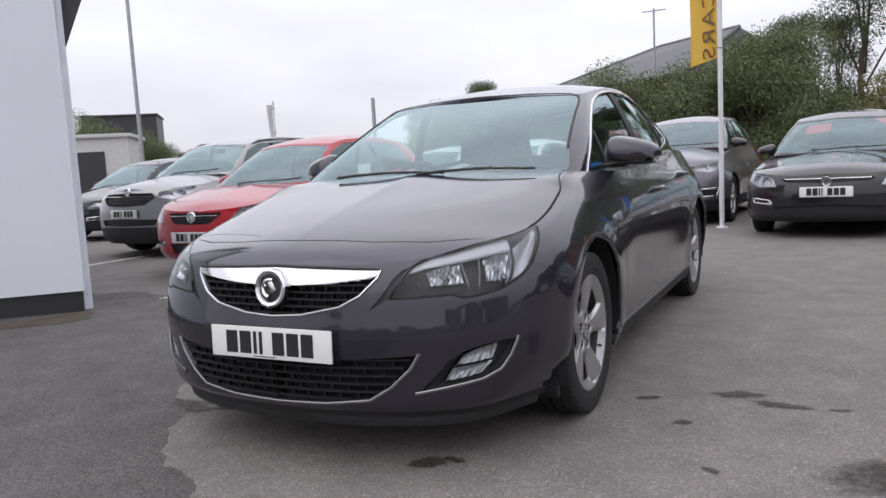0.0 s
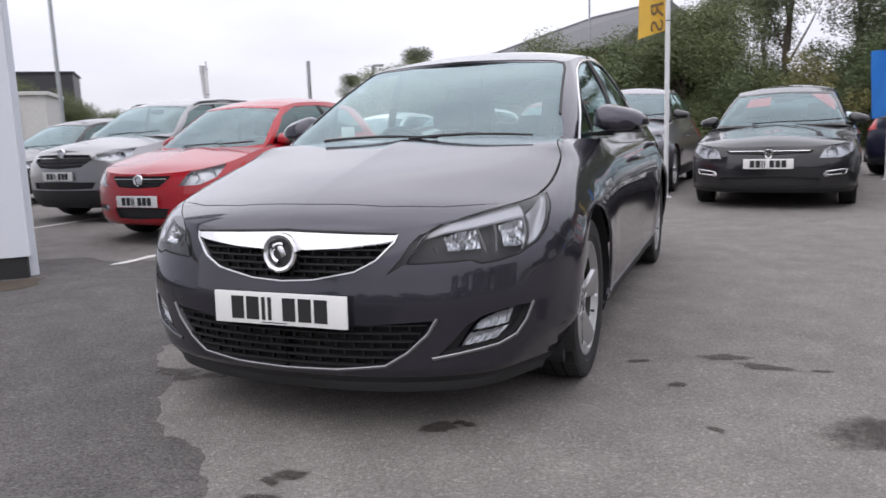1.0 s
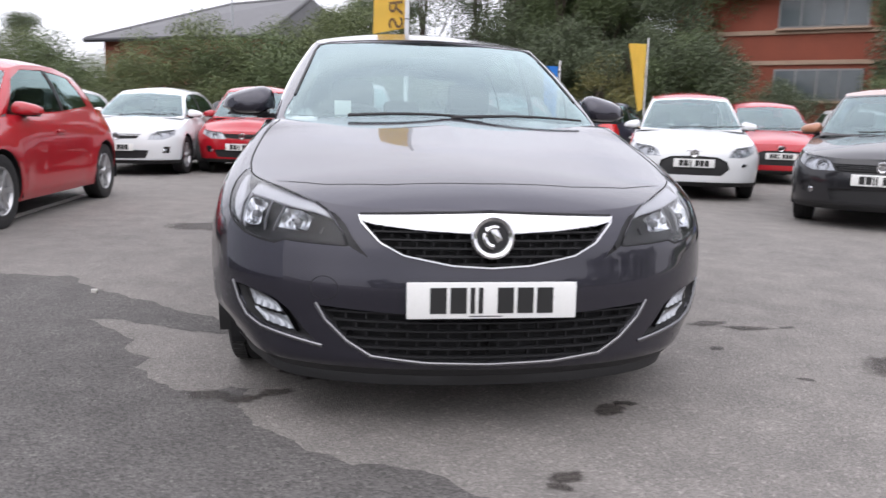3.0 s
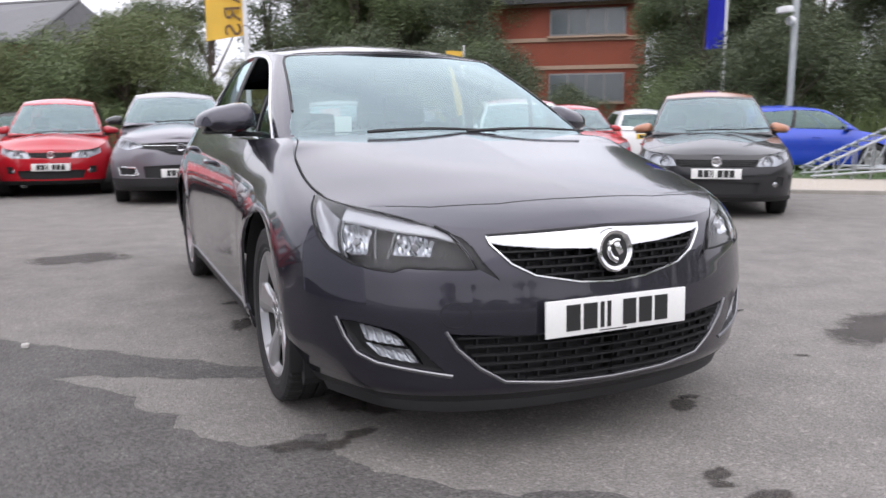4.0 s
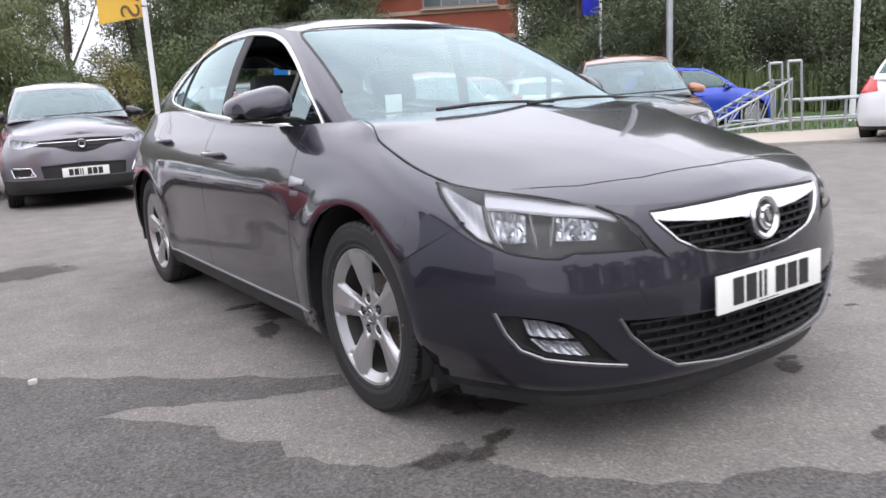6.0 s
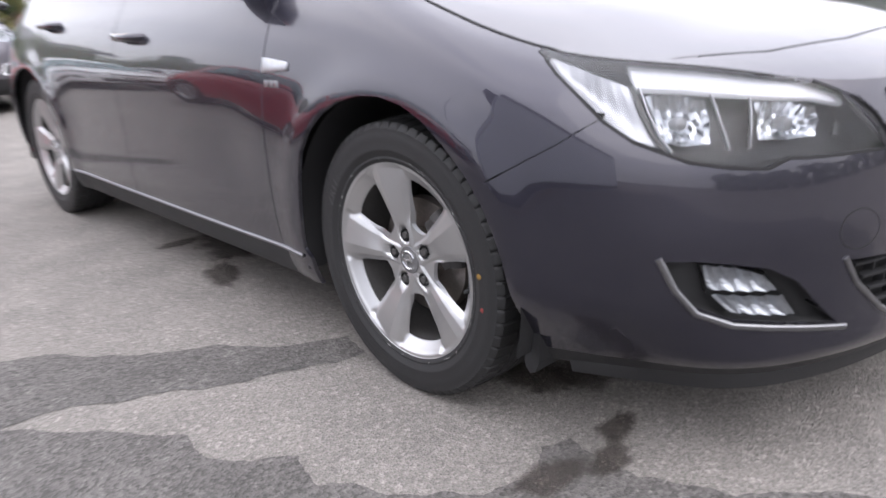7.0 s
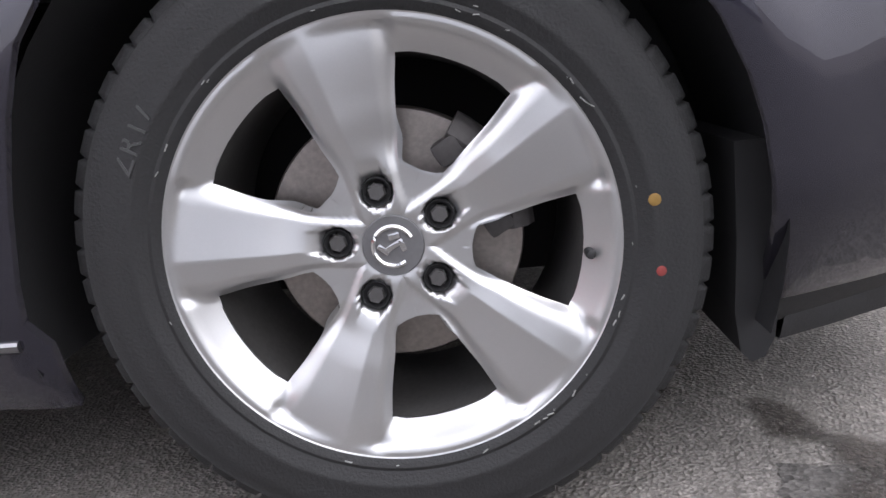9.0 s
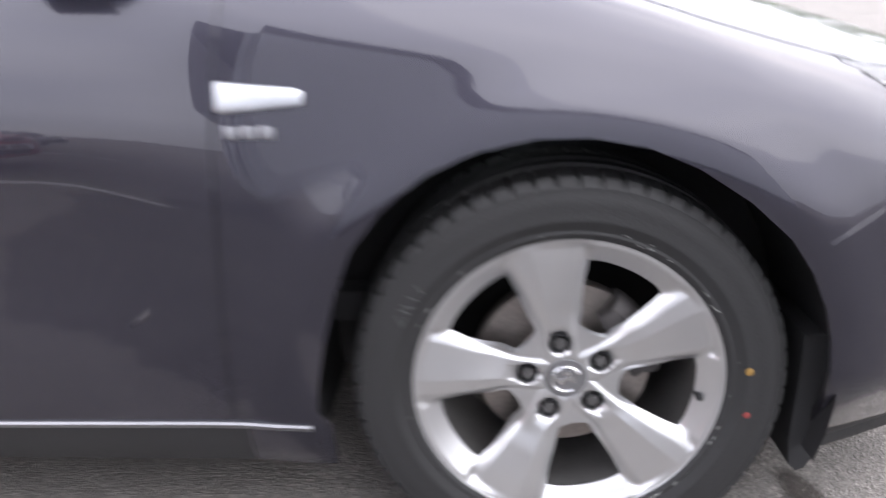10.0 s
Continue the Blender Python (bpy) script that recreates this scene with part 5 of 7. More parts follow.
    ribbon("grille_trim", gr_got, 0.009, 0.006, M_CHROME, top, label="chrome grille surround")
    bar, mesh_up = carve(gr, convex_bits([(-0.01, 0.642), (0.2, 0.652), (0.35, 0.668), (0.5, 0.70), (0.5, 0.75), (-0.01, 0.75)]), (X, Z))
    shell("grille_bar", both(bar), M_CHROME, top, lip=0.02, push=0.006, label="broad chrome bar across the grille")
    for nm, fs, zs, xs in (("grille", mesh_up, np.arange(0.552, 0.66, 0.024), np.arange(-0.375, 0.39, 0.05)), ("lower_grille", lg, np.arange(0.262, 0.40, 0.0275), np.arange(-0.5, 0.51, 0.0625))):
        back = shell(nm, both([np.concatenate([f[:, :3] - f[:, 3:] * 0.05, f[:, 3:]], 1) for f in fs]), M_DARK, top, lip=-0.045, label="black mesh grille")
        bm = bmesh.new()
        for r, z in enumerate(zs):
            got = on_skin(fs, (X, Z), [(x, z) for x in np.linspace(0.0, 0.52, 26)])
            got = [np.concatenate([g[:3] - g[3:] * 0.016, g[3:]]) for g in got]
            if len(got) > 1:
                ribbon("grille_slat", got, 0.009, 0.01, M_GRID, back)
            for x in xs + (0.025 if r % 2 else 0.0) * (1 if nm == "grille" else 1.25):
                g = on_skin(fs, (X, Z), [(abs(x), z + 0.012)])
                if g:
                    q = g[0]
                    box(bm, x, q[1] + 0.024, z + 0.012, 0.008, 0.018, 0.026, 0.002)
        tagged(part("grille_web", bm, M_GRID, back, smooth=False), kind="stuff")
    # near-black strips paint the shaded shut lines round the bonnet and over the grille
    gap_got = []
    for c in np.linspace(0.46, 1.3, 60):
        p = S.shoulder(c)
        if -0.38 < p[1] < 0.2:
            gap_got += on_skin(whole, (X, Y), [(p[0] - 0.007 - 0.02 * smooth01((p[1] - 0.02) / 0.15), p[1])])
        elif p[1] <= -0.38:
            gap_got.append(np.array((p[0] - 0.003, p[1], p[2] - 0.0005, 0.35, 0, 0.94)))
    edge_got = on_skin(whole, (X, Y), dense([(0.0, -0.735), (0.3, -0.712), (0.5, -0.655), (0.62, -0.585)], 0.02))
    ribbon("bonnet_shut_line", edge_got, 0.005, 0.0008, M_DARK, top)
    ribbon("bonnet_shut_line", gap_got, 0.006, 0.0012, M_DARK, top)
    top_got = on_skin(gr + front, (X, Z), dense([(0.0, 0.704), (0.2, 0.700), (0.396, 0.692)], 0.02), nose)
    ribbon("grille_shade_line", top_got, 0.014, 0.004, M_DARK, top)
    tow = on_skin(front, (X, Z), [(0.503 + 0.042 * math.cos(a), 0.47 + 0.036 * math.sin(a)) for a in np.linspace(0, 2 * math.pi, 25)], nose)
    ribbon("tow_eye_cover", [g * np.array((-1, 1, 1, -1, 1, 1)) for g in tow], 0.0025, 0.0005, M_DARK, top, mirror=False, label="round shut line of the tow eye cover")
    # badge
    by = S.plan(0, 0.64)[1]
    bd = part("badge", lathe([(0.0, 0.010), (0.046, 0.010), (0.050, 0.016), (0.060, 0.019), (0.066, 0.014), (0.068, 0.0), (0.066, -0.02)], 48), M_CHROME, top, "round chrome emblem", at=Matrix.Translation((0, by - 0.012, 0.636)) @ Matrix.Rotation(radians(-90), 4, "Z") @ Matrix.Rotation(radians(-8), 4, "Y"))
    part("badge_field", lathe([(0, 0.0115), (0.046, 0.0115), (0.047, 0.01)], 32), M_BEZEL, bd)
    bm = tube([(0.0135, 0.004 + 0.030 * math.cos(a), 0.030 * math.sin(a)) for a in np.linspace(1.2, 4.6, 14)], 0.009, 8, flat=0.8, r_end=0.014)
    box(bm, 0.0135, 0.012, 0.002, 0.01, 0.022, 0.046, 0.004, Matrix.Rotation(0.5, 4, "X"))
    box(bm, 0.0135, -0.016, 0.024, 0.01, 0.018, 0.014, 0.004)
    part("badge_relief", bm, M_CHROME, bd)
    number_plate(top, Matrix.Translation((0, -0.936, 0.45)) @ Matrix.Rotation(radians(-2), 4, "X"))
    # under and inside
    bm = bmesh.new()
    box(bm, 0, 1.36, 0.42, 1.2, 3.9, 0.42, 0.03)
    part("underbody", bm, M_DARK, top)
    for ya in (0, 2.685):
        arch_liner(top, ya, 0.325, 0.388, 0.87 if ya else 0.885)
        for sx in (1, -1):
            if not ya:
                bm = bmesh.new()
                ends = [[bm.verts.new((sx * x, y, z)) for y, z in ((-0.380, 0.40), (-0.395, 0.32), (-0.397, 0.24), (-0.392, 0.19), (-0.382, 0.168), (-0.368, 0.162), (-0.356, 0.175), (-0.350, 0.22), (-0.352, 0.3), (-0.35, 0.40))] for x in (0.62, 0.842)]
                for e in ends:
                    bm.faces.new(e)
                for i in range(len(ends[0])):
                    bm.faces.new((ends[0][i - 1], ends[0][i], ends[1][i], ends[1][i - 1]))
                bmesh.ops.recalc_face_normals(bm, faces=bm.faces)
                part("splash_flap", bm, M_DARK, top, "black plastic flap before the wheel", smooth=False)
            main_wheel(top, sx * 0.862, ya, 0.325, sx, 101 if sx < 0 else 79)
    interior(top, S)
    door_mirror(top, 0.89, 0.72, 1.018, M_GREY, 1.0)
    for x0, x1 in ((-0.42, 0.16), (0.02, 0.6)):
        got = [(x0 + (x1 - x0) * f, 0.15, 0.992 + 0.012 * math.sin(f * 3.1)) for f in np.linspace(0, 1, 12)]
        part("wiper", tube(got, 0.008, 6, r_end=0.005), M_TRIM, top, "black wiper blade")
    part("tax_disc", boxed(-0.44, 0.42, 1.02, 0.075, 0.003, 0.075, 0.001), M_PAPER, top)
    return top


main_car()


# ---------------- ground and far things ----------------
def asphalt(name, base, dark, stone=0.5, chip=185.0):
    """Tarmac: chippings of mixed greys in a dark binder, with broad worn and damp areas."""
    m = bpy.data.materials.new(name)
    m.use_nodes = True
    n, l = m.node_tree.nodes, m.node_tree.links
    b = n["Principled BSDF"]
    g = n.new("ShaderNodeNewGeometry")
    big, mid, fine = n.new("ShaderNodeTexNoise"), n.new("ShaderNodeTexNoise"), n.new("ShaderNodeTexNoise")
    for t, s, d in ((big, 0.45, 6), (mid, 4.0, 6), (fine, 110.0, 4)):
        t.inputs["Scale"].default_value, t.inputs["Detail"].default_value = s, d
        l.new(g.outputs["Position"], t.inputs["Vector"])
    chips = n.new("ShaderNodeTexVoronoi")
    chips.inputs["Scale"].default_value = chip
    l.new(g.outputs["Position"], chips.inputs["Vector"])
    sep = n.new("ShaderNodeSeparateColor")
    l.new(chips.outputs["Color"], sep.inputs["Color"])
    ramp = n.new("ShaderNodeValToRGB")
    e = ramp.color_ramp.elements
    e[0].position, e[0].color = 0.3, (*dark, 1)
    e[1].position, e[1].color = 0.75, (*base, 1)
    ma = n.new("ShaderNodeMath")
    ma.operation = "MULTIPLY_ADD"
    ma.inputs[1].default_value, ma.inputs[2].default_value = 0.75, 0.0
    l.new(mid.outputs["Fac"], ma.inputs[0])
    mb = n.new("ShaderNodeMath")
    mb.operation = "MULTIPLY_ADD"
    mb.inputs[1].default_value = 0.45
    l.new(big.outputs["Fac"], mb.inputs[0])
    l.new(ma.outputs[0], mb.inputs[2])
    l.new(mb.outputs[0], ramp.inputs["Fac"])
    mr = n.new("ShaderNodeMapRange")
    mr.inputs["To Min"].default_value, mr.inputs["To Max"].default_value = 1 - stone, 1 + stone
    l.new(sep.outputs["Red"], mr.inputs["Value"])
    spots = n.new("ShaderNodeTexVoronoi")
    spots.inputs["Scale"].default_value = 95.0
    l.new(g.outputs["Position"], spots.inputs["Vector"])
    sep2, gt, sa = n.new("ShaderNodeSeparateColor"), n.new("ShaderNodeMapRange"), n.new("ShaderNodeMath")
    l.new(spots.outputs["Color"], sep2.inputs["Color"])
    gt.inputs["From Min"].default_value, gt.inputs["From Max"].default_value = 0.84, 0.96
    gt.inputs["To Min"].default_value, gt.inputs["To Max"].default_value = 0.97, 1.3
    l.new(sep2.outputs["Green"], gt.inputs["Value"])
    sa.operation = "MULTIPLY"
    l.new(mr.outputs["Result"], sa.inputs[0])
    l.new(gt.outputs["Result"], sa.inputs[1])
    mf = n.new("ShaderNodeMath")
    mf.operation = "MULTIPLY_ADD"
    mf.inputs[1].default_value, mf.inputs[2].default_value = 0.6, 0.7
    l.new(fine.outputs["Fac"], mf.inputs[0])
    mm = n.new("ShaderNodeMath")
    mm.operation = "MULTIPLY"
    l.new(sa.outputs[0], mm.inputs[0])
    l.new(mf.outputs[0], mm.inputs[1])
    mx = n.new("ShaderNodeMix")
    mx.data_type, mx.blend_type = "RGBA", "MULTIPLY"
    mx.inputs["Factor"].default_value = 1.0
    l.new(ramp.outputs["Color"], mx.inputs["A"])
    l.new(mm.outputs[0], mx.inputs["B"])
    l.new(mx.outputs["Result"], b.inputs["Base Color"])
    b.inputs["Roughness"].default_value = 0.85
    b.inputs["Specular IOR Level"].default_value = 0.35
    bp = n.new("ShaderNodeBump")
    bp.inputs["Strength"].default_value, bp.inputs["Distance"].default_value = 0.65, 0.005
    l.new(chips.outputs["Distance"], bp.inputs["Height"])
    l.new(bp.outputs["Normal"], b.inputs["Normal"])
    return m


M_WORN = asphalt("worn_tarmac", (0.195, 0.181, 0.167), (0.122, 0.114, 0.107), 0.28)
M_TAR = asphalt("dark_tarmac", (0.102, 0.096, 0.091), (0.056, 0.053, 0.050), 0.42, chip=140.0)
M_DAMP = asphalt("damp_tarmac", (0.06, 0.051, 0.045), (0.04, 0.035, 0.031), 0.4)
# the stains fade out in a ragged edge: clear where their attribute is low against a noise
for m in (M_DAMP,):
    n, l = m.node_tree.nodes, m.node_tree.links
    at_, tn, tn2, mth, rmp = n.new("ShaderNodeAttribute"), n.new("ShaderNodeTexNoise"), n.new("ShaderNodeNewGeometry"), n.new("ShaderNodeMath"), n.new("ShaderNodeMapRange")
    at_.attribute_name = "wet"
    tn.inputs["Scale"].default_value, tn.inputs["Detail"].default_value, tn.inputs["Roughness"].default_value = 10.0, 10.0, 0.75
    l.new(tn2.outputs["Position"], tn.inputs["Vector"])
    mth.operation = "MULTIPLY_ADD"
    mth.inputs[1].default_value = -2.0
    l.new(tn.outputs["Fac"], mth.inputs[0])
    l.new(at_.outputs["Fac"], mth.inputs[2])
    rmp.inputs["From Min"].default_value, rmp.inputs["From Max"].default_value = -0.55, 0.0
    rmp.inputs["To Max"].default_value = 0.72
    l.new(mth.outputs[0], rmp.inputs["Value"])
    l.new(rmp.outputs["Result"], n["Principled BSDF"].inputs["Alpha"])
    n["Principled BSDF"].inputs["Roughness"].default_value = 0.6
M_LINE = shader("worn_white_line", (0.62, 0.61, 0.58), 0.8, vary=0.35, scale=14, fine=120)
M_GRASS = shader("grass_blades", (0.07, 0.12, 0.03), 0.7, vary=0.3, island=True)
M_TURF = shader("turf", (0.05, 0.085, 0.025), 0.9, vary=0.4, scale=2)
M_GRAVEL = shader("pale_gravel", (0.36, 0.32, 0.27), 0.9, vary=0.35, scale=40, bump=0.6)
M_KERB = shader("concrete_kerb", (0.3, 0.28, 0.25), 0.85, vary=0.25, bump=0.3)


def rough_edge(pts, depth=4, amp=0.09, seed=1):
    """A closed outline broken up into an uneven edge."""
    rnd = random.Random(seed)
    p = [np.array(q, float) for q in pts]
    for k in range(depth):
        q = []
        for a, b in zip(p, p[1:] + p[:1]):
            d = b - a
            off = np.array((-d[1], d[0])) * rnd.uniform(-1, 1) * amp * 2.2
            q += [a, (a + b) / 2 + off]
        p = q
    return p


def flat_patch(name, pts, mat, z, label, category, kind="structure"):
    bm = bmesh.new()
    top = [bm.verts.new((p[0], p[1], z)) for p in pts]
    f = bm.faces.new(top)
    bmesh.ops.triangulate(bm, faces=[f])
    ob = part(name, bm, mat, smooth=False)
    if ob.data.polygons and ob.data.polygons[0].normal.z < 0:
        ob.data.flip_normals()
    return tagged(ob, label, category, kind=kind)


bm = bmesh.new()
bmesh.ops.create_grid(bm, x_segments=8, y_segments=8, size=900.0)
tagged(part("ground", bm, M_WORN, smooth=False), "worn grey tarmac of a car sales yard", "ground", kind="structure")

edge = [(-3.1, 1.97), (-2.05, 1.62), (-1.75, 1.2), (-1.38, 0.87), (-1.1, 0.63), (-0.79, 0.37), (-0.82, 0.25), (-1.0, 0.30), (-1.25, 0.43), (-1.48, 0.57), (-1.66, 0.585), (-1.47, 0.40), (-1.34, 0.22), (-1.35, 0.10), (-1.21, -0.04), (-1.24, -0.16), (-1.15, -0.30),
        (-1.04, -0.42), (-0.92, -0.46), (-0.845, -0.395), (-0.78, -0.42), (-0.80, -0.60), (-0.73, -0.76), (-0.57, -0.94), (-0.42, -1.07), (-0.17, -1.16), (-0.02, -1.34), (0.08, -1.55), (0.4, -2.3), (1.0, -4.5), (1.2, -9), (-9, -9), (-9, 1.2), (-5, 1.7)]
flat_patch("tarmac_patch", rough_edge(edge, 5, 0.05, 4), M_TAR, 0.0015, "darker newer tarmac with a ragged edge", "tarmac")
STAINS = [(0.48, -0.72, 0.085, 0.06), (0.56, -0.665, 0.05, 0.03), (1.225, -0.045, 0.06, 0.03), (1.03, 0.21, 0.06, 0.035), (1.38, 0.36, 0.13, 0.06), (1.54, 0.27, 0.15, 0.05), (2.2, -0.30, 0.55, 0.30), (1.76, 0.27, 0.05, 0.02), (1.38, -0.47, 0.05, 0.025), (0.17, -1.2, 0.07, 0.05), (0.2, -1.36, 0.12, 0.05), (0.14, -1.25, 0.06, 0.025),
          (-0.78, 1.15, 0.08, 0.16), (-0.73, 1.66, 0.1, 0.06), (-0.55, 1.45, 0.2, 0.3), (-1.6, 3.75, 0.42, 0.30), (-0.92, -0.48, 0.10, 0.05), (-0.79, -0.53, 0.09, 0.045), (-0.68, -0.47, 0.08, 0.05), (-0.62, -0.18, 0.11, 0.14), (-0.52, -0.28, 0.14, 0.1)]
for k, (x, y, a, b) in enumerate(STAINS):
    rnd = random.Random(k + 20)
    t0 = rnd.uniform(-0.5, 0.5)
    pts = []
    for i in range(9):
        t = 2 * math.pi * i / 9
        r = rnd.uniform(0.7, 1.15)
        u, v = a * r * math.cos(t), b * r * math.sin(t)
        pts.append((x + u * math.cos(t0) - v * math.sin(t0), y + u * math.sin(t0) + v * math.cos(t0)))
    bm = bmesh.new()
    wet = bm.verts.layers.float.new("wet")
    rings = []
    outline = rough_edge(pts, 2, 0.06, k)
    for f in (1.3, 0.9, 0.5):
        ring = [bm.verts.new((x + (p[0] - x) * f, y + (p[1] - y) * f, 0.0026 + 0.00006 * k)) for p in outline]
        for v in ring:
            v[wet] = 1.15 * (1.3 - f) / 0.8
        rings.append(ring)
    for p, q in zip(rings, rings[1:]):
        for i in range(len(p)):
            bm.faces.new((p[i], p[(i + 1) % len(p)], q[(i + 1) % len(p)], q[i]))
    bm.faces.new(rings[-1])
    tagged(part("stain", bm, M_DAMP, smooth=False), "dark damp stain with a ragged edge on the tarmac", "stain", kind="structure")
for x0, y0, x1, y1 in ((-3.42, 1.7, -3.42, 6.4), (-6.65, 3.3, -6.5, 8.2), (-10.3, 5.6, -10.2, 10.2)):
    d = Vector((x1 - x0, y1 - y0)).normalized() * 0.05
    q = dense([(x0 - d.y, y0 + d.x), (x1 - d.y, y1 + d.x), (x1 + d.y, y1 - d.x), (x0 + d.y, y0 - d.x)], 0.12)
    flat_patch("bay_line", rough_edge(q[:-1], 1, 0.05, 9), M_LINE, 0.005, "worn white parking bay line", "road marking")


def at(x, y, deg):
    """A pose of a parked car by the middle of its front plate."""
    return Matrix.Translation((x, y, 0)) @ Matrix.Rotation(radians(deg), 4, "Z")


def nose_at(x, y, deg, front):
    return at(x, y, deg) @ Matrix.Translation((0, front, 0))


CORSA = proportions(4.0, 1.737, 1.488, 2.511, 0.31, 0.82, 0.93, 0.97, handles=(1.25,), bright=True, trim=False, sill=0.21, plate_z=0.43, badge_z=0.63, grille=[(-0.01, 0.555), (0.26, 0.57), (0.36, 0.65), (0.37, 0.675), (-0.01, 0.675)], low_grille=[(-0.01, 0.25), (0.30, 0.26), (0.36, 0.36), (-0.01, 0.37)],
                    shoulder=[(-0.82, 0.695), (-0.67, 0.735), (-0.42, 0.80), (-0.2, 0.865), (0, 0.905), (0.35, 0.94), (0.9, 0.945), (1.6, 0.965), (2.5, 1.01), (3.18, 0.96)], lamp=[(-0.21, 0.575), (-0.02, 0.582), (0.15, 0.645), (0.26, 0.76), (0.275, 0.87), (0.2, 0.87), (0.05, 0.79), (-0.11, 0.69)],
                    fog=[(-0.21, 0.325), (0.05, 0.345), (0.065, 0.40), (-0.2, 0.385)], b_post=[(1.72, 0.9), (1.60, 1.49)])
parked_car("parked_car", "bright red three-door hatchback parked on a bay line", CORSA, nose_at(-4.07, 2.74, -2, 0.82), M_RED, "parked cars")
SUV = proportions(4.44, 1.855, 1.64, 2.64, 0.345, 0.92, 1.10, 1.10, bright=True, rails=True, plate_z=0.60, sill=0.42, nose=[(0.17, -0.80), (0.3, -0.90), (0.5, -0.92), (0.7, -0.915), (0.85, -0.87), (0.92, -0.80), (1.05, -0.55)],
                  shoulder=[(-0.92, 0.90), (-0.75, 0.92), (-0.35, 0.95), (0, 1.02), (0.35, 1.07), (0.9, 1.08), (1.6, 1.12), (2.64, 1.18), (3.52, 1.10)],
                  lamp=[(-0.20, 0.80), (0.0, 0.775), (0.22, 0.83), (0.31, 0.94), (0.05, 0.915), (-0.18, 0.87)], low_grille=[(-0.01, 0.43), (0.50, 0.44), (0.55, 0.52), (-0.01, 0.53)],
                  grille=[(-0.01, 0.69), (0.36, 0.71), (0.50, 0.80), (0.44, 0.865), (-0.01, 0.875)], badge_z=0.885, fog=[(-0.06, 0.46), (0.08, 0.47), (0.1, 0.60), (-0.02, 0.58)])
SUV["bonnet"] = [(-0.87, 0.91), (-0.7, 0.98), (-0.3, 1.05), (0.05, 1.09), (0.2, 1.105)]
parked_car("parked_car", "silver family SUV with black lower trim and roof rails", SUV, nose_at(-6.65, 4.13, -2, 0.92), M_SILVER, "parked cars")
MEG = proportions(4.3, 1.81, 1.47, 2.64, 0.32, 0.90, 0.95, 0.98, bright=True, plate_z=0.52, fog_ring=True, grille=[(-0.01, 0.615), (0.42, 0.63), (0.46, 0.665), (-0.01, 0.675)], fog=[(-0.17, 0.385), (0.06, 0.40), (0.07, 0.45), (-0.16, 0.425)], low_grille=[(-0.01, 0.26), (0.5, 0.28), (0.53, 0.36), (-0.01, 0.38)])
parked_car("parked_car", "black hatchback with red price stickers in its windscreen", MEG, nose_at(1.71, 6.18, -7, 0.9), M_BLACK, "parked cars", sticker=[(1, [(0.30, 1.335), (0.40, 1.34), (0.62, 1.10), (0.60, 1.22), (0.53, 1.31)]), (-1, [(0.14, 1.19), (0.42, 1.17), (0.40, 1.28), (0.13, 1.30)])])
CAP = proportions(4.12, 1.778, 1.61, 2.606, 0.335, 0.85, 1.10, 1.12, bright=True, sill=0.36, plate_z=0.43, mirror_mat=M_BLACK, fog_ring=True, nose=[(0.17, -0.76), (0.25, -0.84), (0.45, -0.85), (0.7, -0.83), (0.82, -0.79), (0.9, -0.72), (1.0, -0.5)],
                  shoulder=[(-0.85, 0.87), (-0.7, 0.89), (-0.35, 0.93), (0, 1.0), (0.35, 1.05), (0.9, 1.07), (1.6, 1.10), (2.6, 1.16), (3.27, 1.1)],
                  lamp=[(-0.20, 0.77), (0.0, 0.73), (0.20, 0.775), (0.28, 0.89), (0.06, 0.865), (-0.16, 0.82)], fog=[(-0.16, 0.40), (0.09, 0.40), (0.12, 0.51), (-0.12, 0.50)],
                  grille=[(-0.01, 0.655), (0.12, 0.67), (0.30, 0.735), (0.52, 0.755), (0.50, 0.815), (0.2, 0.83), (-0.01, 0.835)], low_grille=[(-0.01, 0.36), (0.46, 0.37), (0.48, 0.52), (-0.01, 0.54)], badge_z=0.76)
CAP["bonnet"] = [(-0.8, 0.88), (-0.65, 0.96), (-0.3, 1.04), (0.05, 1.09), (0.2, 1.105)]
parked_car("parked_car", "lilac-grey crossover with chrome fog lamp surrounds", CAP, nose_at(-0.40, 7.85, -4, 0.85), M_MIDGREY, "parked cars")
C3 = proportions(3.94, 1.728, 1.52, 2.466, 0.305, 0.80, 0.95, 0.98, plate_z=0.5, grille=[(-0.01, 0.655), (0.1, 0.655), (0.1, 0.665), (-0.01, 0.665)], low_grille=[(-0.01, 0.34), (0.36, 0.34), (0.46, 0.43), (0.42, 0.53), (0.3, 0.585), (-0.01, 0.60)], fog=[(-0.04, 0.46), (0.04, 0.465), (0.045, 0.495), (-0.03, 0.495)])
parked_car("parked_car", "white hatchback with a red roof", C3, nose_at(4.22, 6.4, -22, 0.8), M_WHITE, "parked cars", roof_mat=M_RED)
FIE = proportions(3.95, 1.722, 1.48, 2.489, 0.305, 0.8, 0.95, 1.0)
parked_car("parked_car", "dark navy hatchback seen from behind with red tail lamps", FIE, at(3.85, 11.0, 141) @ Matrix.Translation((0, -3.15, 0)), M_NAVY, "parked cars")
SWI = proportions(3.85, 1.695, 1.51, 2.43, 0.30, 0.79, 0.95, 0.98, mirror_mat=M_COPPER, plate_z=0.5, grille=[(-0.01, 0.57), (0.4, 0.57), (0.44, 0.65), (-0.01, 0.65)])
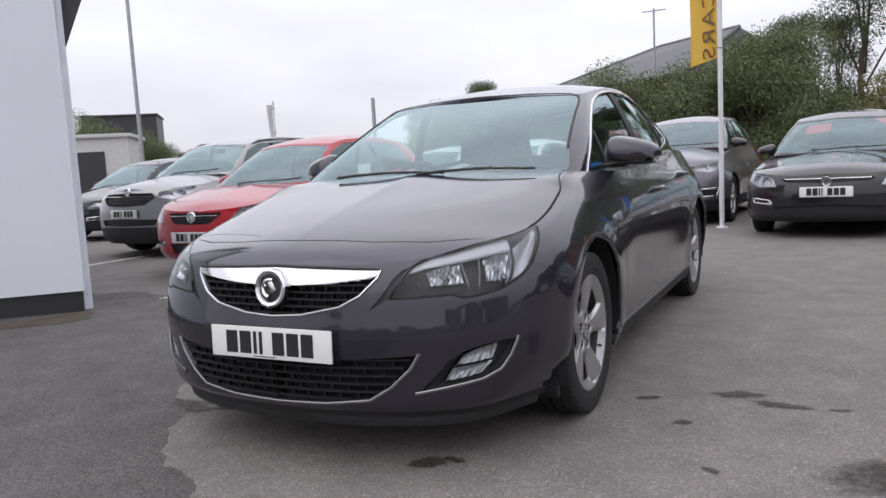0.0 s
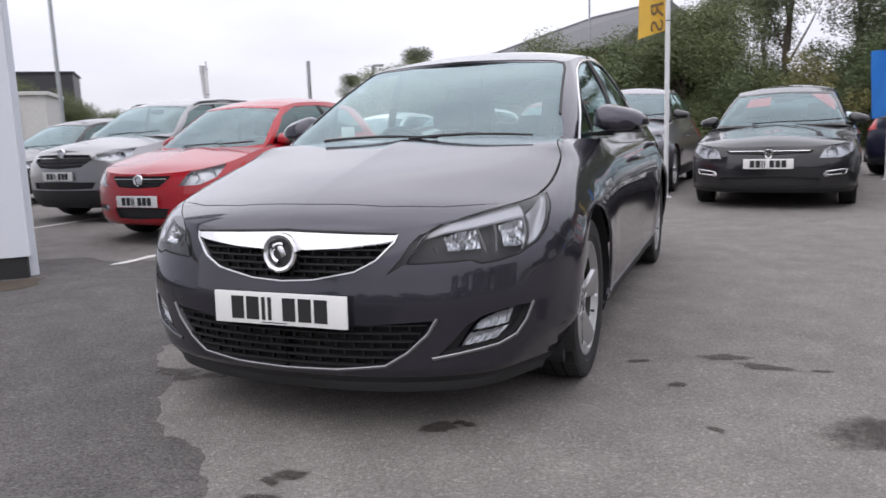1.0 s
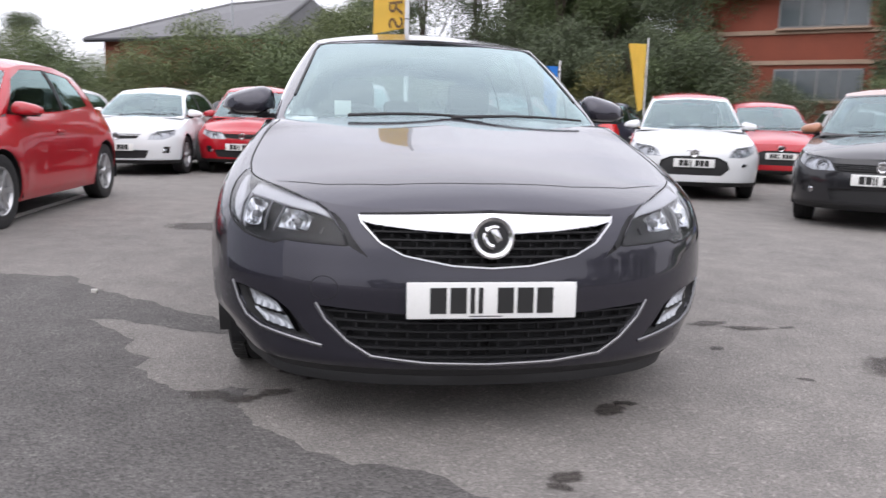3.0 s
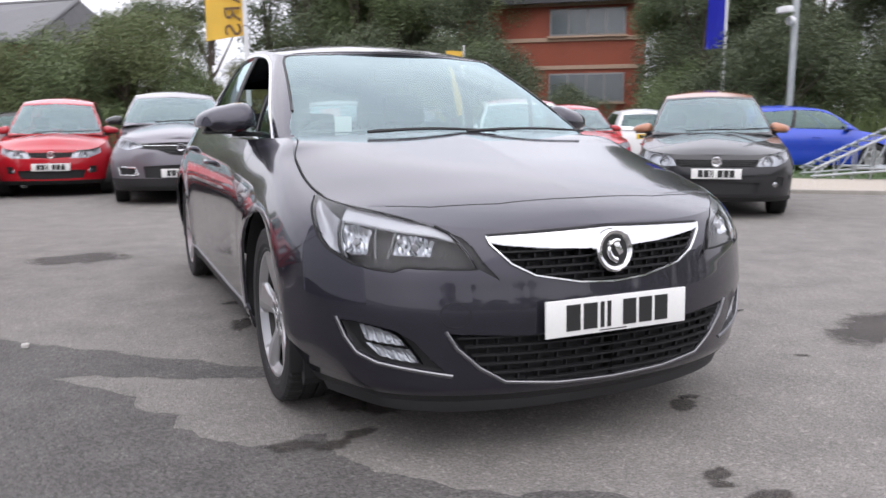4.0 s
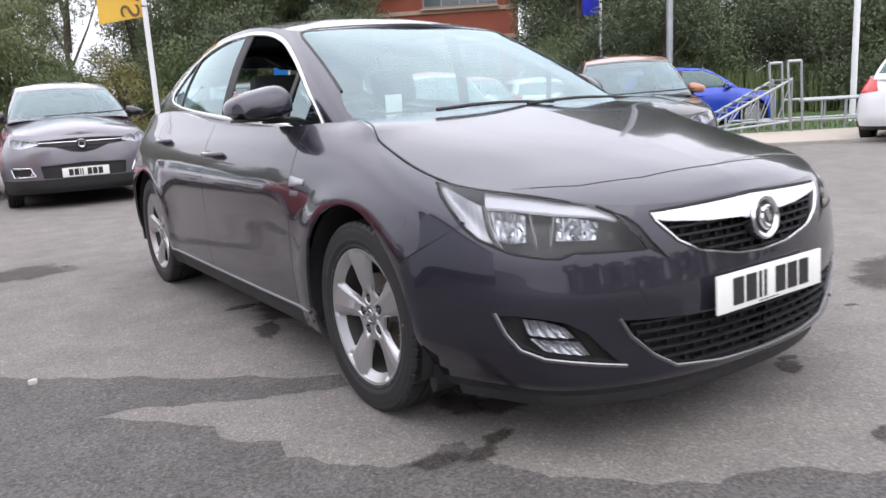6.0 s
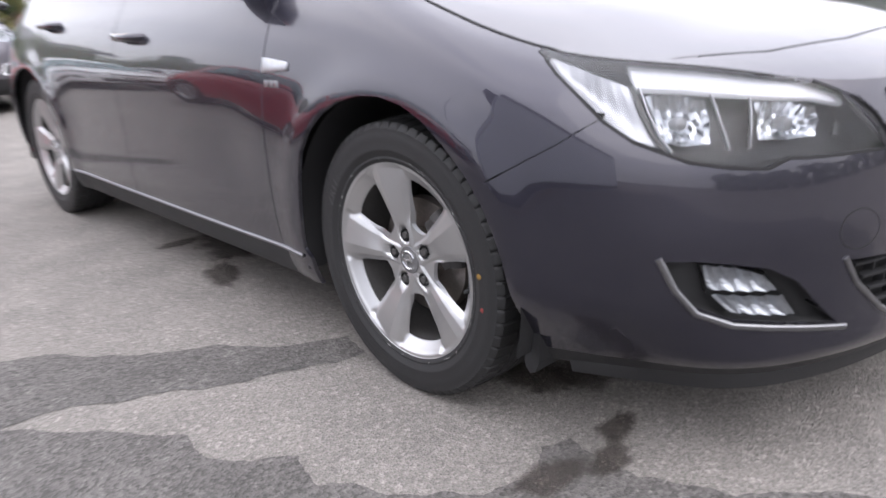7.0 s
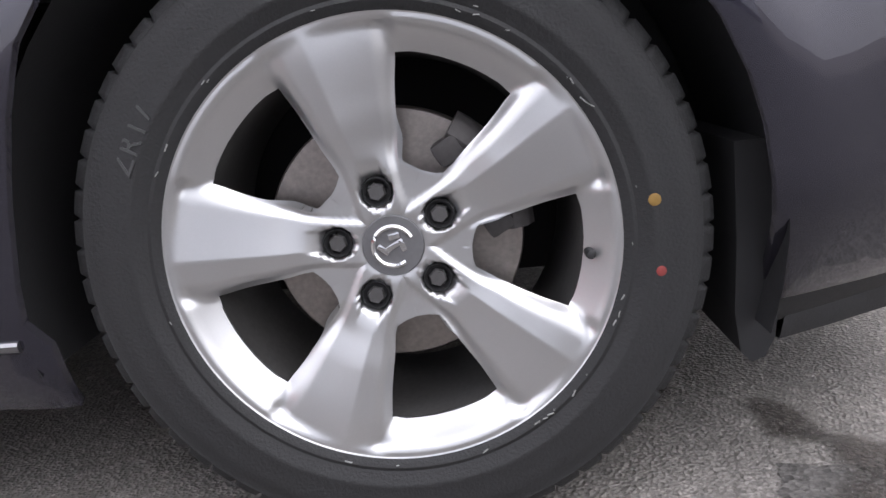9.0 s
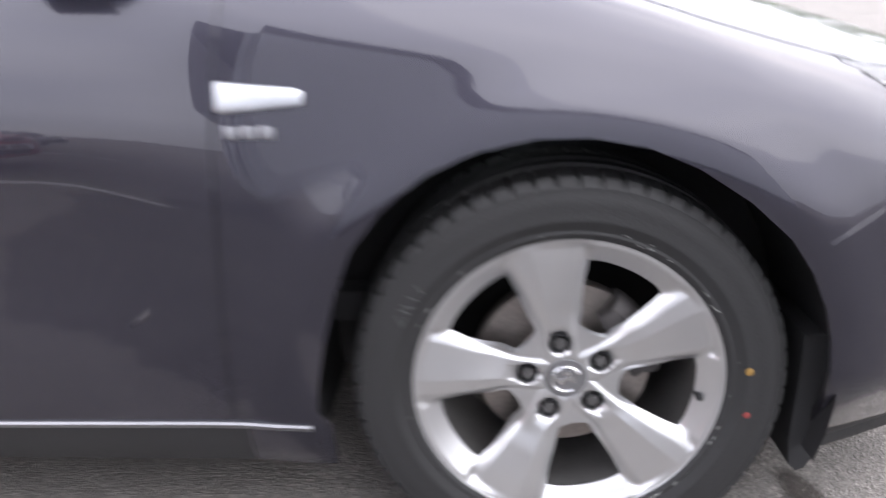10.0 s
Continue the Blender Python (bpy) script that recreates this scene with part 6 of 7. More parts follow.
parked_car("parked_car", "black hatchback with a copper roof and mirrors", SWI, nose_at(4.75, 3.55, -40, 0.79), M_BLACK, "parked cars", roof_mat=M_COPPER)
TWI = proportions(3.6, 1.65, 1.55, 2.49, 0.30, 0.6, 0.95, 0.98)
parked_car("parked_car", "small red city car with a white plate", TWI, nose_at(-2.05, 9.9, -4, 0.6), M_RED, "parked cars")
CLI = proportions(4.06, 1.73, 1.45, 2.589, 0.31, 0.83, 0.93, 0.97, bright=True)
parked_car("parked_car", "white hatchback with a black lower grille", CLI, nose_at(-3.85, 9.2, -5, 0.83), M_WHITE, "parked cars")
parked_car("parked_car", "bright blue hatchback beside the grass", CORSA, at(14.2, 9.0, 62), M_BLUE, "parked cars")
parked_car("parked_car", "white saloon with a tow bar seen from behind", MEG, at(13.4, 4.0, 105), M_WHITE, "parked cars")
parked_car("parked_car", "black estate car in the far row", MEG, nose_at(-10.5, 6.0, -2, 0.9), M_BLACK, "parked cars")
parked_car("parked_car", "pale blue-grey hatchback behind the black one", FIE, nose_at(2.1, 8.7, -2, 0.8), M_PALE, "parked cars")
parked_car("parked_car", "black hatchback standing sideways in the back row", FIE, at(-1.2, 18.6, 70), M_BLACK, "parked cars")
parked_car("parked_car", "white hatchback in the back row", CLI, nose_at(-6.2, 10.6, -5, 0.83), M_WHITE, "parked cars")
parked_car("parked_car", "white saloon with a yellow rear plate", MEG, at(10.2, 11.3, 150) @ Matrix.Translation((0, -3.4, 0)), M_WHITE, "parked cars")
parked_car("parked_car", "dark red hatchback in the back row", C3, nose_at(7.2, 9.2, -20, 0.8), M_RED, "parked cars")

tagged(part("pebble", boxed(-1.78, 1.14, 0.012, 0.035, 0.025, 0.024, 0.009), shader("pale_stone", (0.5, 0.48, 0.45), 0.8), smooth=True), "small pale stone lying on the tarmac", "stone")


# ---------------- the sales building, poles, flags ----------------
M_CLAD = shader("white_cladding", (0.66, 0.69, 0.74), 0.45, vary=0.04, scale=0.8, fine=60)
M_PLINTH = shader("black_plinth", (0.02, 0.02, 0.02), 0.7, vary=0.4, bump=0.2)
M_FASCIA = shader("dark_fascia", (0.03, 0.03, 0.035), 0.5)
M_DIRT = shader("brown_dirt", (0.06, 0.045, 0.03), 0.95, vary=0.5, scale=9, bump=0.5)
M_POLE = shader("white_pole", (0.62, 0.63, 0.64), 0.4, vary=0.08)
M_GALV = shader("galvanised_steel", (0.34, 0.36, 0.37), 0.45, 0.7, vary=0.15)
M_YFLAG = shader("yellow_flag", (0.8, 0.57, 0.12), 0.8, vary=0.08, scale=3)
M_BFLAG = shader("blue_flag", (0.02, 0.03, 0.45), 0.8, vary=0.08, scale=3)
M_CFLAG = shader("light_blue_flag", (0.05, 0.27, 0.68), 0.8, vary=0.08, scale=3)
M_WFLAG = shader("white_flag", (0.65, 0.65, 0.65), 0.8)
M_BRICK = shader("red_brick", (0.27, 0.075, 0.045), 0.85, vary=0.18, scale=1.2, fine=22)
M_SLATE = shader("grey_slate", (0.115, 0.115, 0.12), 0.7, vary=0.18, scale=1.5, fine=9)
M_STONE = shader("pale_stone_band", (0.42, 0.30, 0.22), 0.8, vary=0.15)
M_PANE = shader("dull_window", (0.10, 0.12, 0.13), 0.12, 0.0, coat=0.5, vary=0.3, scale=1)
M_FRAME = shader("window_frame_grey", (0.25, 0.25, 0.25), 0.5)
M_BARK = shader("bark", (0.07, 0.055, 0.04), 0.9, vary=0.35, scale=10, bump=0.6)
M_SHED = shader("pale_shed", (0.5, 0.5, 0.48), 0.6)


def quad_wall(name, a, d, length, z0, z1, thick, mat, label, category="wall", kind="structure"):
    """An upright slab from a along d; its thickness lies to the left of d."""
    d = Vector((d[0], d[1], 0)).normalized()
    n = Vector((-d.y, d.x, 0))
    m = Matrix.Identity(4)
    m.col[0], m.col[1], m.col[2] = (*d, 0), (*n, 0), (0, 0, 1, 0)
    m.col[3] = (a[0], a[1], 0, 1)
    bm = boxed(length / 2, thick / 2, (z0 + z1) / 2, length, thick, z1 - z0, 0.006, None)
    return tagged(part(name, bm, mat, at=m, smooth=False), label, category, kind=kind)


C0 = (-3.66, 1.14)
D1, D2 = (-0.72, -0.69), (-0.95, 0.31)
quad_wall("wall_showroom", C0, (0.72, 0.69) and D1, 9.0, 0.17, 3.3, -0.12, M_CLAD, "white clad showroom wall")
quad_wall("plinth", (C0[0] - 0.03, C0[1] - 0.005), D1, 9.0, -0.01, 0.168, -0.1, M_PLINTH, "black plinth under the white wall", "plinth")
quad_wall("wall_showroom_end", (C0[0] - 0.1, C0[1] + 0.0), D2, 6.0, 0.0, 3.29, -0.12, M_CLAD, "white clad end wall")
quad_wall("wall_panel", (C0[0] - 0.25, C0[1] + 0.22), D2, 0.5, 0.45, 1.75, -0.03, M_CLAD, "white notice board on the end wall", "panel")
bm = bmesh.new()
for k in (0.0, 1.0):
    for out, z in ((0.0, 2.08), (0.34, 2.92), (0.34, 3.3), (0.0, 3.3)):
        d1, d2 = Vector((*D1, 0)).normalized(), Vector((*D2, 0)).normalized()
        p = Vector((C0[0] - 0.1, C0[1] + 0.12, z)) + d2 * (6.0 * k) - d1 * out
        bm.verts.new(p)
bm.verts.ensure_lookup_table()
for f in ((0, 1, 5, 4), (1, 2, 6, 5), (2, 3, 7, 6), (0, 3, 2, 1), (4, 5, 6, 7)):
    bm.faces.new([bm.verts[k] for k in f])
tagged(part("eaves", bm, M_FASCIA, smooth=False), "dark flared eaves on the end wall", "eaves", kind="structure")
bm = bmesh.new()
e1 = Vector((*D1, 0)).normalized() * 9.2
e2 = Vector((*D2, 0)).normalized() * 6.2
c0 = Vector((C0[0], C0[1], 0))
vs = [bm.verts.new(p + Vector((0, 0, z))) for z in (3.31, 3.6) for p in (c0, c0 + e1, c0 + e1 + e2, c0 + e2)]
for f in ((0, 1, 2, 3), (7, 6, 5, 4), (0, 4, 5, 1), (1, 5, 6, 2), (2, 6, 7, 3), (3, 7, 4, 0)):
    bm.faces.new([vs[k] for k in f])
tagged(part("roof_showroom", bm, M_FASCIA, smooth=False), "flat dark roof of the showroom", "roof", kind="structure")
flat_patch("dirt_strip", rough_edge([(-3.55, 1.15), (-3.75, 0.85), (-4.6, 0.02), (-5.6, -0.9), (-5.3, -1.1), (-4.2, -0.2), (-3.6, 0.5), (-3.35, 0.95)], 4, 0.08, 3), M_DIRT, 0.0045, "brown dirt and moss along the plinth", "dirt")


def mast(name, x, y, h, r, mat, label, z0=0.0, r1=None, category="pole"):
    top = empty(name, Matrix.Translation((x, y, z0)), label, category)
    part("shaft", tube([(0, 0, h * k / 6) for k in range(7)], r, 14, r_end=r1 or r), mat, top)
    part("base_plate", lathe([(0, 0.02), (r * 2.2, 0.02), (r * 2.4, 0.0)], 20), mat, top, at=Matrix.Rotation(radians(-90), 4, "Y"))
    return top


def flag_on(top, d, z0, z1, w, mat, taper=1.0, wave=0.05, label="", gap=0.03):
    """A flag along the mast from z0 to z1, its width along d, hung on two rings."""
    d = Vector((*d, 0)).normalized()
    n = Vector((-d.y, d.x, 0))
    bm = bmesh.new()
    rows = []
    for i in range(25):
        f = i / 24
        z = z0 + (z1 - z0) * f
        row = []
        for j in range(9):
            u = j / 8
            wid = w * (taper + (1 - taper) * f)
            off = wave * u * math.sin(5.0 * f + 4.0 * u) + 0.4 * wave * math.sin(9 * u + 3 * f) * u
            p = d * (gap + wid * u) + n * off
            row.append(bm.verts.new((p.x, p.y, z - 0.05 * u * (1 - f))))
        rows.append(row)
    for a, b in zip(rows, rows[1:]):
        for j in range(8):
            bm.faces.new((a[j], a[j + 1], b[j + 1], b[j]))
    bmesh.ops.solidify(bm, geom=bm.faces[:], thickness=0.004)
    fl = part("flag", bm, mat, top, label)
    for z in (z0 + 0.12, (z0 + z1) / 2, z1 - 0.1):
        part("ring", tube([(0.034 * math.cos(a), 0.034 * math.sin(a), z) for a in np.linspace(0, 2 * math.pi, 14, endpoint=False)], 0.006, 6, True), M_TRIM, top)
    return fl, d, n


pole = mast("flagpole", 0.48, 7.65, 5.2, 0.032, M_POLE, "white flagpole with a yellow banner", category="flagpole")
fl, d, n = flag_on(pole, (-0.70, 0.71), 2.22, 4.9, 0.62, M_YFLAG, wave=0.03, label="yellow banner with dark lettering")
txt = bpy.data.curves.new("lettering", "FONT")
txt.body, txt.size, txt.extrude, txt.space_character = "CARS", 0.37, 0.001, 1.05
txt.materials.append(shader("brown_lettering", (0.12, 0.07, 0.03), 0.8))
tx = new("lettering", txt)
tx.parent = fl
mt = Matrix.Identity(4)
mt.col[0], mt.col[1] = (0, 0, -1, 0), (*d, 0)
mt.col[2] = (*Vector((0, 0, -1)).cross(d), 0)
mt.col[3] = (*(d * 0.07 + Vector((-0.25, -0.97, 0)) * 0.045), 0)
mt.col[3][2], mt.col[3][3] = 3.14, 1
tx.matrix_basis = mt
p2 = mast("flagpole", 5.75, 11.9, 2.72, 0.016, M_POLE, "slim pole with a small yellow feather flag", category="flagpole")
flag_on(p2, (-0.9, 0.2), 1.3, 2.6, 0.36, M_YFLAG, taper=0.25, wave=0.05, label="yellow feather flag")
p3 = mast("flagpole", 3.55, 10.6, 2.1, 0.018, M_POLE, "slim pole with a light blue feather flag", category="flagpole")
flag_on(p3, (-0.9, 0.2), 1.0, 2.0, 0.26, M_CFLAG, taper=0.8, wave=0.05, label="light blue feather flag")
p4 = mast("flagpole", 17.0, 16.0, 5.6, 0.045, M_POLE, "white flagpole with a dark blue banner", category="flagpole")
flag_on(p4, (-0.8, 0.5), 3.5, 5.15, 0.55, M_BFLAG, wave=0.06, label="dark blue banner with a white mark")
p5 = mast("lamp_post", 14.65, 11.3, 8.5, 0.085, M_GALV, "grey steel post with a security camera", category="lamp post")
part("camera_arm", boxed(-0.2, 0, 3.85, 0.4, 0.06, 0.06, 0.01), M_GALV, p5)
part("camera_body", boxed(-0.42, -0.05, 3.85, 0.2, 0.36, 0.16, 0.04), M_POLE, p5, "pale security camera")
part("camera_dome", lathe([(0, 0.12), (0.09, 0.08), (0.12, 0.0), (0.1, -0.08)], 18), M_POLE, p5, at=Matrix.Translation((-0.2, -0.05, 3.6)))
mast("lamp_post", 14.97, 6.6, 8.0, 0.065, M_POLE, "tall white steel post beside the grass", category="lamp post")
mast("lamp_post", -21.9, 18.1, 14.0, 0.08, M_GALV, "tall thin floodlight mast", category="lamp post", r1=0.06)
mast("lamp_post", -13.4, 21.5, 3.65, 0.07, M_GALV, "short grey post behind the parked cars", category="lamp post")
l2 = mast("lamp_post", -16.5, 33.0, 4.4, 0.09, M_GALV, "street lamp with a short arm", category="lamp post")
part("lamp_head", boxed(0.3, 0, 4.4, 0.6, 0.2, 0.12, 0.04), M_GALV, l2)
p6 = mast("flagpole", -12.1, 14.1, 3.05, 0.025, M_POLE, "slim pole with a white feather flag", category="flagpole")
flag_on(p6, (-0.8, -0.4), 1.4, 2.95, 0.16, M_WFLAG, taper=0.3, wave=0.04, label="white feather flag with a yellow patch")
an = mast("roof_aerial", -4.9, 31.0, 7.2, 0.04, M_GALV, "thin television aerial above the roof", category="aerial")
part("aerial_bar", boxed(0, 0, 7.1, 1.0, 0.05, 0.05, 0.01), M_GALV, an)

# verge with kerb, gravel and grass
vd = Vector((0.78, -0.62, 0)).normalized()
vn = Vector((0.62, 0.78, 0)).normalized()
v0 = Vector((5.2, 7.9, 0))


def verge(name, a, b, near, far, z, mat, label, category, thick=0.08):
    bm = boxed((a + b) / 2, (near + far) / 2, z - thick / 2, b - a, far - near, thick, 0.01)
    m = Matrix.Identity(4)
    m.col[0], m.col[1], m.col[3] = (*vd, 0), (*vn, 0), (*v0, 1)
    return tagged(part(name, bm, mat, at=m, smooth=False), label, category, kind="structure")


verge("verge_kerb", 1.2, 40, 0.0, 0.12, 0.06, M_KERB, "pale concrete kerb along the verge", "kerb")
verge("gravel_verge", 1.2, 40, 0.12, 3.0, 0.045, M_GRAVEL, "pale gravel strip behind the kerb", "gravel")
verge("grass_verge", 1.2, 60, 3.0, 30, 0.05, M_TURF, "rough green verge", "grass")


def blades(name, label, count, region, h0, h1, mat, seed, wide=0.02):
    """Grass or reeds: thin bent blades, one object."""
    r = np.random.RandomState(seed)
    u, v = r.uniform(region[0], region[1], count), r.uniform(region[2], region[3], count)
    h, a, ln = r.uniform(h0, h1, count), r.uniform(0, 6.28, count), r.uniform(-0.25, 0.25, count)
    vs, fs = [], []
    for i in range(count):
        b = v0 + vd * u[i] + vn * v[i]
        w = Vector((math.cos(a[i]), math.sin(a[i]), 0)) * wide
        lean = Vector((math.cos(a[i] + 1.5), math.sin(a[i] + 1.5), 0)) * ln[i] * h[i]
        k = len(vs)
        z = Vector((0, 0, h[i]))
        vs += [b - w, b + w, b + w * 0.7 + z * 0.6 + lean * 0.4, b - w * 0.7 + z * 0.6 + lean * 0.4, b + z + lean]
        fs += [(k, k + 1, k + 2, k + 3), (k + 3, k + 2, k + 4)]
    me = bpy.data.meshes.new(name)
    me.from_pydata([tuple(q) for q in vs], [], fs)
    me.materials.append(mat)
    return tagged(new(name, me), label, "grass", kind="stuff")


blades("grass", "short bright green grass of the verge", 9000, (1.5, 22, 3.0, 9), 0.06, 0.2, M_GRASS, 3, 0.012)
M_REED = shader("reed_blades", (0.10, 0.13, 0.045), 0.8, vary=0.3, island=True)
blades("reeds", "tall green reeds behind the verge", 9000, (2, 30, 11, 15), 0.8, 1.7, M_REED, 5, 0.022)


def steel_ramp():
    """A galvanised display ramp: two trusses with sloping rails, posts and rungs, and a low frame beside it."""
    m = Matrix.Identity(4)
    m.col[0], m.col[1] = (*vd, 0), (*vn, 0)
    m.col[3] = (10.6, 7.16, 0, 1)
    m = m @ Matrix.Diagonal((0.62, 0.62, 0.83, 1))
    top = empty("display_ramp", m, "galvanised steel display ramp of welded bars standing on the gravel", "ramp")
    bar = lambda nm, a, b, r=0.025: part(nm, tube([a, b], r, 6), M_GALV, top)
    for y in (0.0, 1.6):
        bar("sloping_rail", (0, y, 0.25), (2.6, y, 1.25), 0.035)
        bar("base_rail", (0, y, 0.12), (2.7, y, 0.30), 0.03)
        for k in range(6):
            x = 0.1 + k * 0.5
            bar("post", (x, y, 0.04), (x, y, 0.27 + x * 0.385))
            if k < 5:
                bar("brace", (x, y, 0.15), (x + 0.5, y, 0.27 + (x + 0.5) * 0.385), 0.018)
        bar("end_post", (2.6, y, 0.04), (2.45, y, 1.65), 0.04)
        bar("end_post", (2.95, y, 0.04), (2.85, y, 1.65), 0.04)
        bar("end_rail", (2.45, y, 1.65), (2.85, y, 1.65), 0.04)
    for k in range(9):
        x = 0.1 + k * 0.3
        bar("rung", (x, 0, 0.28 + x * 0.385), (x, 1.6, 0.28 + x * 0.385), 0.02)
    for y in (0.2, 1.7):
        bar("low_rail", (2.9, y, 0.75), (7.2, y, 0.75), 0.035)
        bar("low_rail", (1.2, y, 0.30), (7.2, y, 0.28), 0.035)
        for x in (3.6, 4.3, 5.0, 5.9, 7.0):
            bar("low_post", (x, y, 0.04), (x, y, 0.75), 0.03)


steel_ramp()


# ---------------- far buildings ----------------
def roof_house():
    top = empty("brick_house", Matrix.Identity(4), "low brick building with a grey slate hipped roof behind bushes", "building")
    e = [(-11.8, 34.0), (-3.4, 29.0), (1.2, 36.5), (-7.4, 41.5)]
    mid = (-5.35, 35.25)
    ring = lambda k, z: [(mid[0] + (x - mid[0]) * k, mid[1] + (y - mid[1]) * k, z) for x, y in e]
    bm = bmesh.new()
    lo, hi = [bm.verts.new(p) for p in ring(0.88, 0)], [bm.verts.new(p) for p in ring(0.88, 4.15)]
    for k in range(4):
        bm.faces.new((lo[k], lo[(k + 1) % 4], hi[(k + 1) % 4], hi[k]))
    part("wall", bm, M_BRICK, top, smooth=False)
    bm = bmesh.new()
    o = [bm.verts.new(p) for p in ring(1.0, 4.2)]
    a, b = bm.verts.new((-1.66, 33.0, 6.3)), bm.verts.new((-5.6, 36.4, 6.3))
    for f in ((o[0], o[1], a, b), (o[1], o[2], a), (o[2], o[3], b, a), (o[3], o[0], b)):
        bm.faces.new(f)
    bm.faces.new(o[::-1])
    part("roof", bm, M_SLATE, top, smooth=False)
    g = ring(1.005, 4.14)
    for k in (0, 1):
        part("gutter", tube([g[k], g[k + 1]], 0.1, 8), M_FASCIA, top)
    for k, (p, q) in enumerate((((-11.8, 34.0, 4.2), (-5.6, 36.4, 6.3)), ((-3.4, 29.0, 4.2), (-1.66, 33.0, 6.3)), ((-1.66, 33.0, 6.3), (-5.6, 36.4, 6.3)))):
        part("ridge_tiles", tube([p, q], 0.09, 8), M_SLATE, top)


def brick_office():
    a, b = Vector((16.4, 34.3, 0)), Vector((23.9, 28.3, 0))
    d = (b - a).normalized()
    n = Vector((-d.y, d.x, 0))
    m = Matrix.Identity(4)
    m.col[0], m.col[1], m.col[3] = (*d, 0), (*n, 0), (*a, 1)
    L = (b - a).length
    top = empty("brick_office", m, "two-storey red brick office with pale bands and a grey roof", "building")
    part("wall", boxed(L / 2, 4, 3.7, L, 8, 7.4, 0.0), M_BRICK, top, smooth=False)
    for z in (5.45, 4.05, 7.2):
        part("stone_band", boxed(L / 2, -0.02, z, L + 0.1, 0.12, 0.2, 0.01), M_STONE, top, smooth=False)
    bm = bmesh.new()
    o = [bm.verts.new(p) for p in ((-0.7, -0.8, 7.35), (L + 0.8, -0.8, 7.35), (L + 0.8, 8.8, 7.35), (-0.7, 8.8, 7.35), (3.0, 4, 9.6), (L - 3.2, 4, 9.6))]
    for f in ((0, 1, 5, 4), (1, 2, 5), (2, 3, 4, 5), (3, 0, 4), (3, 2, 1, 0)):
        bm.faces.new([o[k] for k in f])
    part("roof", bm, M_SLATE, top, smooth=False)
    part("fascia", boxed(L / 2, -0.75, 7.3, L + 1.4, 0.1, 0.28, 0.01), M_FASCIA, top, smooth=False)
    for z0, z1 in ((5.62, 6.95), (2.3, 3.75)):
        for x0 in (4.85,):
            wn = part("window", boxed(x0 + 1.85, -0.05, (z0 + z1) / 2, 3.8, 0.14, z1 - z0, 0.02), M_FRAME, top, smooth=False)
            for k in range(4):
                part("pane", boxed(x0 + 0.46 + k * 0.925, -0.13, (z0 + z1) / 2, 0.83, 0.03, z1 - z0 - 0.18, 0.0), M_PANE, wn, smooth=False)
            part("sill", boxed(x0 + 1.85, -0.12, z0 - 0.06, 4.0, 0.25, 0.1, 0.01), M_STONE, wn, smooth=False)


roof_house()
brick_office()


def low_block(name, x, y, sx, sy, h, deg, mat, roof, label):
    top = empty(name, Matrix.Translation((x, y, 0)) @ Matrix.Rotation(radians(deg), 4, "Z"), label, "building")
    part("wall", boxed(0, 0, h / 2, sx, sy, h, 0.02), mat, top, smooth=False)
    part("roof", boxed(0, 0, h + 0.08, sx + 0.3, sy + 0.3, 0.16, 0.02), roof, top, smooth=False)
    part("door", boxed(0, -sy / 2 - 0.03, 1.3, sx * 0.5, 0.06, 2.2, 0.02), M_FASCIA, top, smooth=False)


low_block("white_shed", -28.5, 21.0, 4, 4, 3.0, 40, M_SHED, M_SHED, "small pale shed with a dark opening")
low_block("dark_warehouse", -58, 48.5, 6.4, 6.4, 7.0, 42, M_FASCIA, M_FASCIA, "dark flat-roofed warehouse in the distance")


# ---------------- trees ----------------
def leaves(rnd, blobs, count, size):
    """Leaf faces scattered near the surface of uneven clumps."""
    bl = np.array(blobs)
    k = rnd.choice(len(bl), count, p=bl[:, 3] ** 2 / (bl[:, 3] ** 2).sum())
    unit = lambda v: v / np.linalg.norm(v, axis=1, keepdims=True)
    v = unit(rnd.normal(size=(count, 3)))
    p = bl[k, :3] + v * (bl[k, 3] * rnd.uniform(0.4, 1.1, count))[:, None] * np.array((1, 1, 0.85))
    a = unit(rnd.normal(size=(count, 3)))
    b = unit(np.cross(a, rnd.normal(size=(count, 3))))
    s = (size * rnd.uniform(0.6, 1.3, count))[:, None]
    q = np.stack([p - a * s, p + b * s * 0.75, p + a * s], 1).reshape(-1, 3)
    return q.tolist(), np.arange(3 * count).reshape(-1, 3).tolist()


M_LEAF = [shader("leaves_a", (0.088, 0.118, 0.046), 0.6, vary=0.2, scale=0.6, fine=3, island=True), shader("leaves_b", (0.102, 0.126, 0.048), 0.6, vary=0.2, scale=0.6, fine=3, island=True),
          shader("leaves_c", (0.08, 0.104, 0.05), 0.6, vary=0.2, scale=0.6, fine=3, island=True), shader("leaves_d", (0.15, 0.14, 0.045), 0.6, vary=0.25, scale=0.6, fine=3, island=True), shader("leaves_e", (0.064, 0.082, 0.04), 0.6, vary=0.25, scale=0.6, fine=3, island=True)]


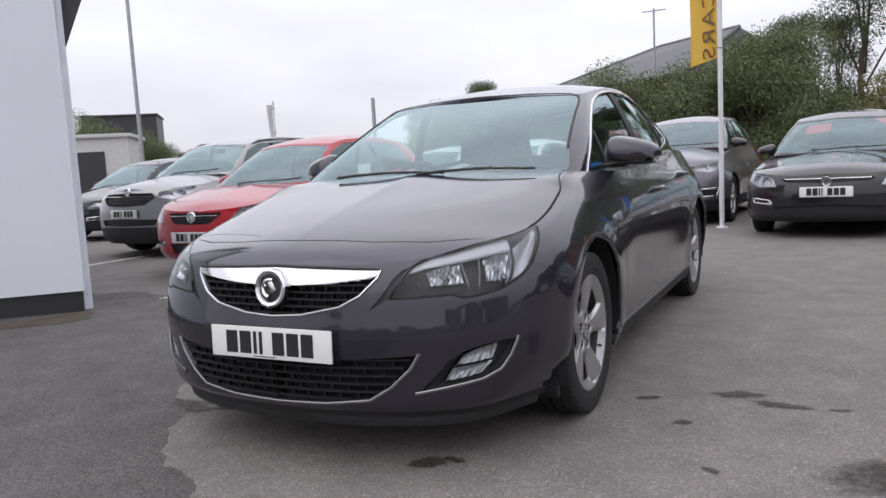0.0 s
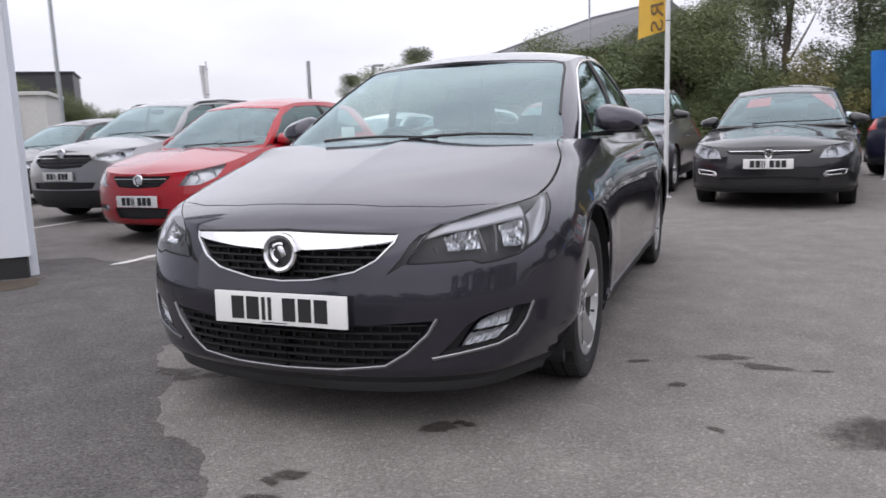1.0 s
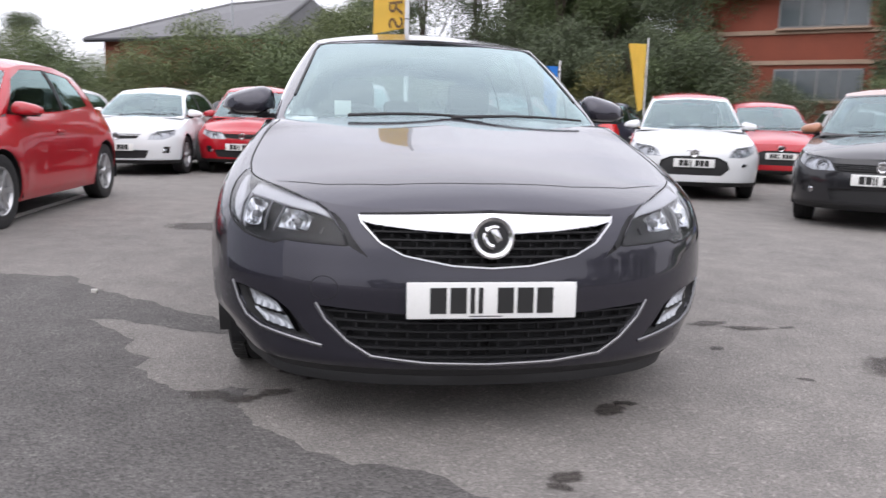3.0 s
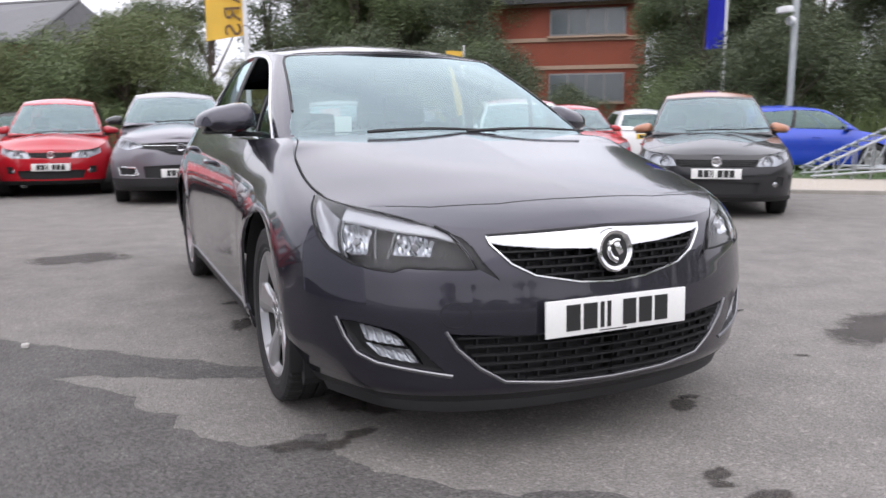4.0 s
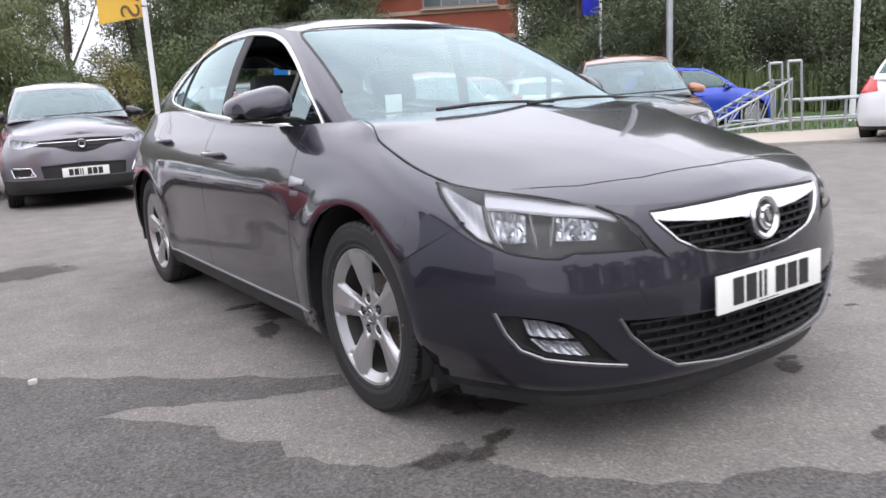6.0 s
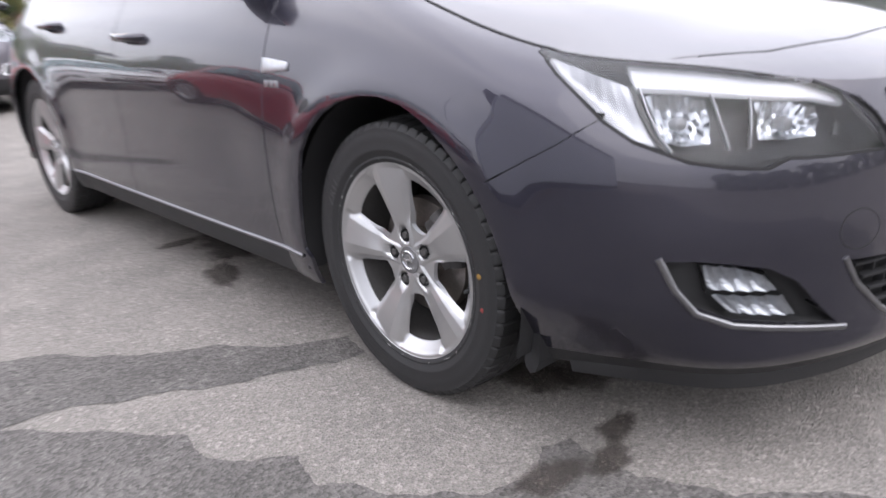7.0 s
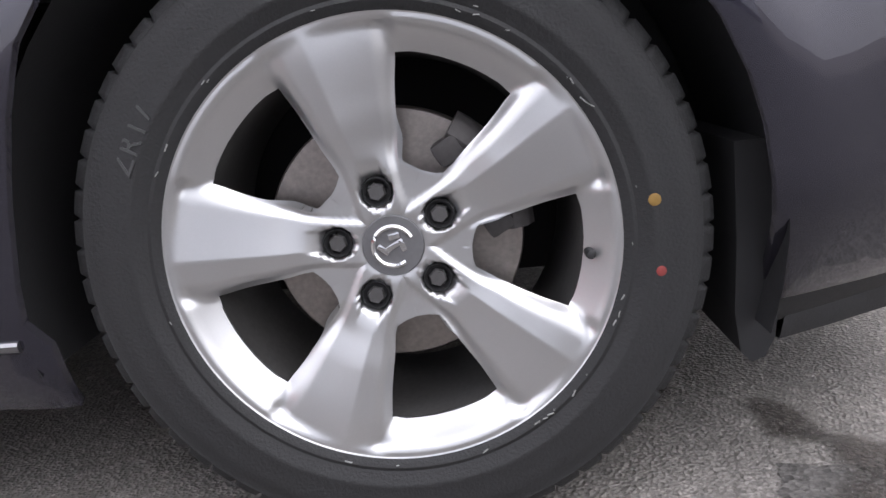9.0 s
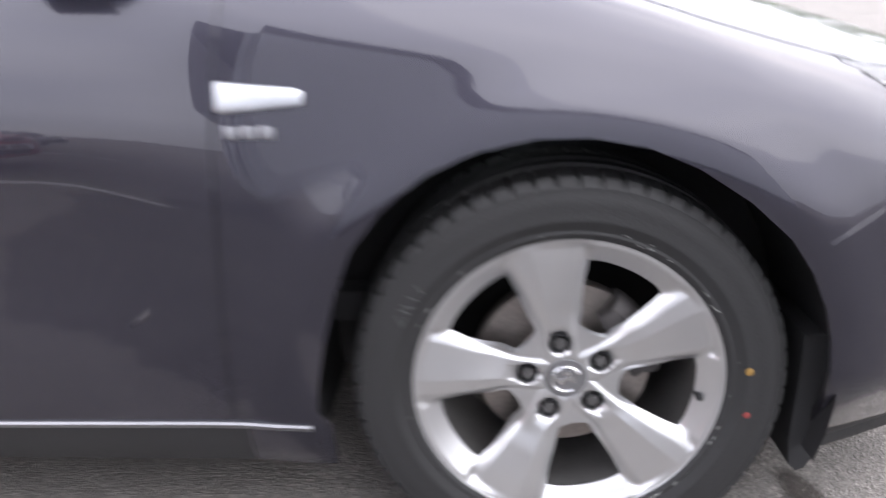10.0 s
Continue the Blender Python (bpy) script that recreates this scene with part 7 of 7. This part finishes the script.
def tree(name, label, h, spread, seed, mat, count, foot=0.2, size=0.075):
    rnd = np.random.RandomState(seed)
    top = empty(name, Matrix.Identity(4), label, "tree" if name == "tree" else "bush", "trees behind the yard")
    bm = tube([(0.15 * math.sin(k * 1.3 + seed), 0.12 * math.cos(k + seed), h * 0.75 * k / 6) for k in range(7)], 0.16, 9, r_end=0.04)
    part("trunk", bm, M_BARK, top)
    blobs = []
    for k in range(26):
        f = rnd.uniform(foot, 1.0)
        rad = spread * (0.35 + 0.65 * math.sin(math.pi * min(1, (f - foot) / (1 - foot) * 0.8 + 0.15))) * rnd.uniform(0.2, 0.85)
        a = rnd.uniform(0, 6.28)
        p = (rad * math.cos(a), rad * math.sin(a), h * f * 0.92)
        blobs.append((*p, spread * rnd.uniform(0.22, 0.42)))
        if k < 9:
            part("limb", tube([(0, 0, h * f * 0.5), (p[0] * 0.5, p[1] * 0.5, h * f * 0.72), (p[0] * 0.9, p[1] * 0.9, p[2])], 0.06, 6, r_end=0.015), M_BARK, top)
    vs, fs = leaves(rnd, blobs, 2 * count, size * 0.78)
    me = bpy.data.meshes.new("crown")
    me.from_pydata(vs, [], fs)
    me.materials.append(mat)
    cr = new("crown", me)
    cr.parent = top
    cr["label"] = "crown of many small leaves with gaps"
    return top


# a belt of trees also closes the yard behind the open side, where only the paint mirrors it
BELT = tree("tree", "broad green tree of the belt across the road", 8.0, 3.2, 19, M_LEAF[0], 2600, 0.05, 0.2)
KINDS = [tree("tree", "dense dark green broadleaf tree", 8.5, 2.6, 11, M_LEAF[0], 21000), tree("tree", "tall mid-green broadleaf tree with an uneven crown", 10.0, 2.8, 12, M_LEAF[1], 22000),
         tree("tree", "dark thinly leaved tree with sky gaps", 9.0, 2.4, 13, M_LEAF[2], 11500), tree("bush", "broad dark green bush below the trees", 3.4, 2.1, 14, M_LEAF[0], 13000, 0.05, 0.06),
         tree("bush", "yellowing green bush among darker ones", 3.0, 1.6, 15, M_LEAF[3], 8000, 0.05, 0.06), tree("bush", "rounded mid-green bush behind the yard", 4.6, 2.6, 16, M_LEAF[1], 16000, 0.05, 0.062),
         tree("tree", "tall very dark green tree of a dense wood", 9.5, 2.9, 17, M_LEAF[4], 21000), tree("bush", "dark green undergrowth at the edge of the wood", 4.2, 2.4, 18, M_LEAF[4], 14000, 0.05, 0.062)]
used = set()


def plant(k, bearing, dist, scale):
    a = radians(bearing)
    r = random.Random(int(bearing * 10) + k)
    m = Matrix.Translation((dist * math.sin(a), -2.5 + dist * math.cos(a), 0)) @ Matrix.Rotation(r.uniform(0, 6.28), 4, "Z")
    if k in used:
        ob = copy_thing(KINDS[k], m)
    else:
        used.add(k)
        ob = KINDS[k]
        ob.matrix_basis = m
    ob.scale = (scale, scale, scale * r.uniform(0.92, 1.1))


rt = random.Random(5)
for i, b in enumerate(np.arange(0.0, 74, 3.1)):
    if 26.5 < b < 38:
        continue
    low = 0.6 if b < 6 else 0.8 if b < 9 else 1.0
    plant(2 if b < 9 else (6, 0, 6, 2)[i % 4] if b < 36 else (6, 6, 2, 6, 0)[i % 5], b + rt.uniform(-0.8, 0.8), rt.uniform(29, 33), rt.uniform(0.9, 1.15) * low * (0.9 if b < 5 else 1))
for i, b in enumerate(np.arange(-2.0, 76, 2.9)):
    plant((3, 5, 3, 4)[i % 4] if b < 11 else (7, 3, 7, 4)[i % 4] if b < 38 else (7, 7, 3, 7)[i % 4], b + rt.uniform(-0.8, 0.8), 24 if 27 < b < 41 else rt.uniform(25, 28), rt.uniform(0.8, 1.1) * (0.6 if 27 < b < 41 else 1))
for i, b in enumerate(np.arange(12, 72, 4.4)):
    if 26 < b < 39:
        continue
    plant((1 if i % 2 else 0) if b < 36 else 6, b, rt.uniform(37, 41), rt.uniform(1.1, 1.35))
for b, d, k, s in ((-24.5, 34, 5, 0.85), (-22.6, 35, 5, 0.95), (-20.4, 33, 3, 1.15), (-26, 38, 3, 0.9), (-21.6, 40, 2, 0.62), (-23.5, 46, 0, 0.45), (-19, 30, 3, 0.85), (-16, 28, 5, 0.6), (-13.5, 26, 5, 0.75), (-11.0, 25.5, 5, 0.85), (-8.6, 26, 3, 1.0), (-5.6, 25, 3, 1.0), (-3.4, 27, 5, 0.9), (-0.8, 26, 5, 1.0), (-1.2, 33, 2, 0.62), (1.4, 31, 2, 0.66), (-27, 45, 2, 0.5), (-30, 50, 3, 0.8),
                   (-47.5, 40, 5, 0.75), (-45.8, 44, 3, 0.9), (-50.5, 42, 5, 0.9), (-44, 60, 3, 1.0), (-40, 75, 5, 0.8), (-36, 80, 5, 0.8), (-33, 70, 3, 1.0), (13.2, 31, 0, 0.95), (16.2, 33, 6, 0.95), (18.6, 30, 0, 0.9), (40.2, 33, 0, 0.95), (41.5, 29, 2, 0.9), (42.6, 34, 1, 1.05), (39.6, 27, 3, 0.9)):
    plant(k, b, d, s)
for i, b in enumerate(np.arange(106, 204, 3.6)):
    a, r = radians(b), rt.uniform(44, 56)
    m = Matrix.Translation((r * math.sin(a), -2.5 + r * math.cos(a), 0)) @ Matrix.Rotation(rt.uniform(0, 6.28), 4, "Z") @ Matrix.Diagonal((1, 1, rt.uniform(0.6, 1.15), 1))
    if i:
        copy_thing(BELT, m)
    else:
        BELT.matrix_basis = m
